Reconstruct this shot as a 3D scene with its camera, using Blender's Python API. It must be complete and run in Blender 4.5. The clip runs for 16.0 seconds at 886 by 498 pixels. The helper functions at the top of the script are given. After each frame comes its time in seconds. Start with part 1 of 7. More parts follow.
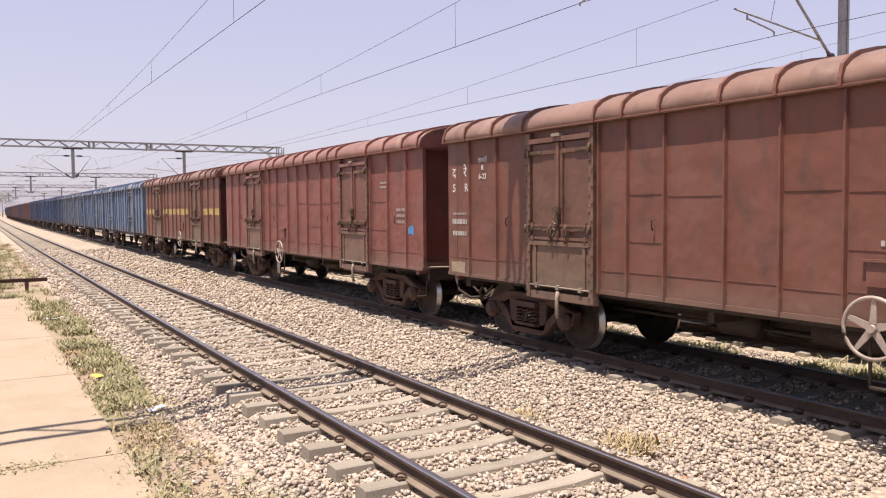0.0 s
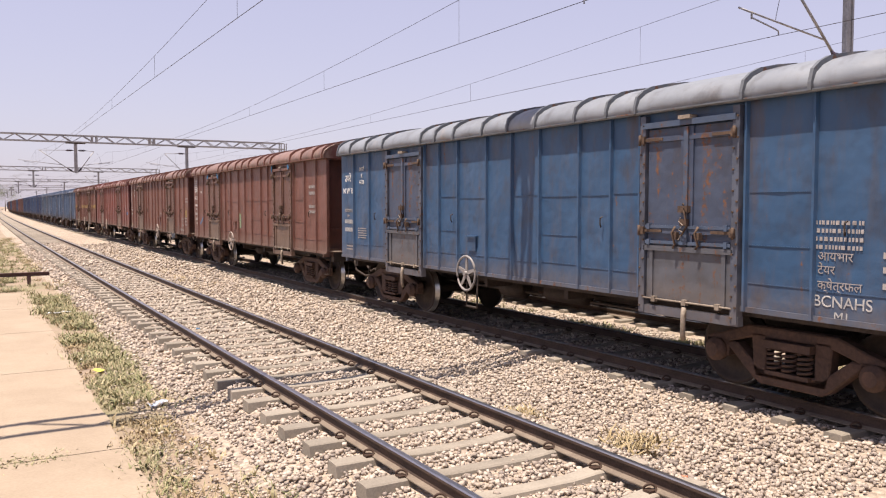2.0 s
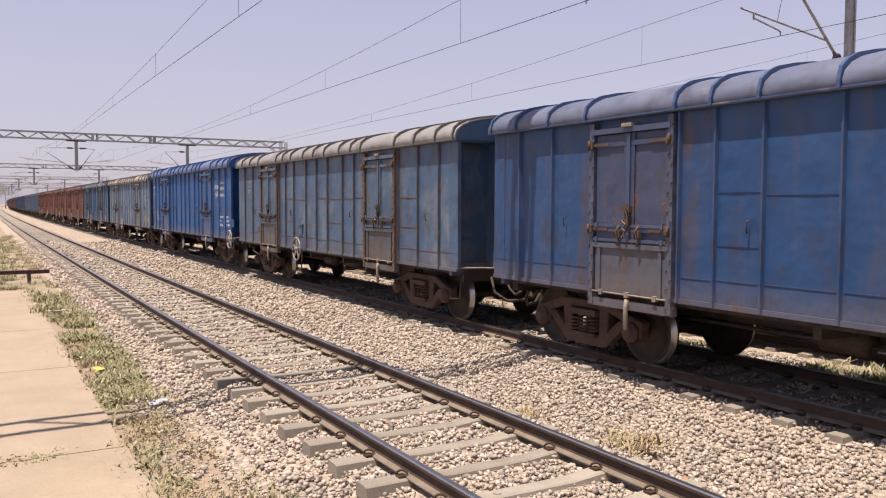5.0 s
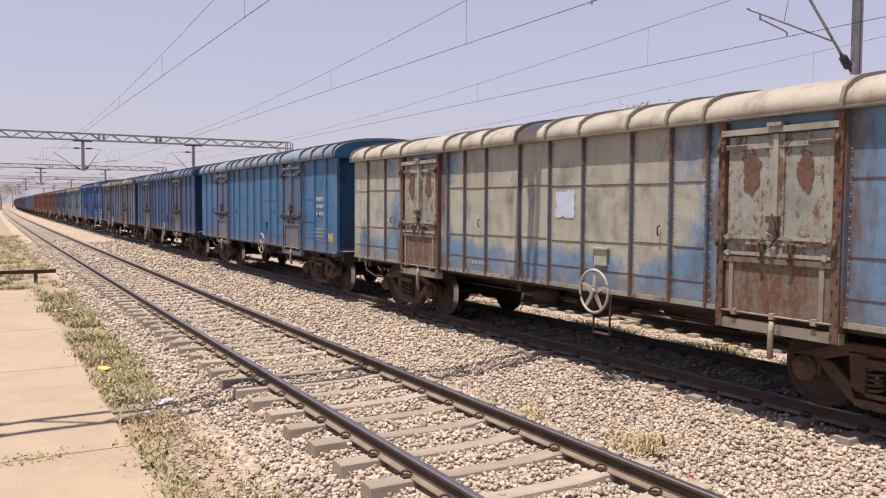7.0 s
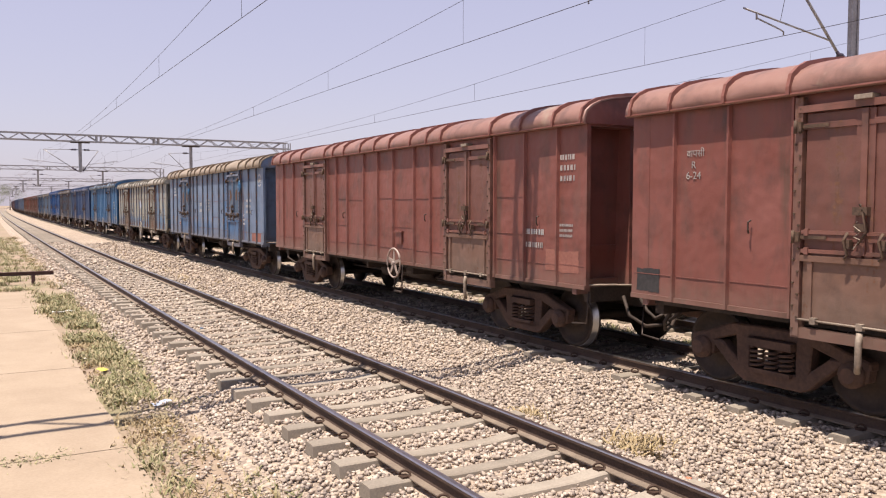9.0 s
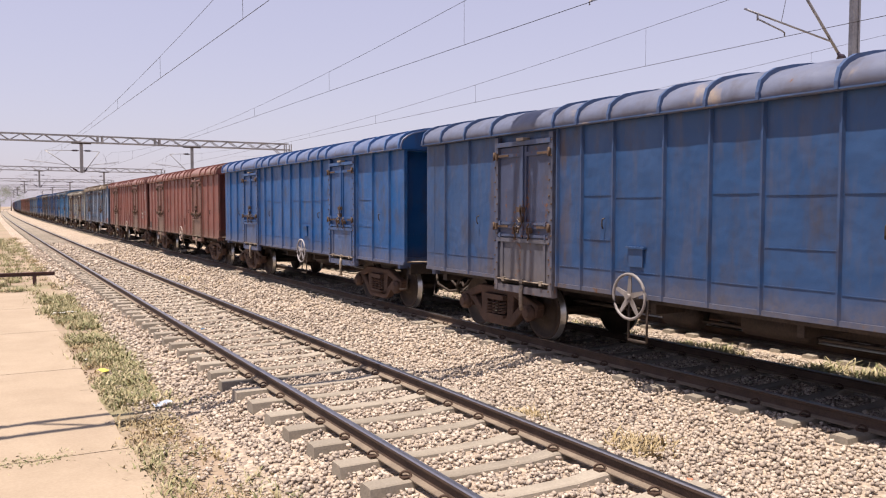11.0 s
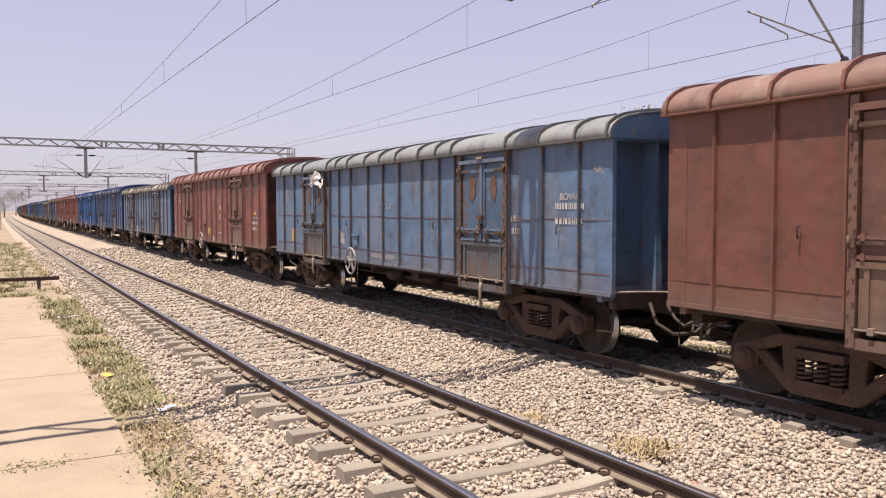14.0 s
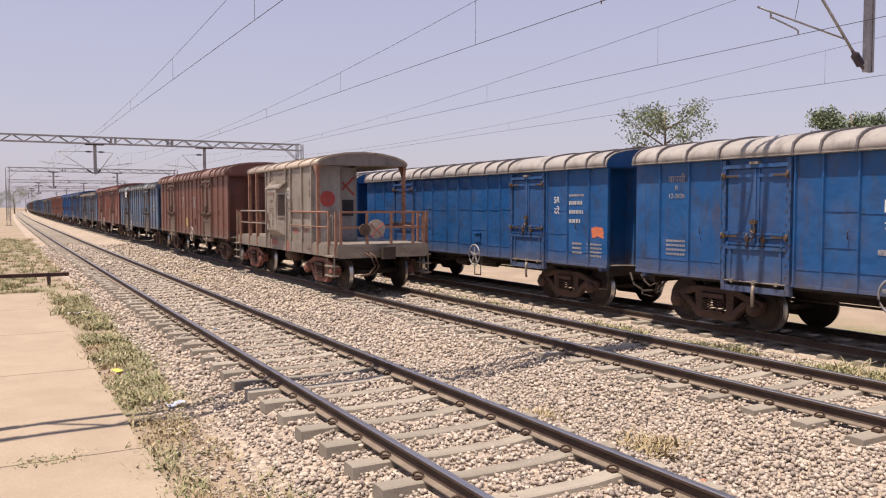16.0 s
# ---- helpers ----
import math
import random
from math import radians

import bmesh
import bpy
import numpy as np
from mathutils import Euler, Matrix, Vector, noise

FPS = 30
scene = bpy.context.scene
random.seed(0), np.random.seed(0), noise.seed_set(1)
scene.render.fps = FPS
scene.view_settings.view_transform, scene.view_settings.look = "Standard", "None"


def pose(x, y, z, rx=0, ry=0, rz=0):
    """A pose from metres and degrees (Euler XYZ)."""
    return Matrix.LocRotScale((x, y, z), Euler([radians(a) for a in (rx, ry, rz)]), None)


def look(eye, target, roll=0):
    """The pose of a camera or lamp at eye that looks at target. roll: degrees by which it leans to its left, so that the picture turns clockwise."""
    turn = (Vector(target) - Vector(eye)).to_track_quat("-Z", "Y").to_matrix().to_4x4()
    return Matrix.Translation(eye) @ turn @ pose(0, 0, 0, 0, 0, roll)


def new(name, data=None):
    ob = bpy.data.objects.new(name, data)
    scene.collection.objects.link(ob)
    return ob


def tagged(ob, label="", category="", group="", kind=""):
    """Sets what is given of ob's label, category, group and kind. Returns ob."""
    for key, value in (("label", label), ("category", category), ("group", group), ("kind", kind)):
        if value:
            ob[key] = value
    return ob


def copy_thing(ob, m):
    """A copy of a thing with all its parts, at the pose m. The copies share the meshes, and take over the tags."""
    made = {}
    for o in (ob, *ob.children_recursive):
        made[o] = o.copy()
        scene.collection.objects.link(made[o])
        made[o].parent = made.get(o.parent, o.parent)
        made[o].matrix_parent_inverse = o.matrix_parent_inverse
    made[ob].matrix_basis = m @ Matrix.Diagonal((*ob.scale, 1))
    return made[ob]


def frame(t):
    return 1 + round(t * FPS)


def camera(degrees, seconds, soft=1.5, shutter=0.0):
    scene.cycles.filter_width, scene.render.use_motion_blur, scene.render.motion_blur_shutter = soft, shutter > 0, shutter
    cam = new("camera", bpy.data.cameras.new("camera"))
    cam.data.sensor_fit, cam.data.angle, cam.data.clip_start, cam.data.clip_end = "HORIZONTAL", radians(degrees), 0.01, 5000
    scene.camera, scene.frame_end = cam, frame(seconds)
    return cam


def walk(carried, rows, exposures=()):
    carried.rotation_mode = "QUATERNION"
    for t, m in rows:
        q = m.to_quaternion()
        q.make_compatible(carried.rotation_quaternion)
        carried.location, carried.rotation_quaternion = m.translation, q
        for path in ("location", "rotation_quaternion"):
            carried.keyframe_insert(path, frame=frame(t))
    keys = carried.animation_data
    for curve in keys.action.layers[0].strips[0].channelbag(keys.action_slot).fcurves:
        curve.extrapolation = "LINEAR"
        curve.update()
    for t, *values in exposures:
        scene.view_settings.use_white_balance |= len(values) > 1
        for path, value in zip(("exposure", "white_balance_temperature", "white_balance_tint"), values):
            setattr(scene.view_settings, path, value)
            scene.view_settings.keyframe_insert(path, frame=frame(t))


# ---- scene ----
# ------------------------------------------------------------ camera
cam = camera(57.46, 16.0, soft=1.15)


def aim(x, y, z, yaw, pitch, roll):
    yaw, pitch = radians(yaw), radians(pitch)
    d = Vector((math.sin(yaw) * math.cos(pitch), math.cos(yaw) * math.cos(pitch), math.sin(pitch)))
    eye = Vector((x, y, z))
    return look(eye, eye + d, roll)


walk(cam, [(t, aim(*v)) for t, *v in (
    (0, -0.002, -0.023, 2.389, 30.24, -2.89, -0.46),
    (0.5, -0.004, -0.022, 2.390, 30.22, -2.95, -0.55),
    (1, -0.005, -0.023, 2.388, 30.05, -2.84, -0.36),
    (1.5, -0.004, -0.011, 2.391, 30.24, -3.03, -0.13),
    (2, -0.002, -0.016, 2.389, 30.11, -3.09, -0.05),
    (2.5, -0.003, -0.018, 2.390, 30.19, -3.34, -0.02),
    (3, 0.007, 0.005, 2.396, 30.19, -3.44, 0.07),
    (3.5, 0.003, 0.004, 2.396, 30.01, -3.24, 0.05),
    (4, -0.004, 0.003, 2.397, 30.11, -3.15, 0.18),
    (6.5, -0.000, 0.001, 2.393, 29.88, -3.10, 0.29),
    (7, -0.002, 0.001, 2.394, 29.72, -3.10, 0.30),
    (7.5, 0.005, 0.001, 2.392, 29.83, -3.14, 0.37),
    (8, 0.000, 0.005, 2.393, 29.75, -3.29, 0.20),
    (8.5, 0.006, 0.001, 2.395, 29.82, -3.23, 0.03),
    (9, -0.000, -0.005, 2.393, 29.86, -3.09, 0.08),
    (11.5, 0.000, -0.008, 2.394, 29.75, -2.99, 0.10),
    (12, -0.000, -0.005, 2.394, 29.67, -2.83, 0.23),
    (12.5, -0.000, -0.006, 2.389, 29.67, -2.68, 0.04),
    (13, -0.004, -0.011, 2.389, 29.51, -2.83, 0.13),
    (13.5, 0.006, -0.005, 2.394, 29.68, -2.87, -0.21),
    (14, 0.004, -0.007, 2.395, 29.53, -2.78, -0.08),
    (14.5, -0.002, -0.006, 2.390, 29.51, -2.76, -0.02),
    (15, -0.005, -0.006, 2.393, 29.42, -2.97, 0.06),
    (15.5, -0.005, -0.004, 2.391, 29.14, -3.13, 0.10),
    (16, 0.000, 0.000, 2.399, 28.97, -3.04, -0.07))],
    exposures=[(t, e + 0.0, 6750, 15) for t, e in ((0, 0.75), (1.5, 0.75), (3.5, 0.60), (7, 0.52), (9, 0.66), (11.5, 0.66), (12.5, 0.60), (13.5, 0.65), (14.5, 0.64), (15.3, 0.61), (16, 0.47))])

# ------------------------------------------------------------ light
SUN_TO = Vector((-0.30, -0.05, 1.0)).normalized()
world = bpy.data.worlds.new("hazy_noon_sky")
scene.world = world
world.use_nodes = True
wn = world.node_tree
sky = wn.nodes.new("ShaderNodeTexSky")
sky.sky_type, sky.sun_disc = "NISHITA", False
sky.sun_elevation = math.asin(SUN_TO.z)
sky.sun_rotation = math.atan2(SUN_TO.x, SUN_TO.y)
sky.air_density, sky.dust_density, sky.ozone_density, sky.altitude = 1.0, 1.5, 2.0, 0
# thick summer haze: palest at the horizon, thinner overhead
gen = wn.nodes.new("ShaderNodeTexCoord")
sep = wn.nodes.new("ShaderNodeSeparateXYZ")
wn.links.new(gen.outputs["Generated"], sep.inputs[0])
veil = wn.nodes.new("ShaderNodeValToRGB")
veil.color_ramp.elements[0].position, veil.color_ramp.elements[0].color = 0.0, (0.86, 0.80, 0.97, 1)
veil.color_ramp.elements[1].position, veil.color_ramp.elements[1].color = 1.0, (0.36, 0.42, 0.62, 1)
el = veil.color_ramp.elements.new(0.35)
el.color = (0.72, 0.71, 0.98, 1)
wn.links.new(sep.outputs[2], veil.inputs[0])
gain = wn.nodes.new("ShaderNodeVectorMath")
gain.operation = "SCALE"
gain.inputs[3].default_value = 5.9
wn.links.new(veil.outputs[0], gain.inputs[0])
haze = wn.nodes.new("ShaderNodeMix")
haze.data_type = "RGBA"
haze.inputs[0].default_value = 0.65
wn.links.new(sky.outputs[0], haze.inputs[6])
wn.links.new(gain.outputs[0], haze.inputs[7])
wn.links.new(haze.outputs[2], wn.nodes["Background"].inputs[0])
wn.nodes["Background"].inputs[1].default_value = 0.0915
sun = new("sun", bpy.data.lights.new("sun", "SUN"))
sun.data.energy, sun.data.angle, sun.data.color = 5.0, radians(0.55), (1.0, 0.93, 0.82)
sun.matrix_world = look((0, 0, 60), Vector((0, 0, 60)) - SUN_TO)


# ------------------------------------------------------------ materials
def ramp(nt, stops):
    n = nt.nodes.new("ShaderNodeValToRGB")
    e = n.color_ramp.elements
    while len(e) < len(stops):
        e.new(0.5)
    for el, (p, c) in zip(e, stops):
        el.position, el.color = p, (*c, 1) if len(c) == 3 else c
    return n


def mixc(nt, fac, a, b, mode="MIX"):
    n = nt.nodes.new("ShaderNodeMix")
    n.data_type, n.blend_type = "RGBA", mode
    for sock, val in ((n.inputs[0], fac), (n.inputs[6], a), (n.inputs[7], b)):
        if isinstance(val, (int, float)):
            sock.default_value = val
        elif isinstance(val, tuple):
            sock.default_value = (*val, 1)
        else:
            nt.links.new(val, sock)
    return n.outputs[2]


def math_node(nt, op, a, b=0.0):
    n = nt.nodes.new("ShaderNodeMath")
    n.operation = op
    for sock, val in zip(n.inputs, (a, b)):
        if isinstance(val, (int, float)):
            sock.default_value = val
        else:
            nt.links.new(val, sock)
    return n.outputs[0]


def tex_noise(nt, vec, scale, detail=4, rough=0.55):
    n = nt.nodes.new("ShaderNodeTexNoise")
    n.inputs["Scale"].default_value, n.inputs["Detail"].default_value = scale, detail
    n.inputs["Roughness"].default_value = rough
    nt.links.new(vec, n.inputs["Vector"])
    return n


def stretched(nt, vec, s):
    n = nt.nodes.new("ShaderNodeMapping")
    n.inputs["Scale"].default_value = s
    nt.links.new(vec, n.inputs["Vector"])
    return n.outputs[0]


def shell(name, rough=0.7, metal=0.0):
    m = bpy.data.materials.new(name)
    m.use_nodes = True
    nt = m.node_tree
    b = nt.nodes["Principled BSDF"]
    b.inputs["Roughness"].default_value, b.inputs["Metallic"].default_value = rough, metal
    tc = nt.nodes.new("ShaderNodeTexCoord")
    return m, nt, b, tc.outputs["Object"]


def bump(nt, b, height, strength=0.3, dist=0.01):
    n = nt.nodes.new("ShaderNodeBump")
    n.inputs["Strength"].default_value, n.inputs["Distance"].default_value = strength, dist
    nt.links.new(height, n.inputs["Height"])
    nt.links.new(n.outputs[0], b.inputs["Normal"])


def mat_rough(name, dark, light, fine=40.0, coarse=2.0, rough=0.85, metal=0.0, relief=0.4, dist=0.006, random_amt=0.0):
    m, nt, b, v = shell(name, rough, metal)
    f, c = tex_noise(nt, v, fine), tex_noise(nt, v, coarse, 3)
    s = math_node(nt, "ADD", math_node(nt, "MULTIPLY", f.outputs[0], 0.5), math_node(nt, "MULTIPLY", c.outputs[0], 0.5))
    if random_amt:
        inf = nt.nodes.new("ShaderNodeObjectInfo")
        s = math_node(nt, "ADD", s, math_node(nt, "MULTIPLY", math_node(nt, "SUBTRACT", inf.outputs["Random"], 0.5), random_amt))
    r = ramp(nt, ((0.3, dark), (0.7, light)))
    nt.links.new(s, r.inputs[0])
    nt.links.new(r.outputs[0], b.inputs["Base Color"])
    bump(nt, b, f.outputs[0], relief, dist)
    return m


def smooth_step(nt, val, lo, hi):
    n = nt.nodes.new("ShaderNodeMapRange")
    n.interpolation_type = "SMOOTHSTEP"
    nt.links.new(val, n.inputs[0])
    n.inputs[1].default_value, n.inputs[2].default_value = lo, hi
    return n.outputs[0]


def mat_paint(name, dirt=1.0, patch=None, patch_at=0.55, soft=0.05, grain=0.8, k=1.0, stain=0.0, low=0.0, rear=0.0, high=0.0, stain_col=(0.075, 0.048, 0.034)):
    """Weathered wagon paint: the object's colour, faded in clouds and streaks; its alpha says how much rust breaks through."""
    m, nt, b, v = shell(name, 0.55)
    inf = nt.nodes.new("ShaderNodeObjectInfo")
    off = nt.nodes.new("ShaderNodeVectorMath")
    off.operation = "MULTIPLY_ADD"
    nt.links.new(inf.outputs["Color"], off.inputs[0])
    off.inputs[1].default_value = (61, 37, 83)
    nt.links.new(v, off.inputs[2])
    p = off.outputs[0]
    cloud = tex_noise(nt, p, 0.9, 4)
    xyz = nt.nodes.new("ShaderNodeSeparateXYZ")
    nt.links.new(v, xyz.inputs[0])
    height = xyz.outputs[2]
    # distance along the side to the middle of the nearer door
    mid, half = (7.55, 4.03) if k == 1.0 else (7.975, 4.425)
    door_d = math_node(nt, "ABSOLUTE", math_node(nt, "SUBTRACT", math_node(nt, "ABSOLUTE", math_node(nt, "ADD", xyz.outputs[1], mid)), half))
    streak = tex_noise(nt, stretched(nt, p, (2.2, 2.2, 0.4)), 2.2, 6, 0.62)
    fine = tex_noise(nt, p, 14, 5, 0.65)
    base = inf.outputs["Color"]
    hsv = nt.nodes.new("ShaderNodeHueSaturation")
    hsv.inputs["Saturation"].default_value, hsv.inputs["Value"].default_value = 0.85, 1.45
    nt.links.new(base, hsv.inputs["Color"])
    r1 = ramp(nt, ((0.42, (0, 0, 0)), (0.75, (0.42, 0.42, 0.42))))
    nt.links.new(cloud.outputs[0], r1.inputs[0])
    faded = mixc(nt, r1.outputs[0], base, hsv.outputs[0])
    if patch:
        big = tex_noise(nt, stretched(nt, p, (1.0, 1.0, 0.7)), grain, 8, 0.68)
        r3 = ramp(nt, ((patch_at, (0, 0, 0)), (patch_at + soft, (0.85, 0.85, 0.85))))
        big_f = big.outputs[0]
        if low:     # the undercoat shows along the bottom and beside the doors
            big_f = math_node(nt, "ADD", big_f, math_node(nt, "MULTIPLY", smooth_step(nt, height, 1.95, 1.45), low))
            big_f = math_node(nt, "ADD", big_f, math_node(nt, "MULTIPLY", smooth_step(nt, door_d, 2.0, 0.9), low))
        if rear:    # and over the rear end
            big_f = math_node(nt, "ADD", big_f, math_node(nt, "MULTIPLY", smooth_step(nt, xyz.outputs[1], -10.0, -14.0), rear))
        if high:    # the upper half has peeled most
            big_f = math_node(nt, "ADD", big_f, math_node(nt, "MULTIPLY", smooth_step(nt, height, 2.2, 3.2), high))
        nt.links.new(big_f, r3.inputs[0])
        faded = mixc(nt, r3.outputs[0], faded, patch)
    r2 = ramp(nt, ((0.5, (0, 0, 0)), (0.8, (0.5, 0.5, 0.5))))
    nt.links.new(streak.outputs[0], r2.inputs[0])
    dirty = mixc(nt, math_node(nt, "MULTIPLY", r2.outputs[0], dirt), faded, (0.10, 0.075, 0.06))
    # soft sooty smudges
    smudge = tex_noise(nt, stretched(nt, p, (1.0, 1.3, 0.8)), 1.9, 6, 0.6)
    r4 = ramp(nt, ((0.52, (0, 0, 0)), (0.74, (0.6, 0.6, 0.6))))
    nt.links.new(smudge.outputs[0], r4.inputs[0])
    dirty = mixc(nt, r4.outputs[0], dirty, (0.045, 0.034, 0.03))
    # dust splashed up along the sill
    splash = math_node(nt, "MULTIPLY", smooth_step(nt, height, 1.55, 1.15), math_node(nt, "MULTIPLY", fine.outputs[0], 0.75))
    dirty = mixc(nt, splash, dirty, (0.15, 0.115, 0.09))
    if stain:
        # grease and rust that have run down beside the doors
        edge = math_node(nt, "ABSOLUTE", math_node(nt, "SUBTRACT", door_d, 0.98))
        run_f = math_node(nt, "ADD", smooth_step(nt, edge, 0.30, 0.05), math_node(nt, "MULTIPLY", math_node(nt, "SUBTRACT", streak.outputs[0], 0.62), 4.0))
        run_c = nt.nodes.new("ShaderNodeClamp")
        nt.links.new(math_node(nt, "MULTIPLY", run_f, smooth_step(nt, edge, 0.42, 0.12)), run_c.inputs[0])
        dirty = mixc(nt, math_node(nt, "MULTIPLY", run_c.outputs[0], stain), dirty, stain_col)
    # rust in patches that grow with alpha
    thr = math_node(nt, "SUBTRACT", math_node(nt, "ADD", math_node(nt, "MULTIPLY", fine.outputs[0], 0.45), math_node(nt, "MULTIPLY", streak.outputs[0], 0.55)),
                    math_node(nt, "SUBTRACT", 0.74, math_node(nt, "MULTIPLY", inf.outputs["Alpha"], 0.28)))
    rust_f = math_node(nt, "MULTIPLY", thr, 16.0)
    n = nt.nodes.new("ShaderNodeClamp")
    nt.links.new(rust_f, n.inputs[0])
    b.inputs["Specular IOR Level"].default_value = 0.4
    rr = ramp(nt, ((0.35, (0.055, 0.026, 0.018)), (0.65, (0.16, 0.075, 0.045))))
    nt.links.new(fine.outputs[0], rr.inputs[0])
    col = mixc(nt, n.outputs[0], dirty, rr.outputs[0])
    nt.links.new(col, b.inputs["Base Color"])
    rough = math_node(nt, "ADD", 0.48, math_node(nt, "MULTIPLY", n.outputs[0], 0.4))
    nt.links.new(rough, b.inputs["Roughness"])
    dents = tex_noise(nt, p, 2.1, 2)
    h = math_node(nt, "ADD", math_node(nt, "MULTIPLY", dents.outputs[0], 5.0), math_node(nt, "MULTIPLY", fine.outputs[0], 0.35))
    bump(nt, b, h, 0.45, 0.016)
    return m


def mat_gravel(name, scale, tones, lift=0.0):
    m, nt, b, v = shell(name, 0.9)
    vo = nt.nodes.new("ShaderNodeTexVoronoi")
    vo.inputs["Scale"].default_value = scale
    nt.links.new(v, vo.inputs["Vector"])
    big = tex_noise(nt, v, 0.35, 4)
    r = ramp(nt, tones)
    nt.links.new(vo.outputs["Color"], r.inputs[0])
    # shade in the gaps painted in: colour darkens away from each stone's middle
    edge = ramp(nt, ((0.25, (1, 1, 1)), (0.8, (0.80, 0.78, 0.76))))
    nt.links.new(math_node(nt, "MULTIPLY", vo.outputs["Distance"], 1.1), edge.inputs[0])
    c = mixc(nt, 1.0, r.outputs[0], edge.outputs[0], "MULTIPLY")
    rb = ramp(nt, ((0.35, (0.95, 0.93, 0.90)), (0.65, (1.18, 1.14, 1.08))))
    nt.links.new(big.outputs[0], rb.inputs[0])
    nt.links.new(mixc(nt, 1.0, c, rb.outputs[0], "MULTIPLY"), b.inputs["Base Color"])
    bump(nt, b, math_node(nt, "SUBTRACT", 1.0, vo.outputs["Distance"]), 0.9, 0.03)
    return m


def mat_island(name, tones, rough=0.85, fine=60.0):
    m, nt, b, v = shell(name, rough)
    g = nt.nodes.new("ShaderNodeNewGeometry")
    r = ramp(nt, tones)
    r.color_ramp.interpolation = "LINEAR"
    nt.links.new(g.outputs["Random Per Island"], r.inputs[0])
    f = tex_noise(nt, v, fine, 3)
    rb = ramp(nt, ((0.3, (0.72, 0.72, 0.72)), (0.7, (1.12, 1.1, 1.08))))
    nt.links.new(f.outputs[0], rb.inputs[0])
    nt.links.new(mixc(nt, 1.0, r.outputs[0], rb.outputs[0], "MULTIPLY"), b.inputs["Base Color"])
    return m


def mat_ground(name):
    """Dry sandy earth with straw and green growth in patches."""
    m, nt, b, v = shell(name, 0.95)
    big, mid, fine = tex_noise(nt, v, 0.12, 5), tex_noise(nt, v, 0.9, 5), tex_noise(nt, v, 22, 4)
    earth = ramp(nt, ((0.3, (0.22, 0.16, 0.115)), (0.55, (0.31, 0.235, 0.17)), (0.75, (0.39, 0.305, 0.23))))
    nt.links.new(math_node(nt, "ADD", math_node(nt, "MULTIPLY", mid.outputs[0], 0.6), math_node(nt, "MULTIPLY", fine.outputs[0], 0.4)), earth.inputs[0])
    green = ramp(nt, ((0.3, (0.12, 0.115, 0.05)), (0.7, (0.22, 0.20, 0.10))))
    nt.links.new(fine.outputs[0], green.inputs[0])
    mask = ramp(nt, ((0.5, (0, 0, 0)), (0.62, (0.8, 0.8, 0.8))))
    nt.links.new(math_node(nt, "ADD", math_node(nt, "MULTIPLY", big.outputs[0], 0.6), math_node(nt, "MULTIPLY", mid.outputs[0], 0.4)), mask.inputs[0])
    nt.links.new(mixc(nt, mask.outputs[0], earth.outputs[0], green.outputs[0]), b.inputs["Base Color"])
    bump(nt, b, fine.outputs[0], 0.6, 0.02)
    return m


PAINT = mat_paint("weathered_wagon_paint", stain=0.55)
ROOFP = mat_paint("bleached_roof_paint", 0.6, (0.30, 0.235, 0.18), 0.60, 0.10)
PAINT_BLUE_PATCH = mat_paint("cream_paint_worn_to_blue", 0.8, (0.075, 0.175, 0.31), 0.60, 0.12, k=1.061, stain=0.95, low=0.2, rear=0.13, stain_col=(0.105, 0.06, 0.038))
PAINT_PEEL = mat_paint("peeling_red_paint", 1.2, (0.085, 0.042, 0.029), 0.56, 0.035, 1.7, stain=0.7, high=0.1)
PAINT_CHALK = mat_paint("chalky_worn_paint", 1.0, (0.165, 0.19, 0.225), 0.50, 0.18, stain=0.6)
PAINT_PALE = mat_paint("pale_blue_chalky_paint", 0.7, (0.035, 0.12, 0.27), 0.60, 0.14, 0.7, stain=0.95, low=0.1, stain_col=(0.115, 0.06, 0.038))
PAINT_RIVET = mat_paint("chalky_riveted_wagon_paint", 1.1, (0.145, 0.175, 0.22), 0.50, 0.18, k=1.061, stain=0.85, stain_col=(0.10, 0.062, 0.042))
PAINT_DUSTY = mat_paint("dusty_blue_paint", 0.6, (0.055, 0.085, 0.18), 0.56, 0.22, 0.9, stain=0.35)
PAINT_RUSTY = mat_paint("grey_paint_with_rust_runs", 1.0, (0.15, 0.075, 0.045), 0.63, 0.03, 2.6, stain=0.85, stain_col=(0.11, 0.06, 0.04))
STEEL = mat_rough("dark_oily_steel", (0.018, 0.014, 0.012), (0.075, 0.05, 0.038), 30, 3, 0.7, 0.2)
BOGIE = mat_rough("rusty_cast_steel", (0.033, 0.019, 0.014), (0.115, 0.062, 0.042), 25, 3, 0.8, 0.1)
WHEEL = mat_rough("brown_dusty_wheel_steel", (0.018, 0.012, 0.009), (0.06, 0.038, 0.026), 20, 4, 0.65, 0.3)
TREAD = mat_rough("polished_wheel_tread", (0.35, 0.34, 0.33), (0.55, 0.54, 0.52), 60, 4, 0.3, 1.0, 0.05)
RAILHEAD = mat_rough("polished_rail_head", (0.42, 0.38, 0.36), (0.62, 0.58, 0.55), 80, 5, 0.32, 1.0, 0.05)
RAILWEB = mat_rough("rusty_brown_rail", (0.035, 0.022, 0.016), (0.10, 0.062, 0.045), 50, 4, 0.8, 0.2)
RAILFOOT = mat_rough("dusty_rail_foot", (0.12, 0.09, 0.068), (0.235, 0.185, 0.14), 50, 4, 0.9)
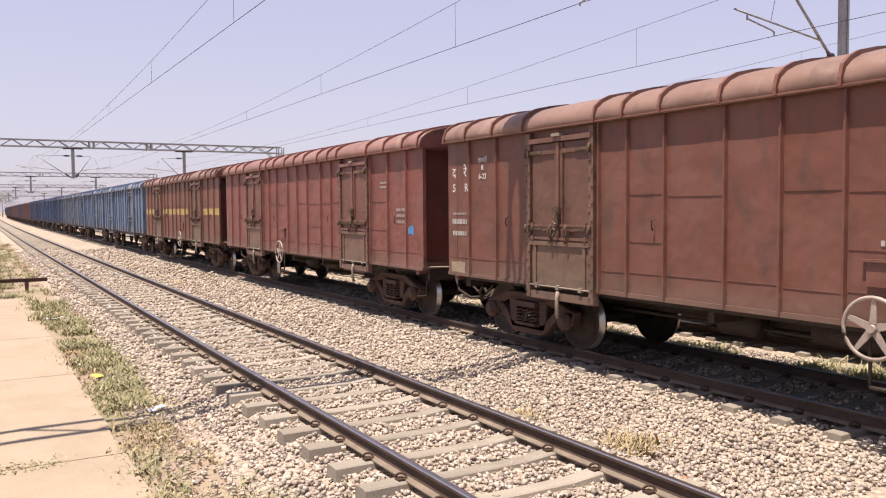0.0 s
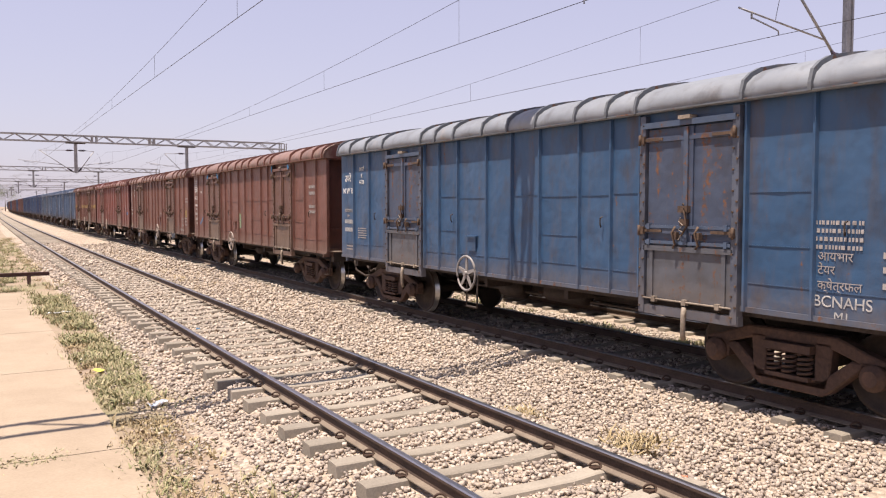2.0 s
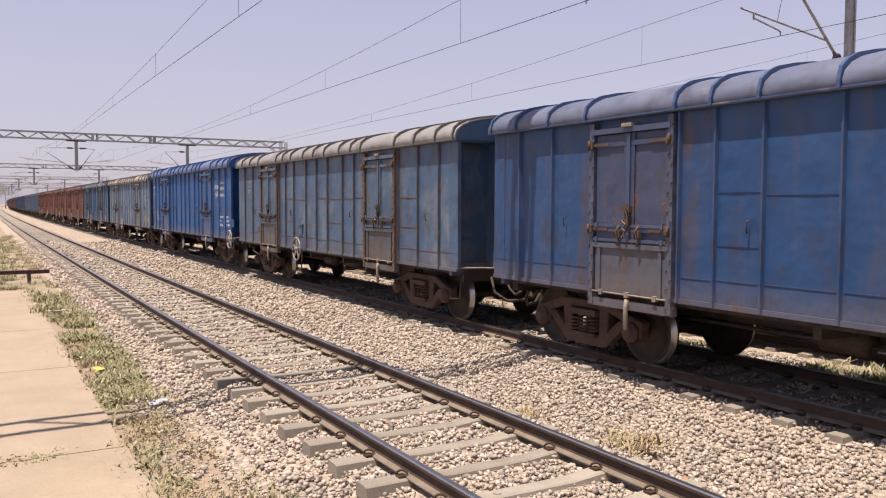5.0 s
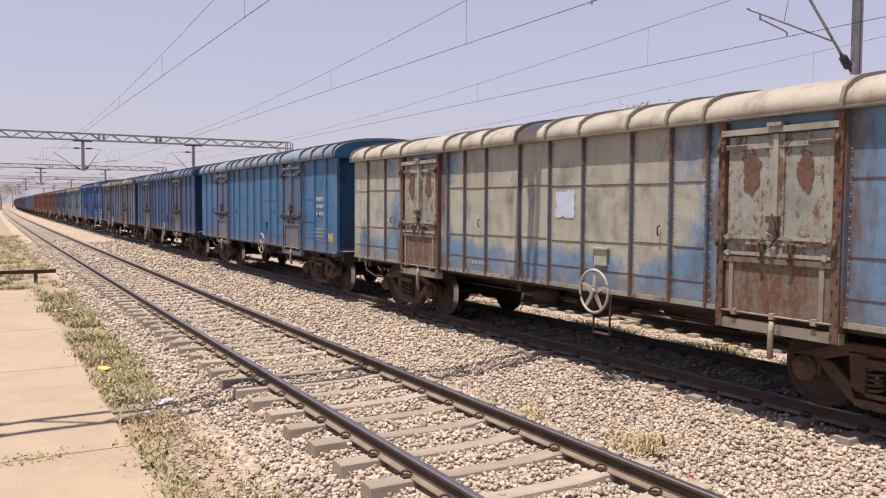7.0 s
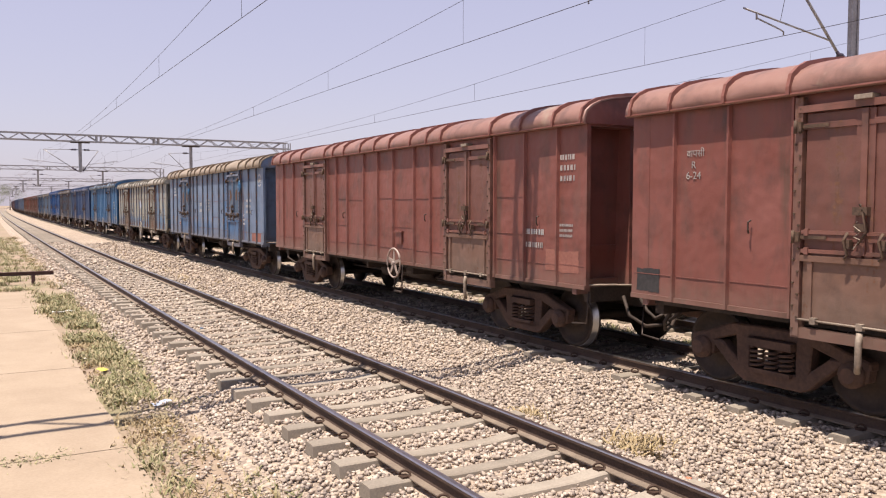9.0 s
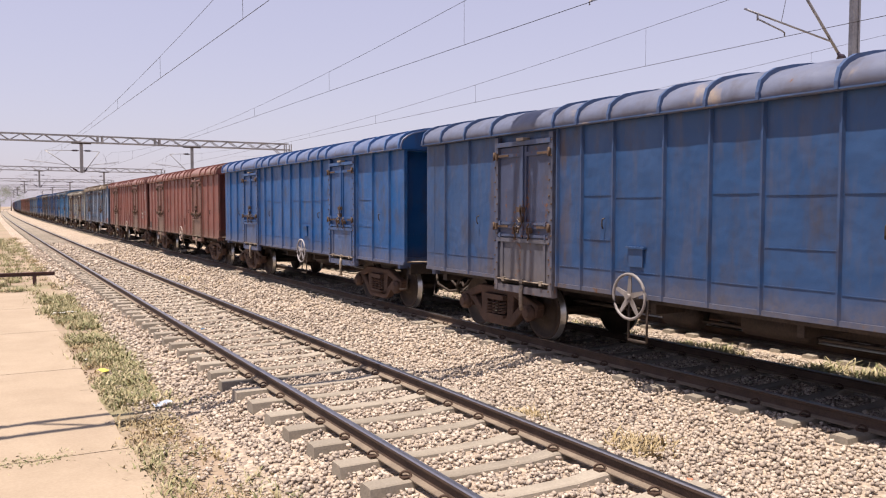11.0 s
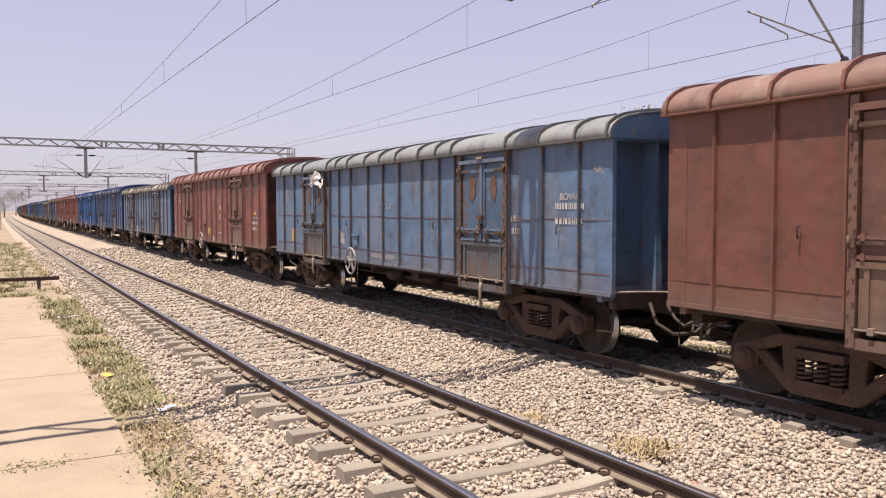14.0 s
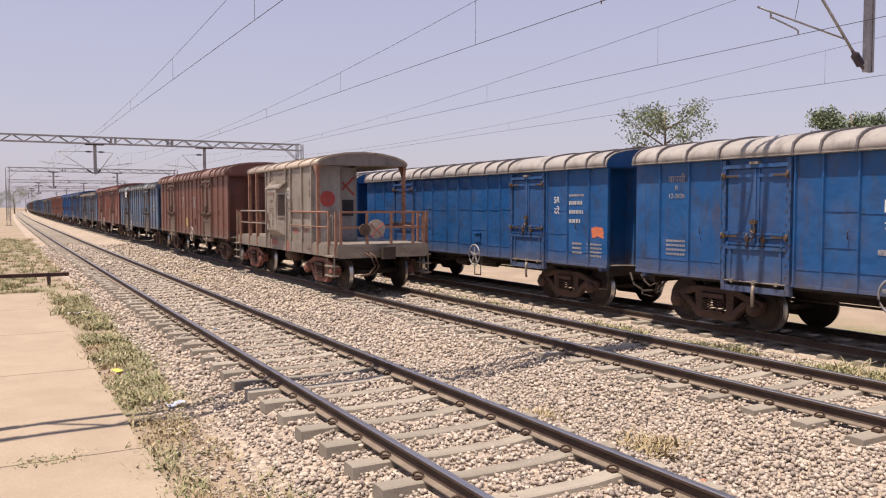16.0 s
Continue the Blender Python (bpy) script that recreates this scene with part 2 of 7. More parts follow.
CONCRETE = mat_rough("weathered_sleeper_concrete", (0.19, 0.162, 0.13), (0.325, 0.28, 0.228), 45, 2.5, 0.9, 0, 0.5, 0.006, 0.25)
SLAB = mat_rough("pale_beige_concrete_slab", (0.27, 0.205, 0.145), (0.365, 0.287, 0.21), 35, 1.3, 0.9, 0, 0.3)
CLIP = mat_rough("rusty_rail_clip", (0.03, 0.018, 0.013), (0.10, 0.055, 0.035), 60, 8, 0.75, 0.3)
GALV = mat_rough("weathered_galvanised_steel", (0.20, 0.19, 0.19), (0.40, 0.385, 0.38), 20, 2, 0.55, 0.5, 0.2)
WIRE = mat_rough("dark_copper_wire", (0.03, 0.025, 0.025), (0.07, 0.055, 0.05), 60, 8, 0.5, 0.6, 0.1)
INSUL = mat_rough("glazed_brown_insulator", (0.035, 0.025, 0.04), (0.08, 0.055, 0.07), 40, 6, 0.25, 0, 0.1)
WHITE = mat_rough("worn_white_lettering_paint", (0.42, 0.41, 0.40), (0.78, 0.76, 0.73), 22, 5, 0.7)
YELLOW = mat_rough("faded_yellow_marking_paint", (0.27, 0.185, 0.06), (0.44, 0.32, 0.11), 22, 5, 0.7)
BARRIER = mat_rough("brown_painted_old_rail", (0.05, 0.022, 0.022), (0.11, 0.055, 0.05), 30, 4, 0.7)
GROUND = mat_ground("dry_sandy_earth")
TONES = ((0.0, (0.235, 0.195, 0.17)), (0.25, (0.345, 0.285, 0.24)), (0.55, (0.43, 0.355, 0.29)), (0.8, (0.50, 0.42, 0.35)), (1.0, (0.58, 0.505, 0.43)))
# tones lowered to stand for the stones shading one another
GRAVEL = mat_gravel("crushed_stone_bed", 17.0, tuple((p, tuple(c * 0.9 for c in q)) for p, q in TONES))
STONE = mat_island("crushed_ballast_stone", TONES)
GRASS = mat_island("grass_blade", ((0.0, (0.155, 0.165, 0.07)), (0.4, (0.24, 0.235, 0.11)), (0.62, (0.35, 0.305, 0.17)), (1.0, (0.47, 0.39, 0.25))), 0.7, 8)
DRYGRASS = mat_island("straw_blade", ((0.0, (0.26, 0.19, 0.10)), (1.0, (0.44, 0.35, 0.20))), 0.7, 8)
# leaf tones lightened and greyed, with the haze of the air put into them
LEAF = mat_island("dusty_hazed_leaf", ((0.0, (0.10, 0.135, 0.075)), (0.6, (0.16, 0.20, 0.115)), (1.0, (0.25, 0.28, 0.17))), 0.6, 3)
WORN = mat_rough("worn_whitish_number_paint", (0.22, 0.21, 0.21), (0.55, 0.53, 0.51), 14, 5, 0.8)
FAINT = mat_rough("nearly_worn_off_white_paint", (0.17, 0.15, 0.15), (0.42, 0.38, 0.36), 16, 5, 0.8)
YELLOWBAG = mat_rough("yellow_plastic", (0.5, 0.45, 0.05), (0.7, 0.62, 0.1), 30, 8, 0.5)
PALEBAG = mat_rough("pale_blue_plastic", (0.32, 0.38, 0.5), (0.5, 0.55, 0.65), 30, 8, 0.5)
BARK = mat_rough("grey_brown_bark", (0.10, 0.075, 0.055), (0.24, 0.19, 0.145), 12, 2, 0.9)


# ------------------------------------------------------------ mesh helpers
def mesh_ob(name, bm, mat, parent=None, label=""):
    me = bpy.data.meshes.new(name)
    bm.to_mesh(me)
    bm.free()
    for mm in mat if isinstance(mat, (list, tuple)) else (mat,):
        me.materials.append(mm)
    ob = new(name, me)
    if parent:
        ob.parent = parent
    if label:
        tagged(ob, label)
    return ob


def part(name, bm, mat, parent, label=""):
    return mesh_ob(name, bm, mat, parent, label)


def box(bm, x0, x1, y0, y1, z0, z1, mi=0):
    vs = [bm.verts.new((x, y, z)) for x in (x0, x1) for y in (y0, y1) for z in (z0, z1)]
    for f in ((0, 1, 3, 2), (4, 6, 7, 5), (0, 4, 5, 1), (2, 3, 7, 6), (0, 2, 6, 4), (1, 5, 7, 3)):
        bm.faces.new([vs[i] for i in f]).material_index = mi
    return vs


def bar(bm, a, b, w, h=None, mi=0):
    """A rectangular bar from a to b."""
    a, b = Vector(a), Vector(b)
    d = (b - a).normalized()
    up = Vector((0, 0, 1)) if abs(d.z) < 0.9 else Vector((0, 1, 0))
    s = d.cross(up).normalized()
    u = s.cross(d)
    h = h or w
    vs = [bm.verts.new(p + s * i * w / 2 + u * j * h / 2) for p in (a, b) for i, j in ((-1, -1), (1, -1), (1, 1), (-1, 1))]
    for f in ((3, 2, 1, 0), (4, 5, 6, 7), (0, 1, 5, 4), (1, 2, 6, 5), (2, 3, 7, 6), (3, 0, 4, 7)):
        bm.faces.new([vs[i] for i in f]).material_index = mi


def tube(bm, pts, r, n=6, mi=0, radii=None, caps=True):
    pts = [Vector(p) for p in pts]
    rings = []
    for i, p in enumerate(pts):
        d = (pts[min(i + 1, len(pts) - 1)] - pts[max(i - 1, 0)]).normalized()
        up = Vector((0, 0, 1)) if abs(d.z) < 0.95 else Vector((0, 1, 0))
        s = d.cross(up).normalized()
        u = s.cross(d)
        rr = radii[i] if radii else r
        rings.append([bm.verts.new(p + s * math.cos(a) * rr + u * math.sin(a) * rr) for a in (2 * math.pi * k / n for k in range(n))])
    for a, b in zip(rings, rings[1:]):
        for k in range(n):
            f = bm.faces.new((a[k], b[k], b[(k + 1) % n], a[(k + 1) % n]))
            f.smooth, f.material_index = n > 5, mi
    if caps:
        bm.faces.new(rings[0]).material_index = mi
        bm.faces.new(rings[-1][::-1]).material_index = mi


def lathe(bm, profile, n=28, axis="x", centre=(0, 0, 0), smooth=True):
    """profile: (along, radius, material index)."""
    c = Vector(centre)
    rings = []
    for al, r, mi in profile:
        ring = []
        for k in range(n):
            a = 2 * math.pi * k / n
            co = {"x": (al, r * math.cos(a), r * math.sin(a)), "y": (r * math.cos(a), al, r * math.sin(a)), "z": (r * math.cos(a), r * math.sin(a), al)}[axis]
            ring.append(bm.verts.new(c + Vector(co)))
        rings.append((ring, mi))
    for (a, mi), (b, _) in zip(rings, rings[1:]):
        for k in range(n):
            f = bm.faces.new((a[k], a[(k + 1) % n], b[(k + 1) % n], b[k]))
            f.smooth, f.material_index = smooth, mi
    bm.faces.new(rings[0][0])
    bm.faces.new(rings[-1][0][::-1])


def extrude_y(bm, outline, ys, mi=0, shift=None, close=True, mids=None, smooth=False):
    """Sweeps an (x, z) outline along y; shift(y) moves it in x."""
    rings = [[bm.verts.new((x + (shift(y) if shift else 0), y, z)) for x, z in outline] for y in ys]
    n = len(outline)
    for a, b in zip(rings, rings[1:]):
        for k in range(n if close else n - 1):
            f = bm.faces.new((a[k], a[(k + 1) % n], b[(k + 1) % n], b[k]))
            f.material_index, f.smooth = mids[k] if mids else mi, smooth
    if close:
        bm.faces.new(rings[0][::-1]).material_index = mi
        bm.faces.new(rings[-1]).material_index = mi


KAPPA = 6e-5


def bend(y):
    """The line curves very slightly to the right in the distance."""
    return KAPPA * y * y / 2 if y > 0 else 0.0


NEAR_X, TRAIN_X, THIRD_X, THIRD_Z = 4.383, 9.668, 15.05, -0.27
SPACING = 0.736
YS = [-40, -20, 0, 10, 20, 30, 45, 60, 80, 100, 130, 160, 200, 250, 300, 360, 430, 500, 600, 720, 900]


# ------------------------------------------------------------ ground
PROFILE = ((-3.0, -0.47), (1.5, -0.47), (2.5, -0.43), (2.92, -0.37), (3.12, -0.275), (3.4, -0.245), (5.4, -0.245), (5.8, -0.27), (6.25, -0.40), (7.0, -0.40),
           (8.0, -0.29), (8.4, -0.245), (10.9, -0.245), (11.3, -0.30), (12.2, -0.49), (13.3, -0.53), (13.8, -0.515), (16.4, -0.515), (17.2, -0.6), (18.5, -0.75))


def bed_z(x):
    return float(np.interp(x, [p[0] for p in PROFILE], [p[1] for p in PROFILE]))


def build_ground():
    bm = bmesh.new()
    xs = [-900, -200, -60, -20, -6, -1, 1.6, 2.2, 2.9, 3.4, 19, 26, 40, 80, 250, 1200]
    ys = [-60, -20, 0, 10, 20, 30, 45, 60, 90, 130, 200, 300, 500, 900, 2500]
    grid = []
    for y in ys:
        row = []
        for x in xs:
            z = -0.50 if x < 3 else -0.80
            if -1.2 < x < 3 and y > -30:
                z = -0.475
            row.append(bm.verts.new((x + bend(y), y, z)))
        grid.append(row)
    for a, b in zip(grid, grid[1:]):
        for i in range(len(xs) - 1):
            bm.faces.new((a[i], a[i + 1], b[i + 1], b[i]))
    tagged(mesh_ob("ground", bm, GROUND), "dry sandy earth with straw and sparse green growth", "ground", kind="structure")
    bm = bmesh.new()
    xs = [2.15] + [p[0] for p in PROFILE if p[0] > 2.4]
    grid = []
    for y in [-40] + [i * 1.5 for i in range(-10, 40)] + [70, 80, 95, 110, 130, 160, 200, 250, 300, 400, 520, 700, 900]:
        row = []
        for i, x in enumerate(xs):
            z = (bed_z(x) if i else -0.50) + (0.02 * noise.noise((x * 1.3, y * 0.9, 3.1)) if 0 < i < len(xs) - 1 else 0)
            row.append(bm.verts.new((x + bend(y) + (0.25 * noise.noise((0.4 * y, 1.0, 8.0)) if i == 0 else 0), y, z)))
        grid.append(row)
    for a, b in zip(grid, grid[1:]):
        for i in range(len(xs) - 1):
            bm.faces.new((a[i], a[i + 1], b[i + 1], b[i])).smooth = True
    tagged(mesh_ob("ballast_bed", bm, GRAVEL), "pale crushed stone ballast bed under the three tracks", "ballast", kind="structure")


def build_pavement():
    root = tagged(new("pavement"), "pale beige concrete platform path with open joints", "pavement", kind="structure")
    cuts = (-8.0, -2.5, 3.6, 9.93, 15.3, 20.2, 25.0, 29.6)
    for a, b in zip(cuts, cuts[1:]):
        bm = bmesh.new()
        box(bm, -4.5, 1.47 + random.uniform(-0.03, 0.04), a + 0.012, b - 0.012, -0.62, -0.442)
        # a worn, uneven edge towards the tracks
        ed = [e for e in bm.edges if all(v.co.x > 0 for v in e.verts) and abs(e.verts[0].co.y - e.verts[1].co.y) > 1]
        bmesh.ops.subdivide_edges(bm, edges=ed, cuts=18)
        for v in bm.verts:
            if v.co.x > 0:
                v.co.x += 0.05 * noise.noise((0, v.co.y * 1.7, 2)) + 0.03 * noise.noise((4, v.co.y * 6, 2))
        part("slab", bm, SLAB, root)


# ------------------------------------------------------------ tracks
RAIL_OUT = [(-0.075, -0.172), (0.075, -0.172), (0.075, -0.16), (0.02, -0.14), (0.011, -0.12), (0.011, -0.05), (0.036, -0.038), (0.036, -0.012), (0.024, 0.0),
            (-0.024, 0.0), (-0.036, -0.012), (-0.036, -0.038), (-0.011, -0.05), (-0.011, -0.12), (-0.02, -0.14), (-0.075, -0.16)]
RAIL_MI = [2, 2, 2, 0, 0, 0, 0, 1, 1, 1, 0, 0, 0, 0, 2, 2]


def sleeper_mesh():
    bm = bmesh.new()
    prof = [(-1.375, 0.11, 0.075), (-0.75, 0.105, 0.075), (-0.45, 0.095, 0.045), (0.45, 0.095, 0.045), (0.75, 0.105, 0.075), (1.375, 0.11, 0.075)]
    rings = []
    for x, w, top in prof:
        rings.append([bm.verts.new((x, -w - 0.02, -0.14)), bm.verts.new((x, w + 0.02, -0.14)), bm.verts.new((x, w, top - 0.087)), bm.verts.new((x, w - 0.02, top - 0.075)),
                      bm.verts.new((x, -w + 0.02, top - 0.075)), bm.verts.new((x, -w, top - 0.087))])
    for a, b in zip(rings, rings[1:]):
        for k in range(6):
            bm.faces.new((a[k], a[(k + 1) % 6], b[(k + 1) % 6], b[k]))
    bm.faces.new(rings[0][::-1]), bm.faces.new(rings[-1])
    bmesh.ops.recalc_face_normals(bm, faces=bm.faces)
    me = bpy.data.meshes.new("sleeper")
    bm.to_mesh(me)
    me.materials.append(CONCRETE)
    return me


def clip_mesh():
    """A coiled spring clip that holds the rail's foot."""
    bm = bmesh.new()
    pts = []
    for k in range(12):
        a = -0.6 + 5.0 * k / 11
        pts.append((0.035 * math.cos(a) * 1.1, -0.055 + 0.11 * k / 11, 0.03 + 0.032 * math.sin(a)))
    tube(bm, pts, 0.012, 6)
    box(bm, -0.03, 0.05, -0.045, 0.045, -0.005, 0.018)
    me = bpy.data.meshes.new("rail_clip")
    bm.to_mesh(me)
    me.materials.append(CLIP)
    return me


def build_track(cx, z0, label, y_near, y_far, phase, clips):
    root = tagged(new("railway_track"), label, "railway track", kind="structure")
    for s in (-1, 1):
        bm = bmesh.new()
        extrude_y(bm, [(cx + s * 0.8715 + x, z0 + z) for x, z in RAIL_OUT], YS, 0, bend, mids=RAIL_MI)
        bmesh.ops.recalc_face_normals(bm, faces=bm.faces)
        part("rail", bm, (RAILWEB, RAILHEAD, RAILFOOT), root, "broad gauge steel rail with polished head")
    n0 = math.floor((y_near - phase) / SPACING)
    for i in range(n0, n0 + int((y_far - y_near) / SPACING)):
        y = phase + i * SPACING
        ob = new("sleeper", SLEEPER)
        ob.parent = root
        ob.matrix_basis = pose(cx + bend(y) + random.uniform(-0.02, 0.02), y, z0 - 0.172 + random.uniform(-0.006, 0.004), random.uniform(-0.5, 0.5), 0, random.uniform(-0.7, 0.7))
        if clips[0] < y < clips[1]:
            for s in (-1, 1):
                for q in (-1, 1):
                    c = new("rail_clip", CLIPMESH)
                    c.parent = root
                    c.matrix_basis = pose(cx + bend(y) + s * 0.8715 + q * 0.085, y, z0 - 0.168, 0, 0, 0 if q > 0 else 180)
    # the far sleepers, joined
    co, faces = [], []
    base = np.array([v.co for v in SLEEPER.vertices])
    fl = [tuple(p.vertices) for p in SLEEPER.polygons]
    for i in range(n0 + int((y_far - y_near) / SPACING), int(420 / SPACING)):
        y = phase + i * SPACING
        k = len(co) * len(base)
        co.append(base + (cx + bend(y), y, z0 - 0.172))
        faces += [tuple(v + k for v in f) for f in fl]
    me = bpy.data.meshes.new("distant_sleepers")
    me.from_pydata(np.concatenate(co).tolist(), [], faces)
    me.materials.append(CONCRETE)
    far = new("distant_sleepers", me)
    far.parent = root
    tagged(far, kind="stuff")
    return root


def stone_field(name, zones, seed, mat):
    """Loose broken stones, each an island, laid over the bed. zones: (x0, x1, y0, y1, per square metre, size)."""
    rng = np.random.default_rng(seed)
    cube = np.array([(x, y, z) for x in (-1, 1) for y in (-1, 1) for z in (-1, 1)], float) * 0.58
    quads = np.array([(0, 1, 3, 2), (4, 6, 7, 5), (0, 4, 5, 1), (2, 3, 7, 6), (0, 2, 6, 4), (1, 5, 7, 3)])
    allv = []
    for x0, x1, y0, y1, dens, size in zones:
        n = int((x1 - x0) * (y1 - y0) * dens)
        px, py = rng.uniform(x0, x1, n), rng.uniform(y0, y1, n)
        r = size * rng.uniform(0.55, 1.35, n)
        pz = np.interp(px, [p[0] for p in PROFILE], [p[1] for p in PROFILE]) + r * rng.uniform(-0.1, 0.6, n)
        ok = np.ones(n, bool)
        for cx, z0, ph in TRACKS:
            on = np.abs(px - cx) < 1.40
            d = np.abs(((py - ph) / SPACING + 0.5) % 1.0 - 0.5) * SPACING
            ok &= ~(on & (d < 0.135) & (rng.random(n) > 0.015))
            ok &= ~((np.abs(np.abs(px - cx) - 0.8715) < 0.10))
        px, py, pz, r = px[ok], py[ok], pz[ok], r[ok]
        n = len(px)
        v = cube[None] * rng.uniform(0.65, 1.35, (n, 8, 3))
        v *= rng.uniform(0.6, 1.25, (n, 1, 3))
        q = rng.normal(size=(n, 4))
        q /= np.linalg.norm(q, axis=1)[:, None]
        w, a, b, c = q.T
        R = np.stack([1 - 2 * (b * b + c * c), 2 * (a * b - c * w), 2 * (a * c + b * w), 2 * (a * b + c * w), 1 - 2 * (a * a + c * c), 2 * (b * c - a * w),
                      2 * (a * c - b * w), 2 * (b * c + a * w), 1 - 2 * (a * a + b * b)], 1).reshape(n, 3, 3)
        v = np.einsum("nij,nkj->nki", R, v) * r[:, None, None] * 0.5
        v[:, :, 2] *= 0.8
        v += np.stack([px, py, pz], 1)[:, None]
        allv.append(v)
    v = np.concatenate(allv)
    n = len(v)
    tri = (quads[:, [0, 1, 2, 0, 2, 3]].reshape(-1, 3)[None] + (np.arange(n) * 8)[:, None, None]).reshape(-1)
    me = bpy.data.meshes.new(name)
    me.vertices.add(n * 8)
    me.vertices.foreach_set("co", v.reshape(-1))
    me.loops.add(len(tri))
    me.loops.foreach_set("vertex_index", tri.astype(np.int32))
    me.polygons.add(len(tri) // 3)
    me.polygons.foreach_set("loop_start", np.arange(0, len(tri), 3, dtype=np.int32))
    me.update(calc_edges=True)
    me.materials.append(mat)
    return tagged(new(name, me), "loose pale crushed ballast stones between the tracks", "ballast", kind="stuff")


TRACKS = ((NEAR_X, 0.0, 6.676), (TRAIN_X, 0.0, 7.007), (THIRD_X, THIRD_Z, 6.9))
SLEEPER, CLIPMESH = sleeper_mesh(), clip_mesh()


# ------------------------------------------------------------ overhead line
PORTAL_Y = (11.0, 75.0, 138.0, 201.0, 264.0, 327.0)
BEAM_Z, BEAM_H = 7.75, 0.55
DROPS = ((7.42, 4.3, 9.2, 5.78), (16.6, 14.3, None, 5.28))


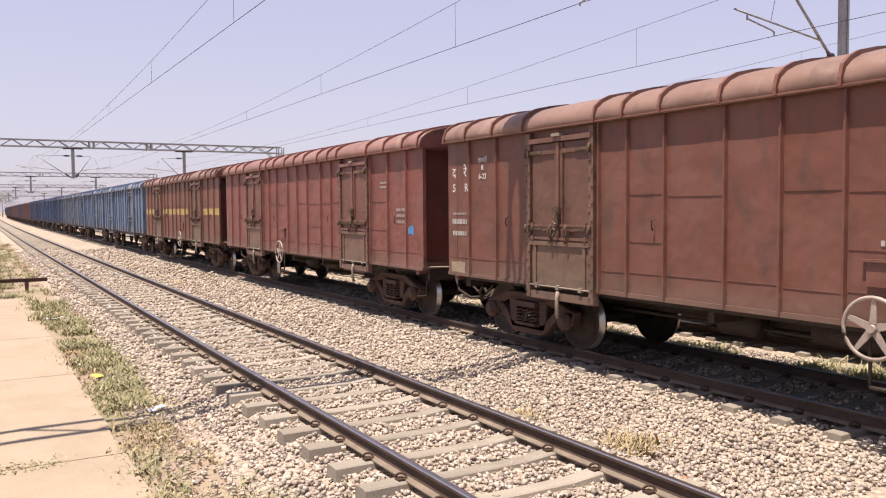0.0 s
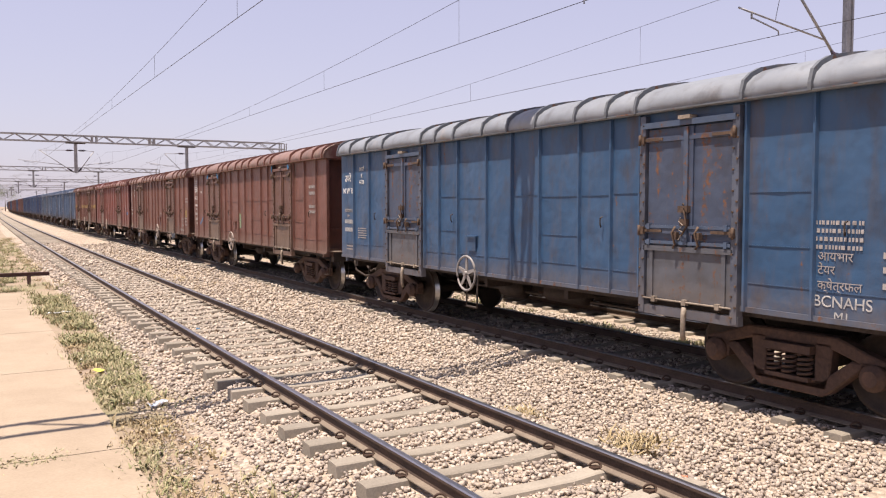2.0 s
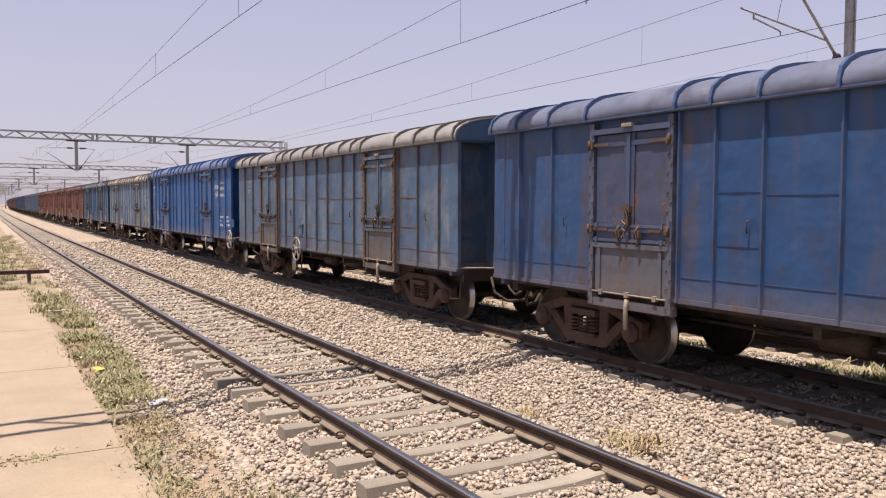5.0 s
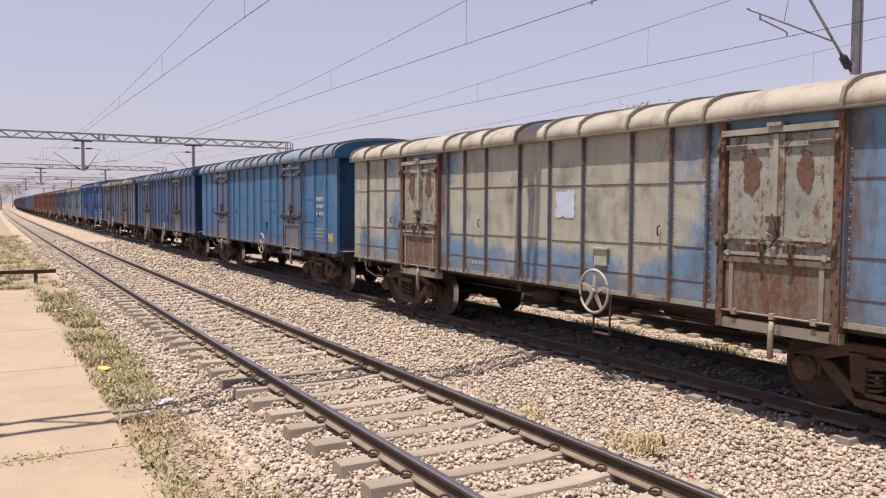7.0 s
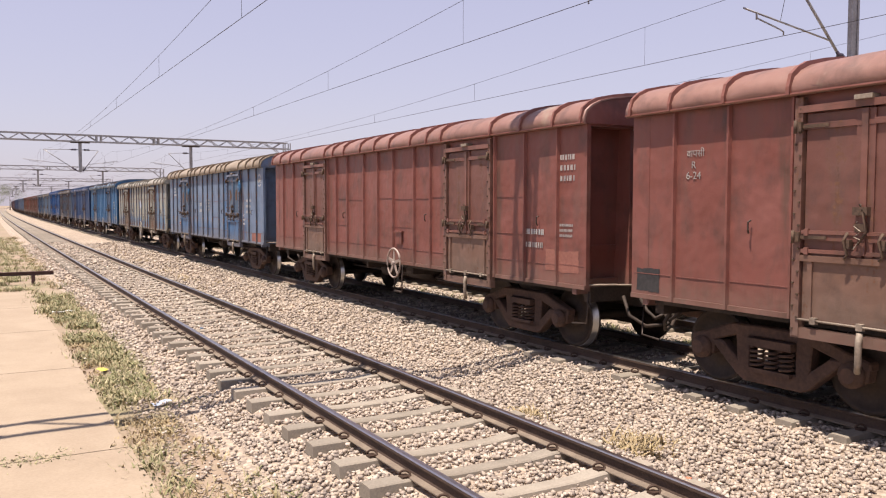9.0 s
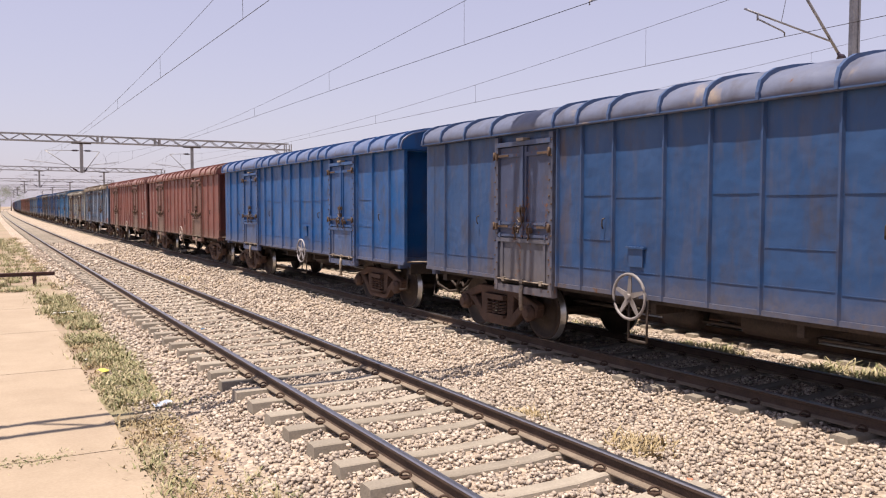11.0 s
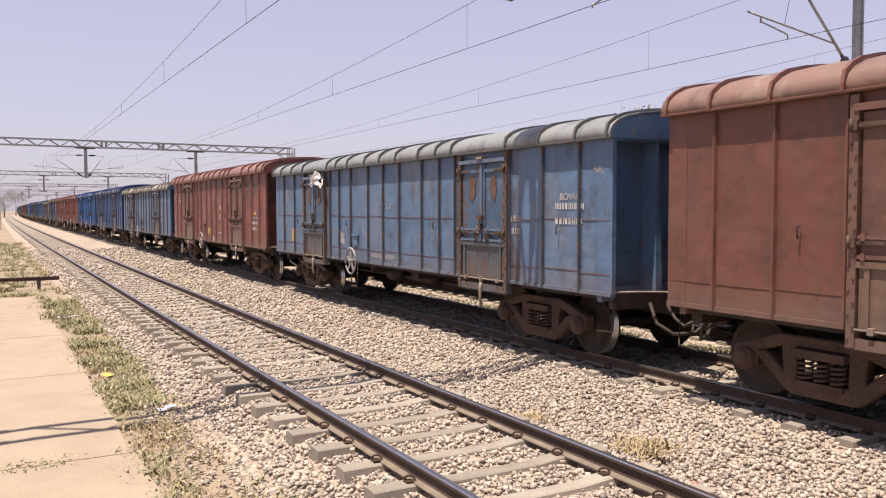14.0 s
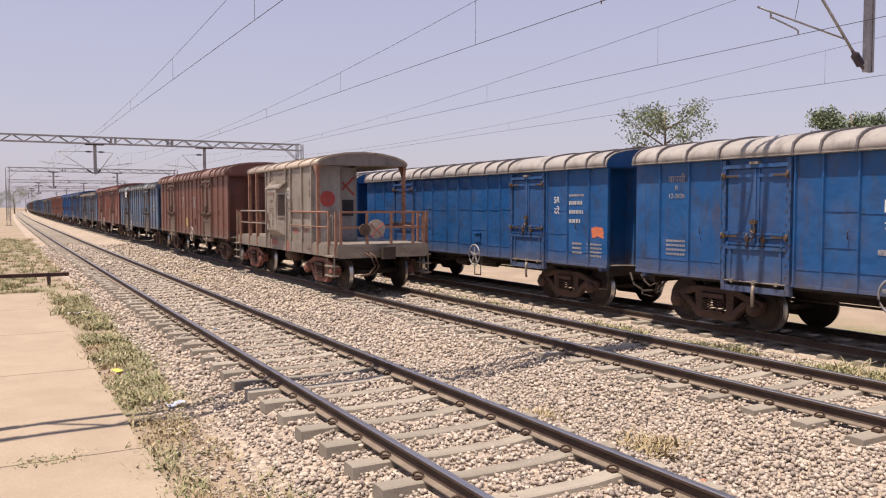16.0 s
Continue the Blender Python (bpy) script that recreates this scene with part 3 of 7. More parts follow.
def portal(y0, x0, x1, near):
    root = tagged(new("portal_gantry"), "grey lattice steel portal gantry spanning the tracks", "gantry", group="overhead line portals")
    root.matrix_basis = pose(bend(y0), y0, 0)
    d = 0.28
    for dy in (-d, d):
        for dz in (0, BEAM_H):
            bm = bmesh.new()
            box(bm, x0, x1, dy - 0.05, dy + 0.05, BEAM_Z + dz - 0.05, BEAM_Z + dz + 0.05)
            part("chord", bm, GALV, root)
    step = 0.85
    n = int((x1 - x0) / step)
    for face, label in (("front", 0), ("back", 1), ("top", 2)):
        bm = bmesh.new()
        for i in range(n):
            xa, xb = x0 + i * step, x0 + (i + 1) * step
            lo, hi = (xa, xb) if i % 2 else (xb, xa)
            if face == "top":
                bar(bm, (lo, -d, BEAM_Z + BEAM_H), (hi, d, BEAM_Z + BEAM_H), 0.06, 0.06)
            else:
                yy = -d if face == "front" else d
                bar(bm, (lo, yy, BEAM_Z), (hi, yy, BEAM_Z + BEAM_H), 0.06, 0.06)
        tagged(part("lacing", bm, GALV, root), kind="stuff")
    for xs, sgn in ((x0, 1), (x1, -1)):
        bm = bmesh.new()
        for a in (-0.25, 0.25):
            for b in (-d, d):
                bar(bm, (xs + a, b, -0.6), (xs + a, b, BEAM_Z + BEAM_H), 0.08)
        for k in range(11):
            z = -0.4 + k * 0.75
            for b in (-d, d):
                bar(bm, (xs - 0.25, b, z), (xs + 0.25, b, z + 0.75), 0.045, 0.03)
        for b in (-d, d):
            bar(bm, (xs + 0.25 * sgn, b, BEAM_Z - 0.95), (xs + 1.3 * sgn, b, BEAM_Z), 0.06)
        part("leg", bm, GALV, root)
        bm = bmesh.new()
        box(bm, xs - 0.5, xs + 0.5, -0.5, 0.5, -0.9, -0.4)
        part("footing", bm, CONCRETE, root)
    # paired splice plates on the beam
    for xm in (8.9, 13.6):
        for o in (-0.18, 0.18):
            for b in (-d - 0.035, d + 0.035):
                bm = bmesh.new()
                box(bm, xm + o - 0.06, xm + o + 0.06, b - 0.02, b + 0.02, BEAM_Z - 0.06, BEAM_Z + BEAM_H + 0.06)
                part("splice_plate", bm, GALV, root)
    for dx, left, right, low in DROPS:
        low = low if near else 5.15
        bm = bmesh.new()
        for o in (-0.10, 0.10):
            box(bm, dx + o - 0.03, dx + o + 0.03, -0.05, 0.05, low, BEAM_Z - 0.12)
        box(bm, dx - 0.10, dx + 0.10, -0.03, 0.03, low, BEAM_Z - 0.12)
        drop = part("drop_post", bm, GALV, root)
        bm = bmesh.new()
        box(bm, dx - 0.75, dx + 0.75, -0.22, 0.22, BEAM_Z - 0.13, BEAM_Z - 0.03)
        part("hanger_bracket", bm, STEEL, drop)
        for tx in (left, right):
            if tx is None:
                continue
            s = -1 if tx < dx else 1
            root_lo, root_hi = (dx + 0.17 * s, 0, low + 0.06), (dx + 0.17 * s, 0, 7.05)
            tip = (tx + 0.35 * s * -1, 0, 7.0)
            a, b = Vector(root_lo), Vector(tip)
            ins = 0.22
            m = a + (b - a) * 0.34
            bm = bmesh.new()
            tube(bm, (a + (b - a) * ins, b), 0.03, 8)
            part("bracket_tube", bm, GALV, drop)
            bm = bmesh.new()
            tube(bm, (Vector(root_hi) + Vector((s * 0.62, 0, 0)), tip), 0.022, 8)
            part("stay_tube", bm, GALV, drop)
            reg = Vector((tx + 1.2 * s, 0, m.z + 0.36))
            bm = bmesh.new()
            tube(bm, (m, reg), 0.02, 8)
            part("registration_tube", bm, GALV, drop)
            bm = bmesh.new()
            st = reg + (m - reg) * 0.14
            tube(bm, (st + Vector((0, 0, 0.02)), st + Vector((0, 0, -0.13))), 0.02, 6)
            tube(bm, (st + Vector((0, 0, -0.1)), (tx + 0.08 * s, 0, 5.96), (tx, 0, 5.93), (tx, 0, 5.86)), 0.016, 6)
            part("steady_arm", bm, GALV, drop)
            bm = bmesh.new()
            tube(bm, (reg + (m - reg) * 0.4, (tx - 0.1 * s, 0, 6.9)), 0.006, 5)
            part("hanger_wire", bm, WIRE, drop)
            for p, q in ((a, a + (b - a) * 0.22), (Vector(root_hi), Vector(root_hi) + Vector((s * 0.62, 0, 0)))):
                bm = bmesh.new()
                prof = [(0, 0.03)]
                for k in range(7):
                    prof += [(0.22 + 0.08 * k, 0.04), (0.25 + 0.08 * k, 0.095)]
                prof += [(0.85, 0.04), (1.0, 0.03)]
                pts = [p + (q - p) * t for t, _ in prof]
                tube(bm, pts, 0.03, 10, radii=[r for _, r in prof])
                part("insulator", bm, INSUL, drop, "ribbed dark brown porcelain insulator")
    return root


def wire_run(cx, zc, zm, r_near, st0=-0.18):
    """One track's overhead line: the contact wire, the catenary above it and the droppers between."""
    root = tagged(new("overhead_line"), "dark contact wire and catenary with droppers", "overhead wire", group="overhead lines")
    spans = (-52.0,) + PORTAL_Y
    stag = [st0 if i % 2 else -st0 for i in range(len(spans))]

    def at(y, top):
        i = max(0, min(len(spans) - 2, sum(1 for s in spans[1:] if s < y)))
        u = (y - spans[i]) / (spans[i + 1] - spans[i])
        x = cx + stag[i] * (1 - u) + stag[i + 1] * u + bend(y)
        return (x, y, (zm - 4 * 0.95 * u * (1 - u)) if top else zc)
    ys = [-50 + 3.2 * k for k in range(118)]
    for top, nm, r in ((0, "contact_wire", 0.0075), (1, "catenary_wire", 0.006)):
        bm = bmesh.new()
        tube(bm, [at(y, top) for y in ys], r * r_near, 5)
        part(nm, bm, WIRE, root)
    for a, b in zip(spans, spans[1:4]):
        k = int((b - a) / 7.6)
        for j in range(k):
            y = a + (j + 0.5) * (b - a) / k
            bm = bmesh.new()
            tube(bm, (at(y, 0), at(y, 1)), 0.0045 * r_near, 4)
            part("dropper", bm, WIRE, root)
    return root


# ------------------------------------------------------------ covered wagons
HW, Z0, ZE = 1.57, 1.12, 3.76        # half width, bottom of the side, eave
ROOF = [(1.68, 3.745), (1.68, 3.84), (1.635, 3.95), (1.52, 4.045), (1.36, 4.12), (1.1, 4.185), (0.75, 4.235), (0.35, 4.26), (0, 4.27)]
RIBS = (0.8, 1.7, 2.62, 4.42, 5.02, 5.74, 6.75, 7.55, 8.35, 9.36, 10.08, 10.68, 12.48, 13.4, 14.3)
DOORS = (3.52, 11.58)
LEN = 15.0


def roof_outline(g, dz=0.0):
    half = [(x + g if x > 1.3 else x, z + (g if x <= 1.64 else 0)) for x, z in ROOF]
    return [(x, z + dz) for x, z in half] + [(-x, z + dz) for x, z in half[-2::-1]]


def build_roof(root, k):
    bm = bmesh.new()
    edges = (-0.06,) + RIBS + (LEN + 0.06,)
    stations = [(a + (b - a) * u, 0.042 * math.sin(math.pi * u)) for a, b in zip(edges, edges[1:]) for u in (0, 0.14, 0.32, 0.5, 0.68, 0.86)] + [(LEN + 0.06, 0)]
    rings = []
    for y, swell in stations:
        out = [(x + (math.copysign(swell, x) if abs(x) > 1.3 and z > 3.8 else 0), z + (0.35 * swell if abs(x) < 1.6 else 0)) for x, z in roof_outline(0)]
        inner = [(x * 0.985, z - 0.02) for x, z in out]
        rings.append([bm.verts.new((x, -y * k, z)) for x, z in out + inner[::-1]])
    n = len(rings[0])
    for a, b in zip(rings, rings[1:]):
        for i in range(n):
            bm.faces.new((a[i], a[(i + 1) % n], b[(i + 1) % n], b[i]))
    bm.faces.new(rings[0][::-1]), bm.faces.new(rings[-1])
    bmesh.ops.recalc_face_normals(bm, faces=bm.faces)
    for f in bm.faces:
        f.smooth = len(f.verts) == 4
    roof = part("roof", bm, ROOFP, root, "arched sheet roof bleached by sun")
    rib_me = None
    for y in (0.06,) + RIBS + (LEN - 0.0,):
        if rib_me is None:
            bm = bmesh.new()
            o1, o0 = roof_outline(0.045), roof_outline(-0.02)
            extrude_y(bm, o1 + o0[::-1], [0.022, -0.022], 0)
            bmesh.ops.recalc_face_normals(bm, faces=bm.faces)
            rib = part("roof_rib", bm, ROOFP, roof)
            rib_me = rib.data
        else:
            rib = new("roof_rib", rib_me)
            rib.parent = roof
        rib.location = (0, -y * k, 0)
    for s in (-1, 1):
        bm = bmesh.new()
        box(bm, s * 1.692 - 0.012, s * 1.692 + 0.012, -LEN * k - 0.05, 0.05, 3.745, 3.765)
        part("drip_edge", bm, ROOFP, roof)
    return roof


def doors_of(k):
    """Where the doors stand along the wagon, in units of its stretch."""
    return DOORS if k < 1.01 else (3.55 / k, 12.4 / k)


def build_sides(root, k, riveted):
    edges = (0.0,) + RIBS + (LEN,)
    rng = random.Random(5)
    for s in (-1, 1):
        bm = bmesh.new()
        for a, b in zip(edges, edges[1:]):
            # each sheet is slightly dished between its stanchions
            nz, ny = 5, 4
            grid = []
            for j in range(nz + 1):
                row = []
                for i in range(ny + 1):
                    u, w = i / ny, j / nz
                    dish = 0.006 * math.sin(math.pi * u) * math.sin(math.pi * w) * rng.uniform(0.3, 1.6)
                    row.append(bm.verts.new((s * (HW - dish), -(a + (b - a) * u) * k, Z0 + (ZE - Z0) * w)))
                grid.append(row)
            for j in range(nz):
                for i in range(ny):
                    f = bm.faces.new((grid[j][i], grid[j][i + 1], grid[j + 1][i + 1], grid[j + 1][i]))
                    f.smooth = True
        bmesh.ops.remove_doubles(bm, verts=bm.verts, dist=0.0005)
        bmesh.ops.recalc_face_normals(bm, faces=bm.faces)
        if bm.faces[:][0].normal.x * s < 0:
            bmesh.ops.reverse_faces(bm, faces=bm.faces)
        side = part("side_sheet", bm, PAINT, root)
        # horizontal lap seams, each sheet a little different
        for a, b in zip(edges, edges[1:]):
            if s > 0 or any(abs((a + b) / 2 - d) < 0.8 for d in doors_of(k)):
                continue
            zs = [1.46 + rng.uniform(-0.015, 0.015)]
            if rng.random() < (1.0 if riveted else 0.45):
                zs.append((2.92 if riveted else 2.6) + rng.uniform(-0.02, 0.02))
            if riveted or rng.random() < 0.15:
                zs.append(1.95 + rng.uniform(-0.03, 0.03))
            for z in zs:
                bm = bmesh.new()
                box(bm, s * HW - 0.007, s * HW + 0.007, -(b - 0.04) * k, -(a + 0.04) * k, z - 0.006, z + 0.006)
                part("seam", bm, PAINT, side)
        bm = bmesh.new()
        box(bm, s * (HW + 0.004) - 0.02, s * (HW + 0.004) + 0.02, -LEN * k, 0, Z0 - 0.03, Z0 + 0.035)
        part("sill", bm, PAINT, side)
        if riveted and s < 0:
            V, F = [], []
            for y in RIBS:
                for j in range(19):
                    z = Z0 + 0.08 + j * 0.137
                    for yy in (-0.05, 0.05):
                        c, r, q = (s * (HW + 0.012), -y * k + yy, z), 0.017, len(V)
                        V += [(c[0] + s * r, c[1], c[2])] + [(c[0] + s * r * 0.2, c[1] + r * math.cos(a), c[2] + r * math.sin(a)) for a in (0, 1.05, 2.09, 3.14, 4.19, 5.24)]
                        F += [(q, q + 1 + i, q + 1 + (i + 1) % 6) for i in range(6)]
            me = bpy.data.meshes.new("rivets")
            me.from_pydata(V, [], F)
            me.materials.append(PAINT)
            riv = new("rivets", me)
            riv.parent = side
            tagged(riv, kind="stuff")
        rib_me = None
        for y in RIBS:
            if rib_me is None:
                bm = bmesh.new()
                w0, w1 = 0.03, 0.015
                lo = [(-w0, 0), (-w1, 0.055), (w1, 0.055), (w0, 0)]
                rings = []
                for z, q in ((Z0 - 0.02, 1.0), (3.45, 1.0), (ZE - 0.01, 1.0)):
                    rings.append([bm.verts.new((s * (HW - 0.005 + d * q), yy, z)) for yy, d in lo])
                for ra, rb in zip(rings, rings[1:]):
                    for i in range(3):
                        bm.faces.new((ra[i], ra[i + 1], rb[i + 1], rb[i]))
                bm.faces.new(rings[0]), bm.faces.new(rings[-1])
                bmesh.ops.recalc_face_normals(bm, faces=bm.faces)
                rib = part("stanchion", bm, PAINT, side)
                rib_me = rib.data
            else:
                rib = new("stanchion", rib_me)
                rib.parent = side
            rib.location = (0, -y * k, 0)


def build_doors(root, k):
    made = None
    for s in (-1, 1):
        for yc in doors_of(k):
            if made and s == made[0]:
                d = copy_thing(made[1], pose(0, -yc * k, 0))
                d.parent = root
                continue
            X = s * HW

            def slab(bm, y0, y1, z0, z1, d0, d1):
                box(bm, min(X + s * d0, X + s * d1), max(X + s * d0, X + s * d1), y0, y1, z0, z1)
            bm = bmesh.new()
            slab(bm, -0.79, 0.79, 3.52, 3.60, -0.03, 0.10)
            door = part("door", bm, PAINT, root, "double-leaf cargo door with drop flap and bolted straps")
            door.location = (0, -yc * k, 0)
            for y in (-0.79, 0.79):
                bm = bmesh.new()
                slab(bm, y - 0.05, y + 0.05, 0.92, 3.70, -0.03, 0.085)
                part("door_post", bm, PAINT, door)
            bm = bmesh.new()
            slab(bm, -0.85, 0.85, 0.90, 1.02, -0.03, 0.07)
            part("threshold", bm, PAINT, door)
            bm = bmesh.new()
            slab(bm, -0.1, 0.1, 3.60, 3.65, 0.0, 0.14)
            part("seal_cap", bm, GALVRUST, door)
            for q in (-1, 1):
                bm = bmesh.new()
                y0, y1 = (0.015, 0.71) if q > 0 else (-0.71, -0.015)
                slab(bm, y0, y1, 1.86, 3.50, 0.0, 0.045)
                for z in (3.36, 2.08):
                    slab(bm, y0 - 0.02, y1 + 0.05, z - 0.035, z + 0.035, 0.04, 0.075)
                slab(bm, y0 if q > 0 else y1 - 0.09, y0 + 0.09 if q > 0 else y1, 1.88, 3.5, 0.04, 0.07)
                leaf = part("leaf", bm, PAINT, door)
                for z in (3.36, 2.08) if s < 0 else ():
                    bm = bmesh.new()
                    slab(bm, q * 0.77 - 0.035, q * 0.77 + 0.035, z - 0.055, z + 0.055, 0.075, 0.12)
                    tube(bm, ((X + s * 0.13, q * 0.80, z - 0.075), (X + s * 0.13, q * 0.80, z + 0.075)), 0.02, 6)
                    slab(bm, min(q * 0.42, q * 0.76), max(q * 0.42, q * 0.76), z - 0.02, z + 0.02, 0.074, 0.088)
                    part("hinge", bm, LATCH, leaf, "rusty strap hinge")
            bm = bmesh.new()
            slab(bm, -0.72, 0.72, 1.10, 1.82, 0.0, 0.05)
            slab(bm, -0.76, 0.76, 1.80, 1.87, 0.03, 0.085)
            flap = part("flap", bm, PAINT, door)
            if s > 0:
                made = (s, door)
                continue
            for y in (-0.62, 0.62):
                bm = bmesh.new()
                slab(bm, y - 0.03, y + 0.03, 1.12, 1.80, 0.045, 0.075)
                part("flap_brace", bm, PAINT, flap)
            bm = bmesh.new()
            tube(bm, ((X + s * 0.085, -0.76, 1.115), (X + s * 0.085, 0.76, 1.115)), 0.013, 8)
            for y in (-0.55, 0.0, 0.55):
                slab(bm, y - 0.035, y + 0.035, 1.075, 1.15, 0.045, 0.105)
            part("flap_hinge", bm, GALVRUST, flap)
            # the overlapping strip between the leaves and the bars that hold them
            bm = bmesh.new()
            slab(bm, -0.035, 0.035, 1.9, 3.5, 0.05, 0.095)
            part("astragal", bm, PAINT, door)
            for z in (2.14, 1.92):
                bm = bmesh.new()
                slab(bm, -0.73, 0.73, z - 0.022, z + 0.022, 0.05, 0.085)
                for y in (-0.66, 0.66):
                    slab(bm, y - 0.025, y + 0.025, z - 0.04, z + 0.04, 0.06, 0.10)
                part("lock_bar", bm, PAINT, door)
            bm = bmesh.new()
            tube(bm, ((X + s * 0.11, 0.02, 2.46), (X + s * 0.16, -0.05, 2.36), (X + s * 0.13, -0.07, 2.16), (X + s * 0.14, 0.02, 2.02)), 0.014, 6)
            slab(bm, -0.075, 0.085, 2.34, 2.43, 0.06, 0.14)
            slab(bm, -0.05, 0.06, 2.16, 2.25, 0.06, 0.13)
            for y in (-0.24, 0.15):
                tube(bm, ((X + s * 0.11, y, 2.15), (X + s * 0.15, y + 0.02, 2.06), (X + s * 0.12, y - 0.01, 1.9), (X + s * 0.12, y + 0.03, 1.85)), 0.016, 6)
                slab(bm, y - 0.035, y + 0.035, 1.97, 2.07, 0.06, 0.135)
            part("latch", bm, LATCH, door, "rusty latch levers and hasp")
            bm = bmesh.new()
            tube(bm, [(X + s * 0.15, 0.02 + 0.045 * math.sin(2.1 * j), 2.26 - 0.04 * j + 0.015 * math.cos(5 * j)) for j in range(8)], 0.006, 5)
            part("wire_seal", bm, GALVRUST, door, "twisted wire seal")
            bm = bmesh.new()
            for y in (-0.79, 0.79):
                for j in range(20):
                    z = 1.0 + j * 0.135
                    tube(bm, ((X + s * 0.08, y + 0.03 * (-1) ** j, z), (X + s * 0.1, y + 0.03 * (-1) ** j, z)), 0.016, 5)
            tagged(part("bolts", bm, LATCH, door), kind="stuff")
            bm = bmesh.new()
            tube(bm, ((X + s * 0.08, 0, 1.05), (X + s * 0.1, 0, 0.95), (X + s * 0.1, 0.0, 0.72), (X + s * 0.06, 0.03, 0.62)), 0.035, 6)
            part("flap_rest", bm, GALVRUST, door)
            made = (s, door)


def build_ends(root, k):
    for y, s in ((0.0, 1), (-LEN * k, -1)):
        yi = y - s * 0.32
        bm = bmesh.new()
        box(bm, -HW + 0.01, HW - 0.01, yi - 0.02, yi + 0.02, Z0 - 0.1, ZE)
        wall = part("end_wall", bm, PAINT, root)
        bm = bmesh.new()
        pts = roof_outline(-0.01)
        ring = [[bm.verts.new((x, yy, z)) for x, z in pts] for yy in (y + 0.015, y - 0.03)]
        bm.faces.new(ring[0]), bm.faces.new(ring[1][::-1])
        for i in range(len(pts)):
            j = (i + 1) % len(pts)
            bm.faces.new((ring[0][i], ring[0][j], ring[1][j], ring[1][i]))
        bmesh.ops.recalc_face_normals(bm, faces=bm.faces)
        part("gable", bm, ROOFP, wall)
        for z0, z1, d in ((ZE - 0.05, ZE + 0.02, 0.0), (Z0 - 0.12, Z0 + 0.12, 0.22), (1.71, 1.79, 0.27)):
            bm = bmesh.new()
            box(bm, -HW, HW, min(y - s * d, yi), max(y - s * d, yi), z0, z1)
            part("end_beam", bm, PAINT, wall)
        for x in (-HW + 0.035, HW - 0.035):
            bm = bmesh.new()
            box(bm, x - 0.037, x + 0.037, min(y + s * 0.004, yi), max(y + s * 0.004, yi), Z0, ZE)
            part("corner_post", bm, PAINT, wall)
        # deep posts, wide at the foot and narrow under the roof
        for x in (-0.62, 0.62):
            bm = bmesh.new()
            ends = []
            for z, w, out in ((Z0, 0.12, 0.0), (ZE, 0.045, 0.06)):
                ends.append([bm.verts.new((x + a * w, yy, z)) for a, yy in ((-1, yi), (-0.55, y - s * out), (0.55, y - s * out), (1, yi))])
            bm.faces.new(ends[0]), bm.faces.new(ends[1][::-1])
            for i in range(4):
                bm.faces.new((ends[0][i], ends[0][i - 1], ends[1][i - 1], ends[1][i]))
            bmesh.ops.recalc_face_normals(bm, faces=bm.faces)
            part("end_post", bm, PAINT, wall)
        bm = bmesh.new()
        for z in (1.9, 2.5, 3.1):
            tube(bm, ((0.9, yi + s * 0.06, z), (1.3, yi + s * 0.06, z)), 0.014, 6)
        part("end_rung", bm, STEEL, wall)
        bm = bmesh.new()
        box(bm, -1.3, 1.3, min(y - s * 0.2, y - s * 0.36), max(y - s * 0.2, y - s * 0.36), 0.86, Z0 - 0.02)
        box(bm, -0.13, 0.13, min(y - s * 0.2, y + s * 0.42), max(y - s * 0.2, y + s * 0.42), 0.96, 1.2)
        box(bm, -0.2, 0.12, min(y + s * 0.36, y + s * 0.49), max(y + s * 0.36, y + s * 0.49), 0.93, 1.24)
        part("coupler", bm, STEEL, root, "black knuckle coupler")
        bm = bmesh.new()
        tube(bm, [(-0.45, y + s * 0.02, 0.9), (-0.47, y + s * 0.2, 0.72), (-0.45, y + s * 0.36, 0.62), (-0.4, y + s * 0.5, 0.7)], 0.028, 7)
        part("brake_hose", bm, STEEL, root)
        bm = bmesh.new()
        tube(bm, [(-0.75, y - s * 0.05, 0.95), (-0.78, y + s * 0.12, 0.66), (-0.6, y + s * 0.3, 0.5), (-0.3, y + s * 0.45, 0.52), (-0.15, y + s * 0.52, 0.66)], 0.03, 7)
        part("brake_hose", bm, STEEL, root)
        bm = bmesh.new()
        tube(bm, [(-1.5, y - s * 0.06, 1.16), (-1.1, y + s * 0.1, 1.16), (-0.4, y + s * 0.16, 1.12), (-0.1, y + s * 0.3, 1.2)], 0.018, 6)
        part("uncoupling_lever", bm, GALVRUST, root)
        for sx in (-1, 1):
            bm = bmesh.new()
            tube(bm, [(sx * 1.42, y - s * 0.1, 1.05), (sx * 1.46, y - s * 0.1, 0.55), (sx * 1.46, y - s * 0.45, 0.52)], 0.016, 6)
            part("step_iron", bm, STEEL, root)


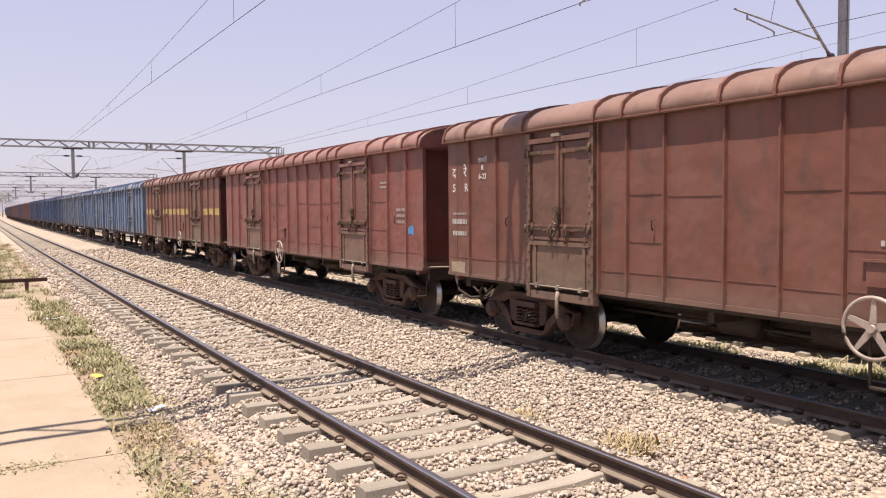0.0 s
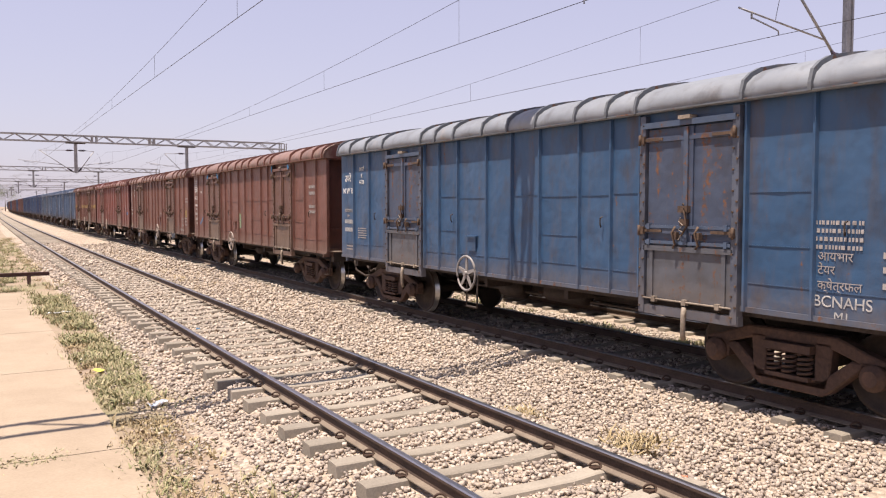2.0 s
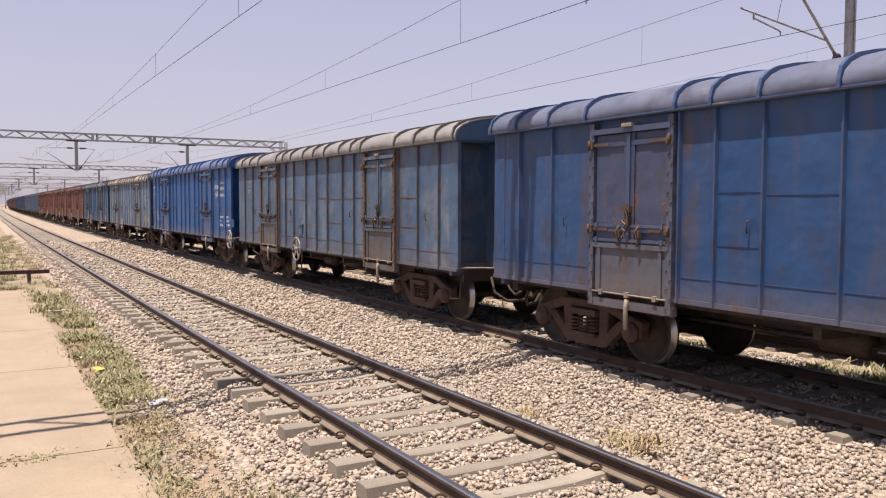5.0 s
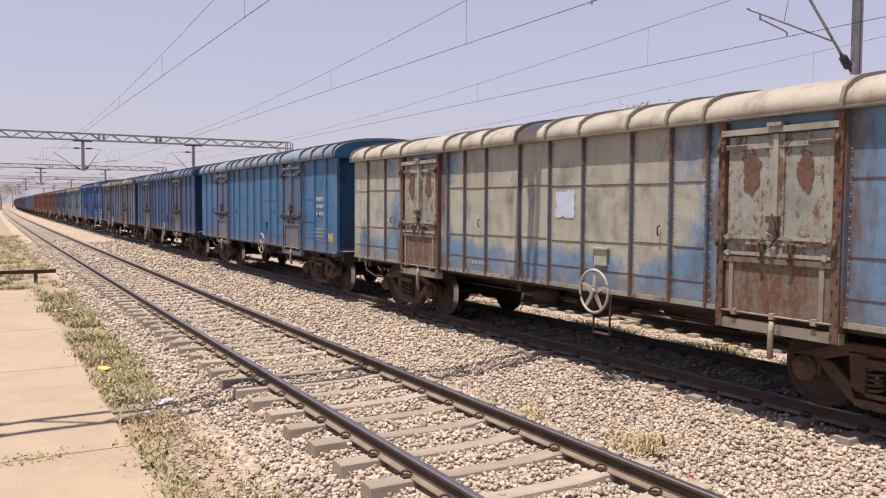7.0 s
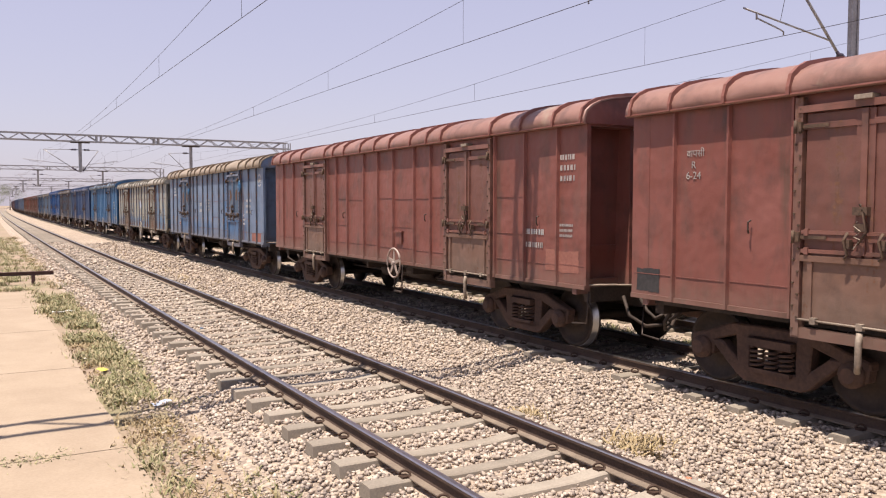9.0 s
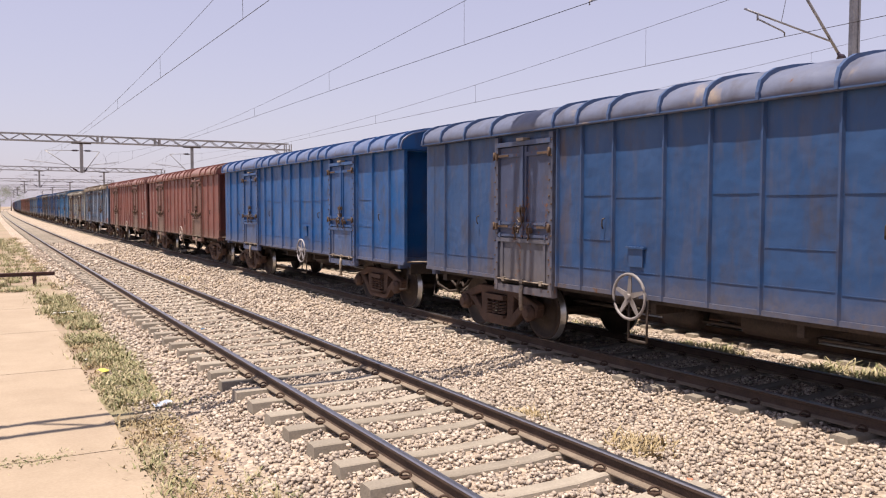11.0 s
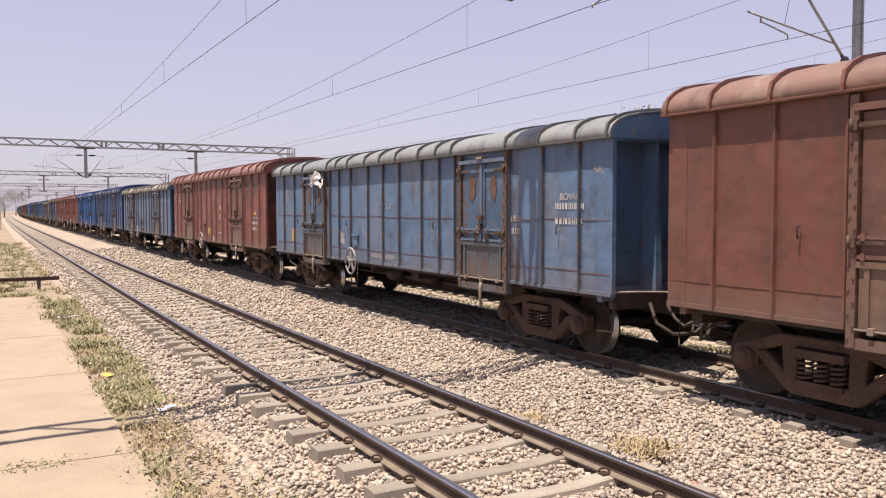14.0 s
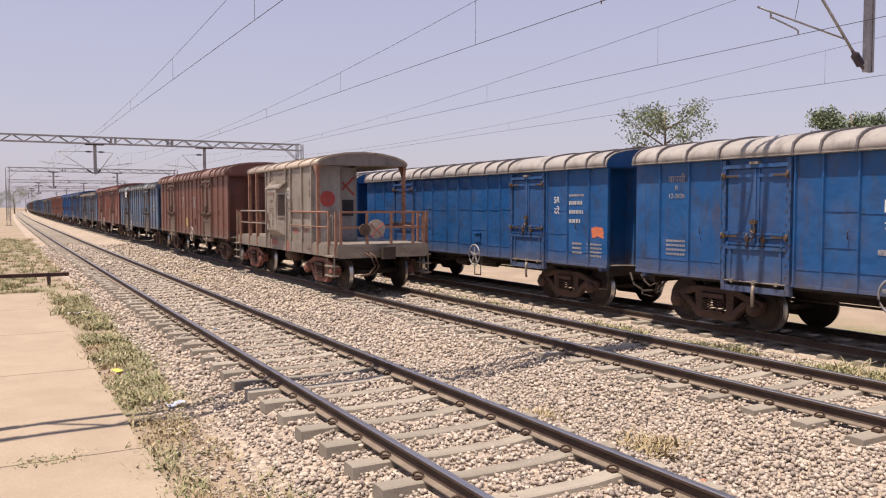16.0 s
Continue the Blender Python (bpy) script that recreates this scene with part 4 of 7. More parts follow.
def build_bogie(root, yc):
    bm = bmesh.new()
    cross = [(-1, 0.42), (1, 0.42), (1, 0.75), (0.3, 0.75), (0.3, 0.98), (-0.3, 0.98), (-0.3, 0.75), (-1, 0.75)]
    ends = [[bm.verts.new((x, y, z)) for x, z in cross] for y in (-0.22, 0.22)]
    bm.faces.new(ends[0]), bm.faces.new(ends[1][::-1])
    for i in range(8):
        bm.faces.new((ends[0][i], ends[0][i - 1], ends[1][i - 1], ends[1][i]))
    bmesh.ops.recalc_face_normals(bm, faces=bm.faces)
    bog = part("bogie", bm, STEEL, root, "three-piece cast steel bogie, brown with rust")
    bog.location = (0, yc, 0)
    for s in (-1, 1):
        X = s * 1.13
        bm = bmesh.new()
        t = 0.085

        def plate(pts):
            a = [bm.verts.new((X - t, y, z)) for y, z in pts]
            b = [bm.verts.new((X + t, y, z)) for y, z in pts]
            bm.faces.new(a), bm.faces.new(b[::-1])
            for i in range(len(pts)):
                j = (i + 1) % len(pts)
                bm.faces.new((a[i], b[i], b[j], a[j]))
        plate([(-1.28, 0.66), (-1.0, 0.74), (-0.62, 0.88), (0.62, 0.88), (1.0, 0.74), (1.28, 0.66), (1.28, 0.56), (0.9, 0.62), (0.5, 0.745), (-0.5, 0.745), (-0.9, 0.62), (-1.28, 0.56)])
        plate([(-1.0, 0.63), (-0.78, 0.63), (-0.4, 0.33), (0.4, 0.33), (0.78, 0.63), (1.0, 0.63), (0.52, 0.21), (0.42, 0.16), (-0.42, 0.16), (-0.52, 0.21)])
        plate([(-0.5, 0.24), (0.5, 0.24), (0.5, 0.36), (-0.5, 0.36)])
        for q in (-1, 1):
            plate([(q * 0.33, 0.3), (q * 0.52, 0.3), (q * 0.56, 0.8), (q * 0.33, 0.8)][::q])
            plate([(q * 0.92, 0.42), (q * 1.24, 0.42), (q * 1.28, 0.66), (q * 0.88, 0.66)][::q])
        bmesh.ops.recalc_face_normals(bm, faces=bm.faces)
        bmesh.ops.bevel(bm, geom=[e for e in bm.edges if e.is_manifold and e.calc_face_angle(0) > 0.9], offset=0.018, segments=1, affect="EDGES", clamp_overlap=True)
        part("side_frame", bm, BOGIE, bog)
        for o in (-0.21, 0.0, 0.21):
            bm = bmesh.new()
            pts = [(X + s * 0.075 + 0.075 * math.cos(a), o + 0.085 * math.sin(a), 0.37 + 0.26 * a / (2 * math.pi * 4.5)) for a in (2 * math.pi * 4.5 * i / 54 for i in range(55))]
            tube(bm, pts, 0.017, 5)
            part("spring", bm, BOGIE, bog)
        bm = bmesh.new()
        box(bm, X - 0.02 if s > 0 else X - 0.17, X + 0.17 if s > 0 else X + 0.02, -0.33, 0.33, 0.64, 0.735)
        box(bm, X - 0.02 if s > 0 else X - 0.15, X + 0.15 if s > 0 else X + 0.02, -0.3, 0.3, 0.31, 0.36)
        part("bolster_end", bm, BOGIE, bog)
        for q in (-1, 1):
            bm = bmesh.new()
            lathe(bm, [(X + s * t * 0.5, 0.15, 0), (X + s * (t + 0.07), 0.15, 0), (X + s * (t + 0.07), 0.1, 0), (X + s * (t + 0.12), 0.09, 0)], 14, "x", (0, q * 1.08, 0.5))
            bmesh.ops.recalc_face_normals(bm, faces=bm.faces)
            part("axle_box", bm, BOGIE, bog)
    for q in (-1, 1):
        bm = bmesh.new()
        tube(bm, ((-1.15, 0, 0), (1.15, 0, 0)), 0.085, 12)
        axle = part("wheelset", bm, WHEEL, root, "dusty brown steel wheels on an axle")
        axle.location = (0, yc + q * 1.08, 0.5)
        for s in (-1, 1):
            x = s * 0.87
            bm = bmesh.new()
            lathe(bm, [(x - s * 0.09, 0.2, 0), (x - s * 0.075, 0.54, 0), (x - s * 0.045, 0.535, 1), (x - s * 0.03, 0.503, 1), (x + s * 0.052, 0.496, 0), (x + s * 0.062, 0.485, 0), (x + s * 0.062, 0.44, 0),
                       (x + s * 0.03, 0.42, 0), (x + s * 0.015, 0.2, 0), (x + s * 0.06, 0.16, 0), (x + s * 0.08, 0.12, 0)], 32)
            bmesh.ops.recalc_face_normals(bm, faces=bm.faces)
            part("wheel", bm, (WHEEL, TREAD), axle)
    return bog


def build_underframe(root, k):
    bm = bmesh.new()
    L = LEN * k
    box(bm, -1.45, 1.45, -L + 0.34, -0.34, 1.02, Z0 + 0.01)
    box(bm, -0.2, 0.2, -L + 0.2, -0.2, 0.72, 1.02)
    part("underframe", bm, STEEL, root)
    bm = bmesh.new()
    lathe(bm, [(-L * 0.5 - 0.9, 0.05, 0), (-L * 0.5 - 0.88, 0.18, 0), (-L * 0.5 + 0.1, 0.18, 0), (-L * 0.5 + 0.12, 0.05, 0)], 16, "y", (-0.6, 0, 0.83))
    part("air_reservoir", bm, STEEL, root)
    bm = bmesh.new()
    lathe(bm, [(-L * 0.5 + 1.0, 0.04, 0), (-L * 0.5 + 1.02, 0.19, 0), (-L * 0.5 + 1.6, 0.19, 0), (-L * 0.5 + 1.62, 0.04, 0)], 16, "y", (-0.55, 0, 0.78))
    tube(bm, ((-0.5, -3.5, 0.72), (-0.5, -L + 3.5, 0.72)), 0.03, 6)
    part("brake_cylinder", bm, STEEL, root)
    for q in (-1.2, 1.2):
        bm = bmesh.new()
        bar(bm, (-1.3, -L * 0.5 + q, 0.95), (1.3, -L * 0.5 + q, 0.95), 0.1, 0.2)
        part("cross_bearer", bm, STEEL, root)


def build_handwheel(root, k):
    y = -8.85 * k + 0.2
    X = -HW - 0.16
    bm = bmesh.new()
    pts = [(X, y + 0.32 * math.cos(a), 1.12 + 0.32 * math.sin(a)) for a in (2 * math.pi * i / 28 for i in range(29))]
    tube(bm, pts, 0.022, 7, caps=False)
    for a in (0.35 + 0.4 * math.pi * i for i in range(5)):
        c, s = math.cos(a), math.sin(a)
        n = Vector((0, -s, c))
        p0, p1 = Vector((X, y, 1.12)), Vector((X, y + 0.31 * c, 1.12 + 0.31 * s))
        vs = [bm.verts.new(p) for p in (p0 + n * 0.045, p1 + n * 0.022, p1 - n * 0.022, p0 - n * 0.045)]
        us = [bm.verts.new(v.co + Vector((0.018, 0, 0))) for v in vs]
        bm.faces.new(vs), bm.faces.new(us[::-1])
        for i in range(4):
            bm.faces.new((vs[i], us[i], us[(i + 1) % 4], vs[(i + 1) % 4]))
    lathe(bm, [(X - 0.05, 0.045, 0), (X + 0.2, 0.045, 0)], 10, "x", (0, y, 1.12))
    bmesh.ops.recalc_face_normals(bm, faces=bm.faces)
    wheel = part("hand_brake_wheel", bm, ROOFP, root, "dusty faded hand brake wheel with five flat spokes")
    bm = bmesh.new()
    for q in (-0.2, 0.16):
        tube(bm, ((X + 0.06, y + q - 0.1, 1.1), (X + 0.04, y + q - 0.12, 0.5)), 0.018, 6)
    tube(bm, ((X + 0.04, y - 0.32, 0.5), (X + 0.04, y + 0.04, 0.5)), 0.022, 6)
    part("hand_brake_step", bm, STEEL, wheel)
    # paper label holder
    bm = bmesh.new()
    ly = y + 0.02
    box(bm, -HW - 0.03, -HW, ly - 0.14, ly + 0.14, 1.55, 1.82)
    box(bm, -HW - 0.06, -HW, ly - 0.19, ly + 0.19, 1.82, 1.85)
    part("label_holder", bm, PAINT, root)


def build_hooks(root, k):
    for y in (2.05, 5.55, 9.9, 13.8):
        bm = bmesh.new()
        X = -HW - 0.02
        tube(bm, ((X, -y * k, 2.26), (X - 0.045, -y * k, 2.24), (X - 0.045, -y * k, 2.14), (X - 0.01, -y * k + 0.02, 2.10)), 0.012, 5)
        part("rope_hook", bm, STEEL, root)


GALVRUST = mat_rough("dusty_bare_steel", (0.14, 0.105, 0.08), (0.36, 0.30, 0.24), 25, 4, 0.7, 0.2)
LATCH = mat_rough("rusty_latch_steel", (0.035, 0.022, 0.016), (0.14, 0.085, 0.055), 40, 6, 0.8, 0.1)


def covered_wagon(k, riveted, squash):
    """squash: how much lower the body stands than the tallest kind."""
    root = new("covered_wagon")
    build_roof(root, k)
    build_sides(root, k, riveted)
    build_doors(root, k)
    build_ends(root, k)
    build_underframe(root, k)
    build_bogie(root, -2.1 * k)
    build_bogie(root, -(LEN - 2.15) * k)
    build_handwheel(root, k)
    build_hooks(root, k)
    seen = set()
    for o in root.children_recursive:
        if o.type != "MESH" or o.data.name in seen or o.name.startswith(("bogie", "side_frame", "spring", "axle_box", "wheel", "hand_brake")):
            continue
        seen.add(o.data.name)
        for v in o.data.vertices:
            if v.co.z > Z0:
                v.co.z = Z0 + (v.co.z - Z0) * squash
    return root


def distant_wagon(squash):
    """The same wagon with its stanchions and doors joined into the side, for those that only pass far off."""
    root = new("covered_wagon")
    bm = bmesh.new()
    extrude_y(bm, roof_outline(0), [0.0, -LEN])
    bmesh.ops.recalc_face_normals(bm, faces=bm.faces)
    roof = part("roof", bm, ROOFP, root)
    bm = bmesh.new()
    for y in RIBS:
        extrude_y(bm, roof_outline(0.045), [-y + 0.035, -y - 0.035])
    tagged(part("roof_rib", bm, ROOFP, roof), kind="stuff")
    bm = bmesh.new()
    box(bm, -HW, HW, -LEN, 0, Z0, ZE)
    body = part("body", bm, PAINT, root)
    bm = bmesh.new()
    for y in RIBS:
        for s in (-1, 1):
            box(bm, s * (HW + 0.025) - 0.035, s * (HW + 0.025) + 0.035, -y - 0.04, -y + 0.04, Z0, ZE)
    tagged(part("stanchion", bm, PAINT, body), kind="stuff")
    for yc in DOORS:
        for s in (-1, 1):
            bm = bmesh.new()
            for q in (-0.79, 0.79):
                box(bm, s * (HW + 0.03) - 0.06, s * (HW + 0.03) + 0.06, -yc + q - 0.06, -yc + q + 0.06, 0.92, 3.7)
            for z in (0.95, 1.83, 2.08, 3.36, 3.55):
                box(bm, s * (HW + 0.03) - 0.05, s * (HW + 0.03) + 0.05, -yc - 0.79, -yc + 0.79, z - 0.035, z + 0.035)
            tagged(part("door", bm, PAINT, root), kind="stuff")
    bm = bmesh.new()
    box(bm, -1.4, 1.4, -LEN + 0.2, -0.2, 0.95, Z0 + 0.01)
    box(bm, -0.12, 0.12, -LEN - 0.48, 0.48, 0.96, 1.2)
    part("underframe", bm, STEEL, root)
    for yb in (-2.3, -LEN + 2.3):
        bm = bmesh.new()
        for s in (-1, 1):
            box(bm, s * 1.13 - 0.09, s * 1.13 + 0.09, yb - 1.25, yb + 1.25, 0.55, 0.85)
            box(bm, s * 1.13 - 0.09, s * 1.13 + 0.09, yb - 0.45, yb + 0.45, 0.2, 0.6)
        bog = part("bogie", bm, BOGIE, root)
        for q in (-1.08, 1.08):
            for s in (-1, 1):
                bm = bmesh.new()
                lathe(bm, [(s * 0.87 - 0.06, 0.5, 0), (s * 0.87 + 0.06, 0.5, 0)], 16, "x", (0, yb + q, 0.5))
                part("wheel", bm, WHEEL, bog)
    for o in root.children_recursive:
        for v in o.data.vertices:
            if v.co.z > Z0:
                v.co.z = Z0 + (v.co.z - Z0) * squash
    return root


# how far the train has run by each time
RUN = ((0, 0), (0.5, 8.77), (1, 18.89), (1.5, 28.34), (2, 37.64), (2.5, 47.27), (3, 56.75), (3.5, 66.28), (4, 75.92), (5.25, 100.3), (6.5, 124.73), (7, 134.28), (7.5, 142.66), (8, 153.83),
       (8.5, 163.66), (9, 173.52), (10.25, 197.6), (11.5, 221.61), (12, 231.48), (12.5, 241.33), (13, 251.19), (13.5, 261.24), (14, 271.08), (14.5, 281.27), (15, 291.25), (15.5, 300.9), (16, 310.40))
# colour (linear) with rust in the fourth place
RED, BROWN, MAROON = (0.178, 0.058, 0.045, 0.3), (0.138, 0.052, 0.036, 0.34), (0.138, 0.053, 0.038, 0.34)
BLUE, BRIGHT, NAVY, SLATE = (0.018, 0.074, 0.185, 0.42), (0.001, 0.064, 0.215, 0.22), (0.014, 0.054, 0.15, 0.3), (0.05, 0.095, 0.17, 0.45)
GREY, CREAM, PALE, STEELBLUE = (0.105, 0.155, 0.225, 0.5), (0.30, 0.295, 0.25, 0.45), (0.13, 0.185, 0.28, 0.3), (0.08, 0.14, 0.235, 0.42)
SKYBLUE, DULLBLUE = (0.022, 0.108, 0.235, 0.36), (0.026, 0.070, 0.145, 0.45)
STANDBLUE = (0.005, 0.074, 0.225, 0.24)
# front end at the start, colour, paint, long and riveted, brake wheel's shift, words
CONSIST = (
    (45.7, BROWN, None, 0, -0.15, "brown yellow-banded"), (29.68, RED, None, 0, 2.35, "faded red"), (13.64, BROWN, None, 0, -0.12, "dull brown-red"), (-2.53, MAROON, None, 0, 2.42, "maroon-brown"),
    (-18.55, DULLBLUE, None, 0, 2.38, "worn blue"), (-34.62, GREY, PAINT_RUSTY, 0, 2.34, "grey rust-streaked"), (-50.69, BRIGHT, None, 2, -6.65, "bright blue"),
    (-66.73, SLATE, PAINT_CHALK, 0, 2.35, "dull slate-blue"), (-83.0, NAVY, None, 0, -0.15, "dark blue"), (-99.47, SKYBLUE, None, 0, -0.2, "mid blue"),
    (-115.62, CREAM, PAINT_BLUE_PATCH, 1, -0.12, "cream and blue rusty riveted"), (-132.56, PALE, PAINT_PALE, 0, None, "pale blue"), (-148.85, RED, None, 0, 0.0, "brick red"),
    (-164.86, RED, None, 0, -0.15, "rusty red"), (-180.92, BRIGHT, None, 0, -0.15, "bright blue"), (-196.96, NAVY, None, 0, 2.4, "dark blue"),
    (-212.92, STEELBLUE, PAINT_RIVET, 1, 2.66, "grey-blue rusty riveted"), (-229.88, RED, PAINT_PEEL, 0, 2.35, "peeling red"), (-245.98, STEELBLUE, PAINT_RIVET, 1, 2.8, "steel blue riveted"),
    (-263.03, BROWN, None, 0, -0.17, "brown-red"))
LEAD = (STEELBLUE, STEELBLUE, GREY, NAVY, BLUE, NAVY, NAVY, BROWN, RED, BLUE, BROWN, RED, RED, SLATE, BLUE, BROWN, RED, BROWN, SLATE, BLUE, NAVY, RED)
MOVING = []
DUST = (0.165, 0.13, 0.10)


def blend(a, b, f):
    return tuple(x * (1 - f) + y * f for x, y in zip(a[:3], b))


def dress(root, col, label, paint=None):
    tagged(root, label, "wagon", group="wagons of the goods train")
    worn = 0.3 if col[3] < 0.3 else 1.0      # the newer blue wagons are cleaner
    for o in root.children_recursive:
        nm = o.name.split(".")[0]
        o.color = col
        if nm in ("roof", "roof_rib", "drip_edge", "gable"):
            f = 0.0 if nm == "gable" else 0.32 if nm == "roof" else 0.08
            o.color = blend([c * 1.15 for c in col[:3]], (0.30, 0.25, 0.21), f) + (0.3,)
        elif nm in ("flap", "flap_brace"):
            o.color = blend(col, (0.135, 0.105, 0.072), 0.55 * worn) + (0.5 * worn + 0.1,)
        elif nm in ("door", "door_post", "threshold", "lock_bar", "astragal"):
            o.color = blend(col, (0.125, 0.095, 0.07), (0.45 if nm in ("door_post", "threshold") else 0.28) * worn) + (0.5 * worn + 0.12,)
        elif nm == "leaf":
            o.color = blend(col, (0.075, 0.05, 0.038), 0.42 * worn) + (min(0.72, col[3] + 0.38 * worn),)
        elif nm == "hand_brake_wheel":
            o.color = blend(col, (0.46, 0.41, 0.36), 0.62) + (0.35,)
        elif nm == "sill":
            o.color = blend(col, DUST, 0.15) + (col[3] + 0.2,)
        elif nm in ("stanchion", "seam") and paint is PAINT_PEEL:
            o.color = col[:3] + (min(1.0, col[3] + 0.15),)
        if paint is PAINT_BLUE_PATCH:
            o.color = {"stanchion": (0.05, 0.09, 0.14, 0.95), "rivets": (0.06, 0.10, 0.15, 0.8), "seam": (0.11, 0.042, 0.03, 0.9), "door_post": (0.085, 0.06, 0.05, 1.0), "leaf": (0.23, 0.235, 0.21, 0.8),
                       "flap": (0.14, 0.115, 0.09, 0.9), "roof": (0.30, 0.275, 0.23, 0.6), "roof_rib": (0.17, 0.14, 0.12, 1.0), "drip_edge": (0.14, 0.09, 0.07, 1.0)}.get(nm, o.color)
        elif paint in (PAINT_CHALK, PAINT_RIVET, PAINT_PALE) and nm in ("stanchion", "rivets", "seam"):
            o.color = (0.17, 0.055, 0.038, 0.6) if nm == "seam" else (0.035, 0.05, 0.075, 0.75)
        elif paint in (PAINT_CHALK, PAINT_RIVET, PAINT_PALE) and nm in ("door_post", "flap", "flap_brace", "threshold"):
            o.color = (0.085, 0.062, 0.05, 0.8) if nm == "door_post" else (0.068, 0.075, 0.088, 0.7)
        elif paint in (PAINT_CHALK, PAINT_RIVET, PAINT_PALE) and nm == "leaf":
            o.color = (0.045, 0.09, 0.15, 0.8)
        if paint and nm in ("side_sheet", "leaf", "body", "end_wall"):
            o.material_slots[0].link = "OBJECT"
            o.material_slots[0].material = paint


def shift_wheel(w, dy):
    for o in list(w.children):
        nm = o.name.split(".")[0]
        if nm in ("hand_brake_wheel", "label_holder"):
            if dy is None:
                for c in list(o.children):
                    bpy.data.objects.remove(c)
                bpy.data.objects.remove(o)
            else:
                o.location.y += dy


# ------------------------------------------------------------ lettering
def place_flat(me, name, w, y, z, mat, label="", x=-HW - 0.004):
    me.materials.clear()
    me.materials.append(mat)
    ob = new(name, me)
    ob.parent = w
    ob.matrix_basis = Matrix(((0, 0, -1, x), (-1, 0, 0, -y), (0, 1, 0, z), (0, 0, 0, 1)))
    if label:
        tagged(ob, label)
    return ob


def words(w, body, y, z, size, mat=None, align="CENTER"):
    cu = bpy.data.curves.new("lettering", "FONT")
    cu.body, cu.size, cu.align_x, cu.extrude = body, size, align, 0.002
    tmp = new("lettering", cu)
    bpy.context.view_layer.update()
    me = bpy.data.meshes.new_from_object(tmp.evaluated_get(bpy.context.evaluated_depsgraph_get()))
    bpy.data.objects.remove(tmp)
    return place_flat(me, "lettering", w, y, z, mat or WHITE, "white stencilled lettering")


def bars(w, y, z, width, height, rows, mat=None, gaps=7):
    """Writing too small to read, as plain bars."""
    bm = bmesh.new()
    rng = random.Random(int(y * 100 + z * 7))
    lh = height / rows
    gaps = gaps * 2
    mat = WORN if mat is WHITE else mat
    for r in range(rows):
        x = 0.0
        while x < width - 0.02:
            lw = min(width - x, width / gaps * rng.uniform(0.5, 1.5))
            box(bm, x, x + lw * 0.62, -r * lh - min(0.5 * lh, 0.13), -r * lh, 0, 0.003)
            x += lw
    me = bpy.data.meshes.new("marking")
    bm.to_mesh(me)
    bm.free()
    return tagged(place_flat(me, "marking", w, y, z, mat or FAINT), "rows of small worn white marks", kind="stuff")


def patch(w, y, z, width, height, mat, label, ragged=0.02):
    bm = bmesh.new()
    n = 56
    seed = y * 3.1 + z * 1.7
    ring = []
    for i in range(n):
        a = 2 * math.pi * i / n
        c, s = math.cos(a), math.sin(a)
        k = 1 / max(abs(c), abs(s))
        if ragged > 0.03:
            k = k * 0.45 + 0.55
        wob = 1.3 * noise.noise((c * 1.6, s * 1.6, seed)) + 0.9 * noise.noise((c * 5, s * 5, seed + 9)) + 0.5 * noise.noise((c * 13, s * 13, seed + 4))
        ring.append(bm.verts.new((c * (k * width / 2 + ragged * wob), s * (k * height / 2 + ragged * wob * 1.4), 0)))
    bm.faces.new(ring)
    bmesh.ops.recalc_face_normals(bm, faces=bm.faces)
    if bm.faces[:][0].normal.z < 0:
        bmesh.ops.reverse_faces(bm, faces=bm.faces)
    me = bpy.data.meshes.new("paint_patch")
    bm.to_mesh(me)
    bm.free()
    return place_flat(me, "paint_patch", w, y, z, mat, label)


def ring(w, y, z, r, mat, label):
    bm = bmesh.new()
    n = 24
    for a, b in ((r, r * 0.66), (r * 0.3, 0.0)):
        o = [bm.verts.new((math.cos(t) * a, math.sin(t) * a * 0.95, 0)) for t in (2 * math.pi * i / n for i in range(n))]
        if b:
            q = [bm.verts.new((math.cos(t) * b, math.sin(t) * b * 0.95, 0)) for t in (2 * math.pi * i / n for i in range(n))]
            for i in range(n):
                j = (i + 1) % n
                bm.faces.new((o[i], o[j], q[j], q[i]))
        else:
            bm.faces.new(o)
    me = bpy.data.meshes.new("painted_ring")
    bm.to_mesh(me)
    bm.free()
    return place_flat(me, "painted_ring", w, y, z, mat, label)


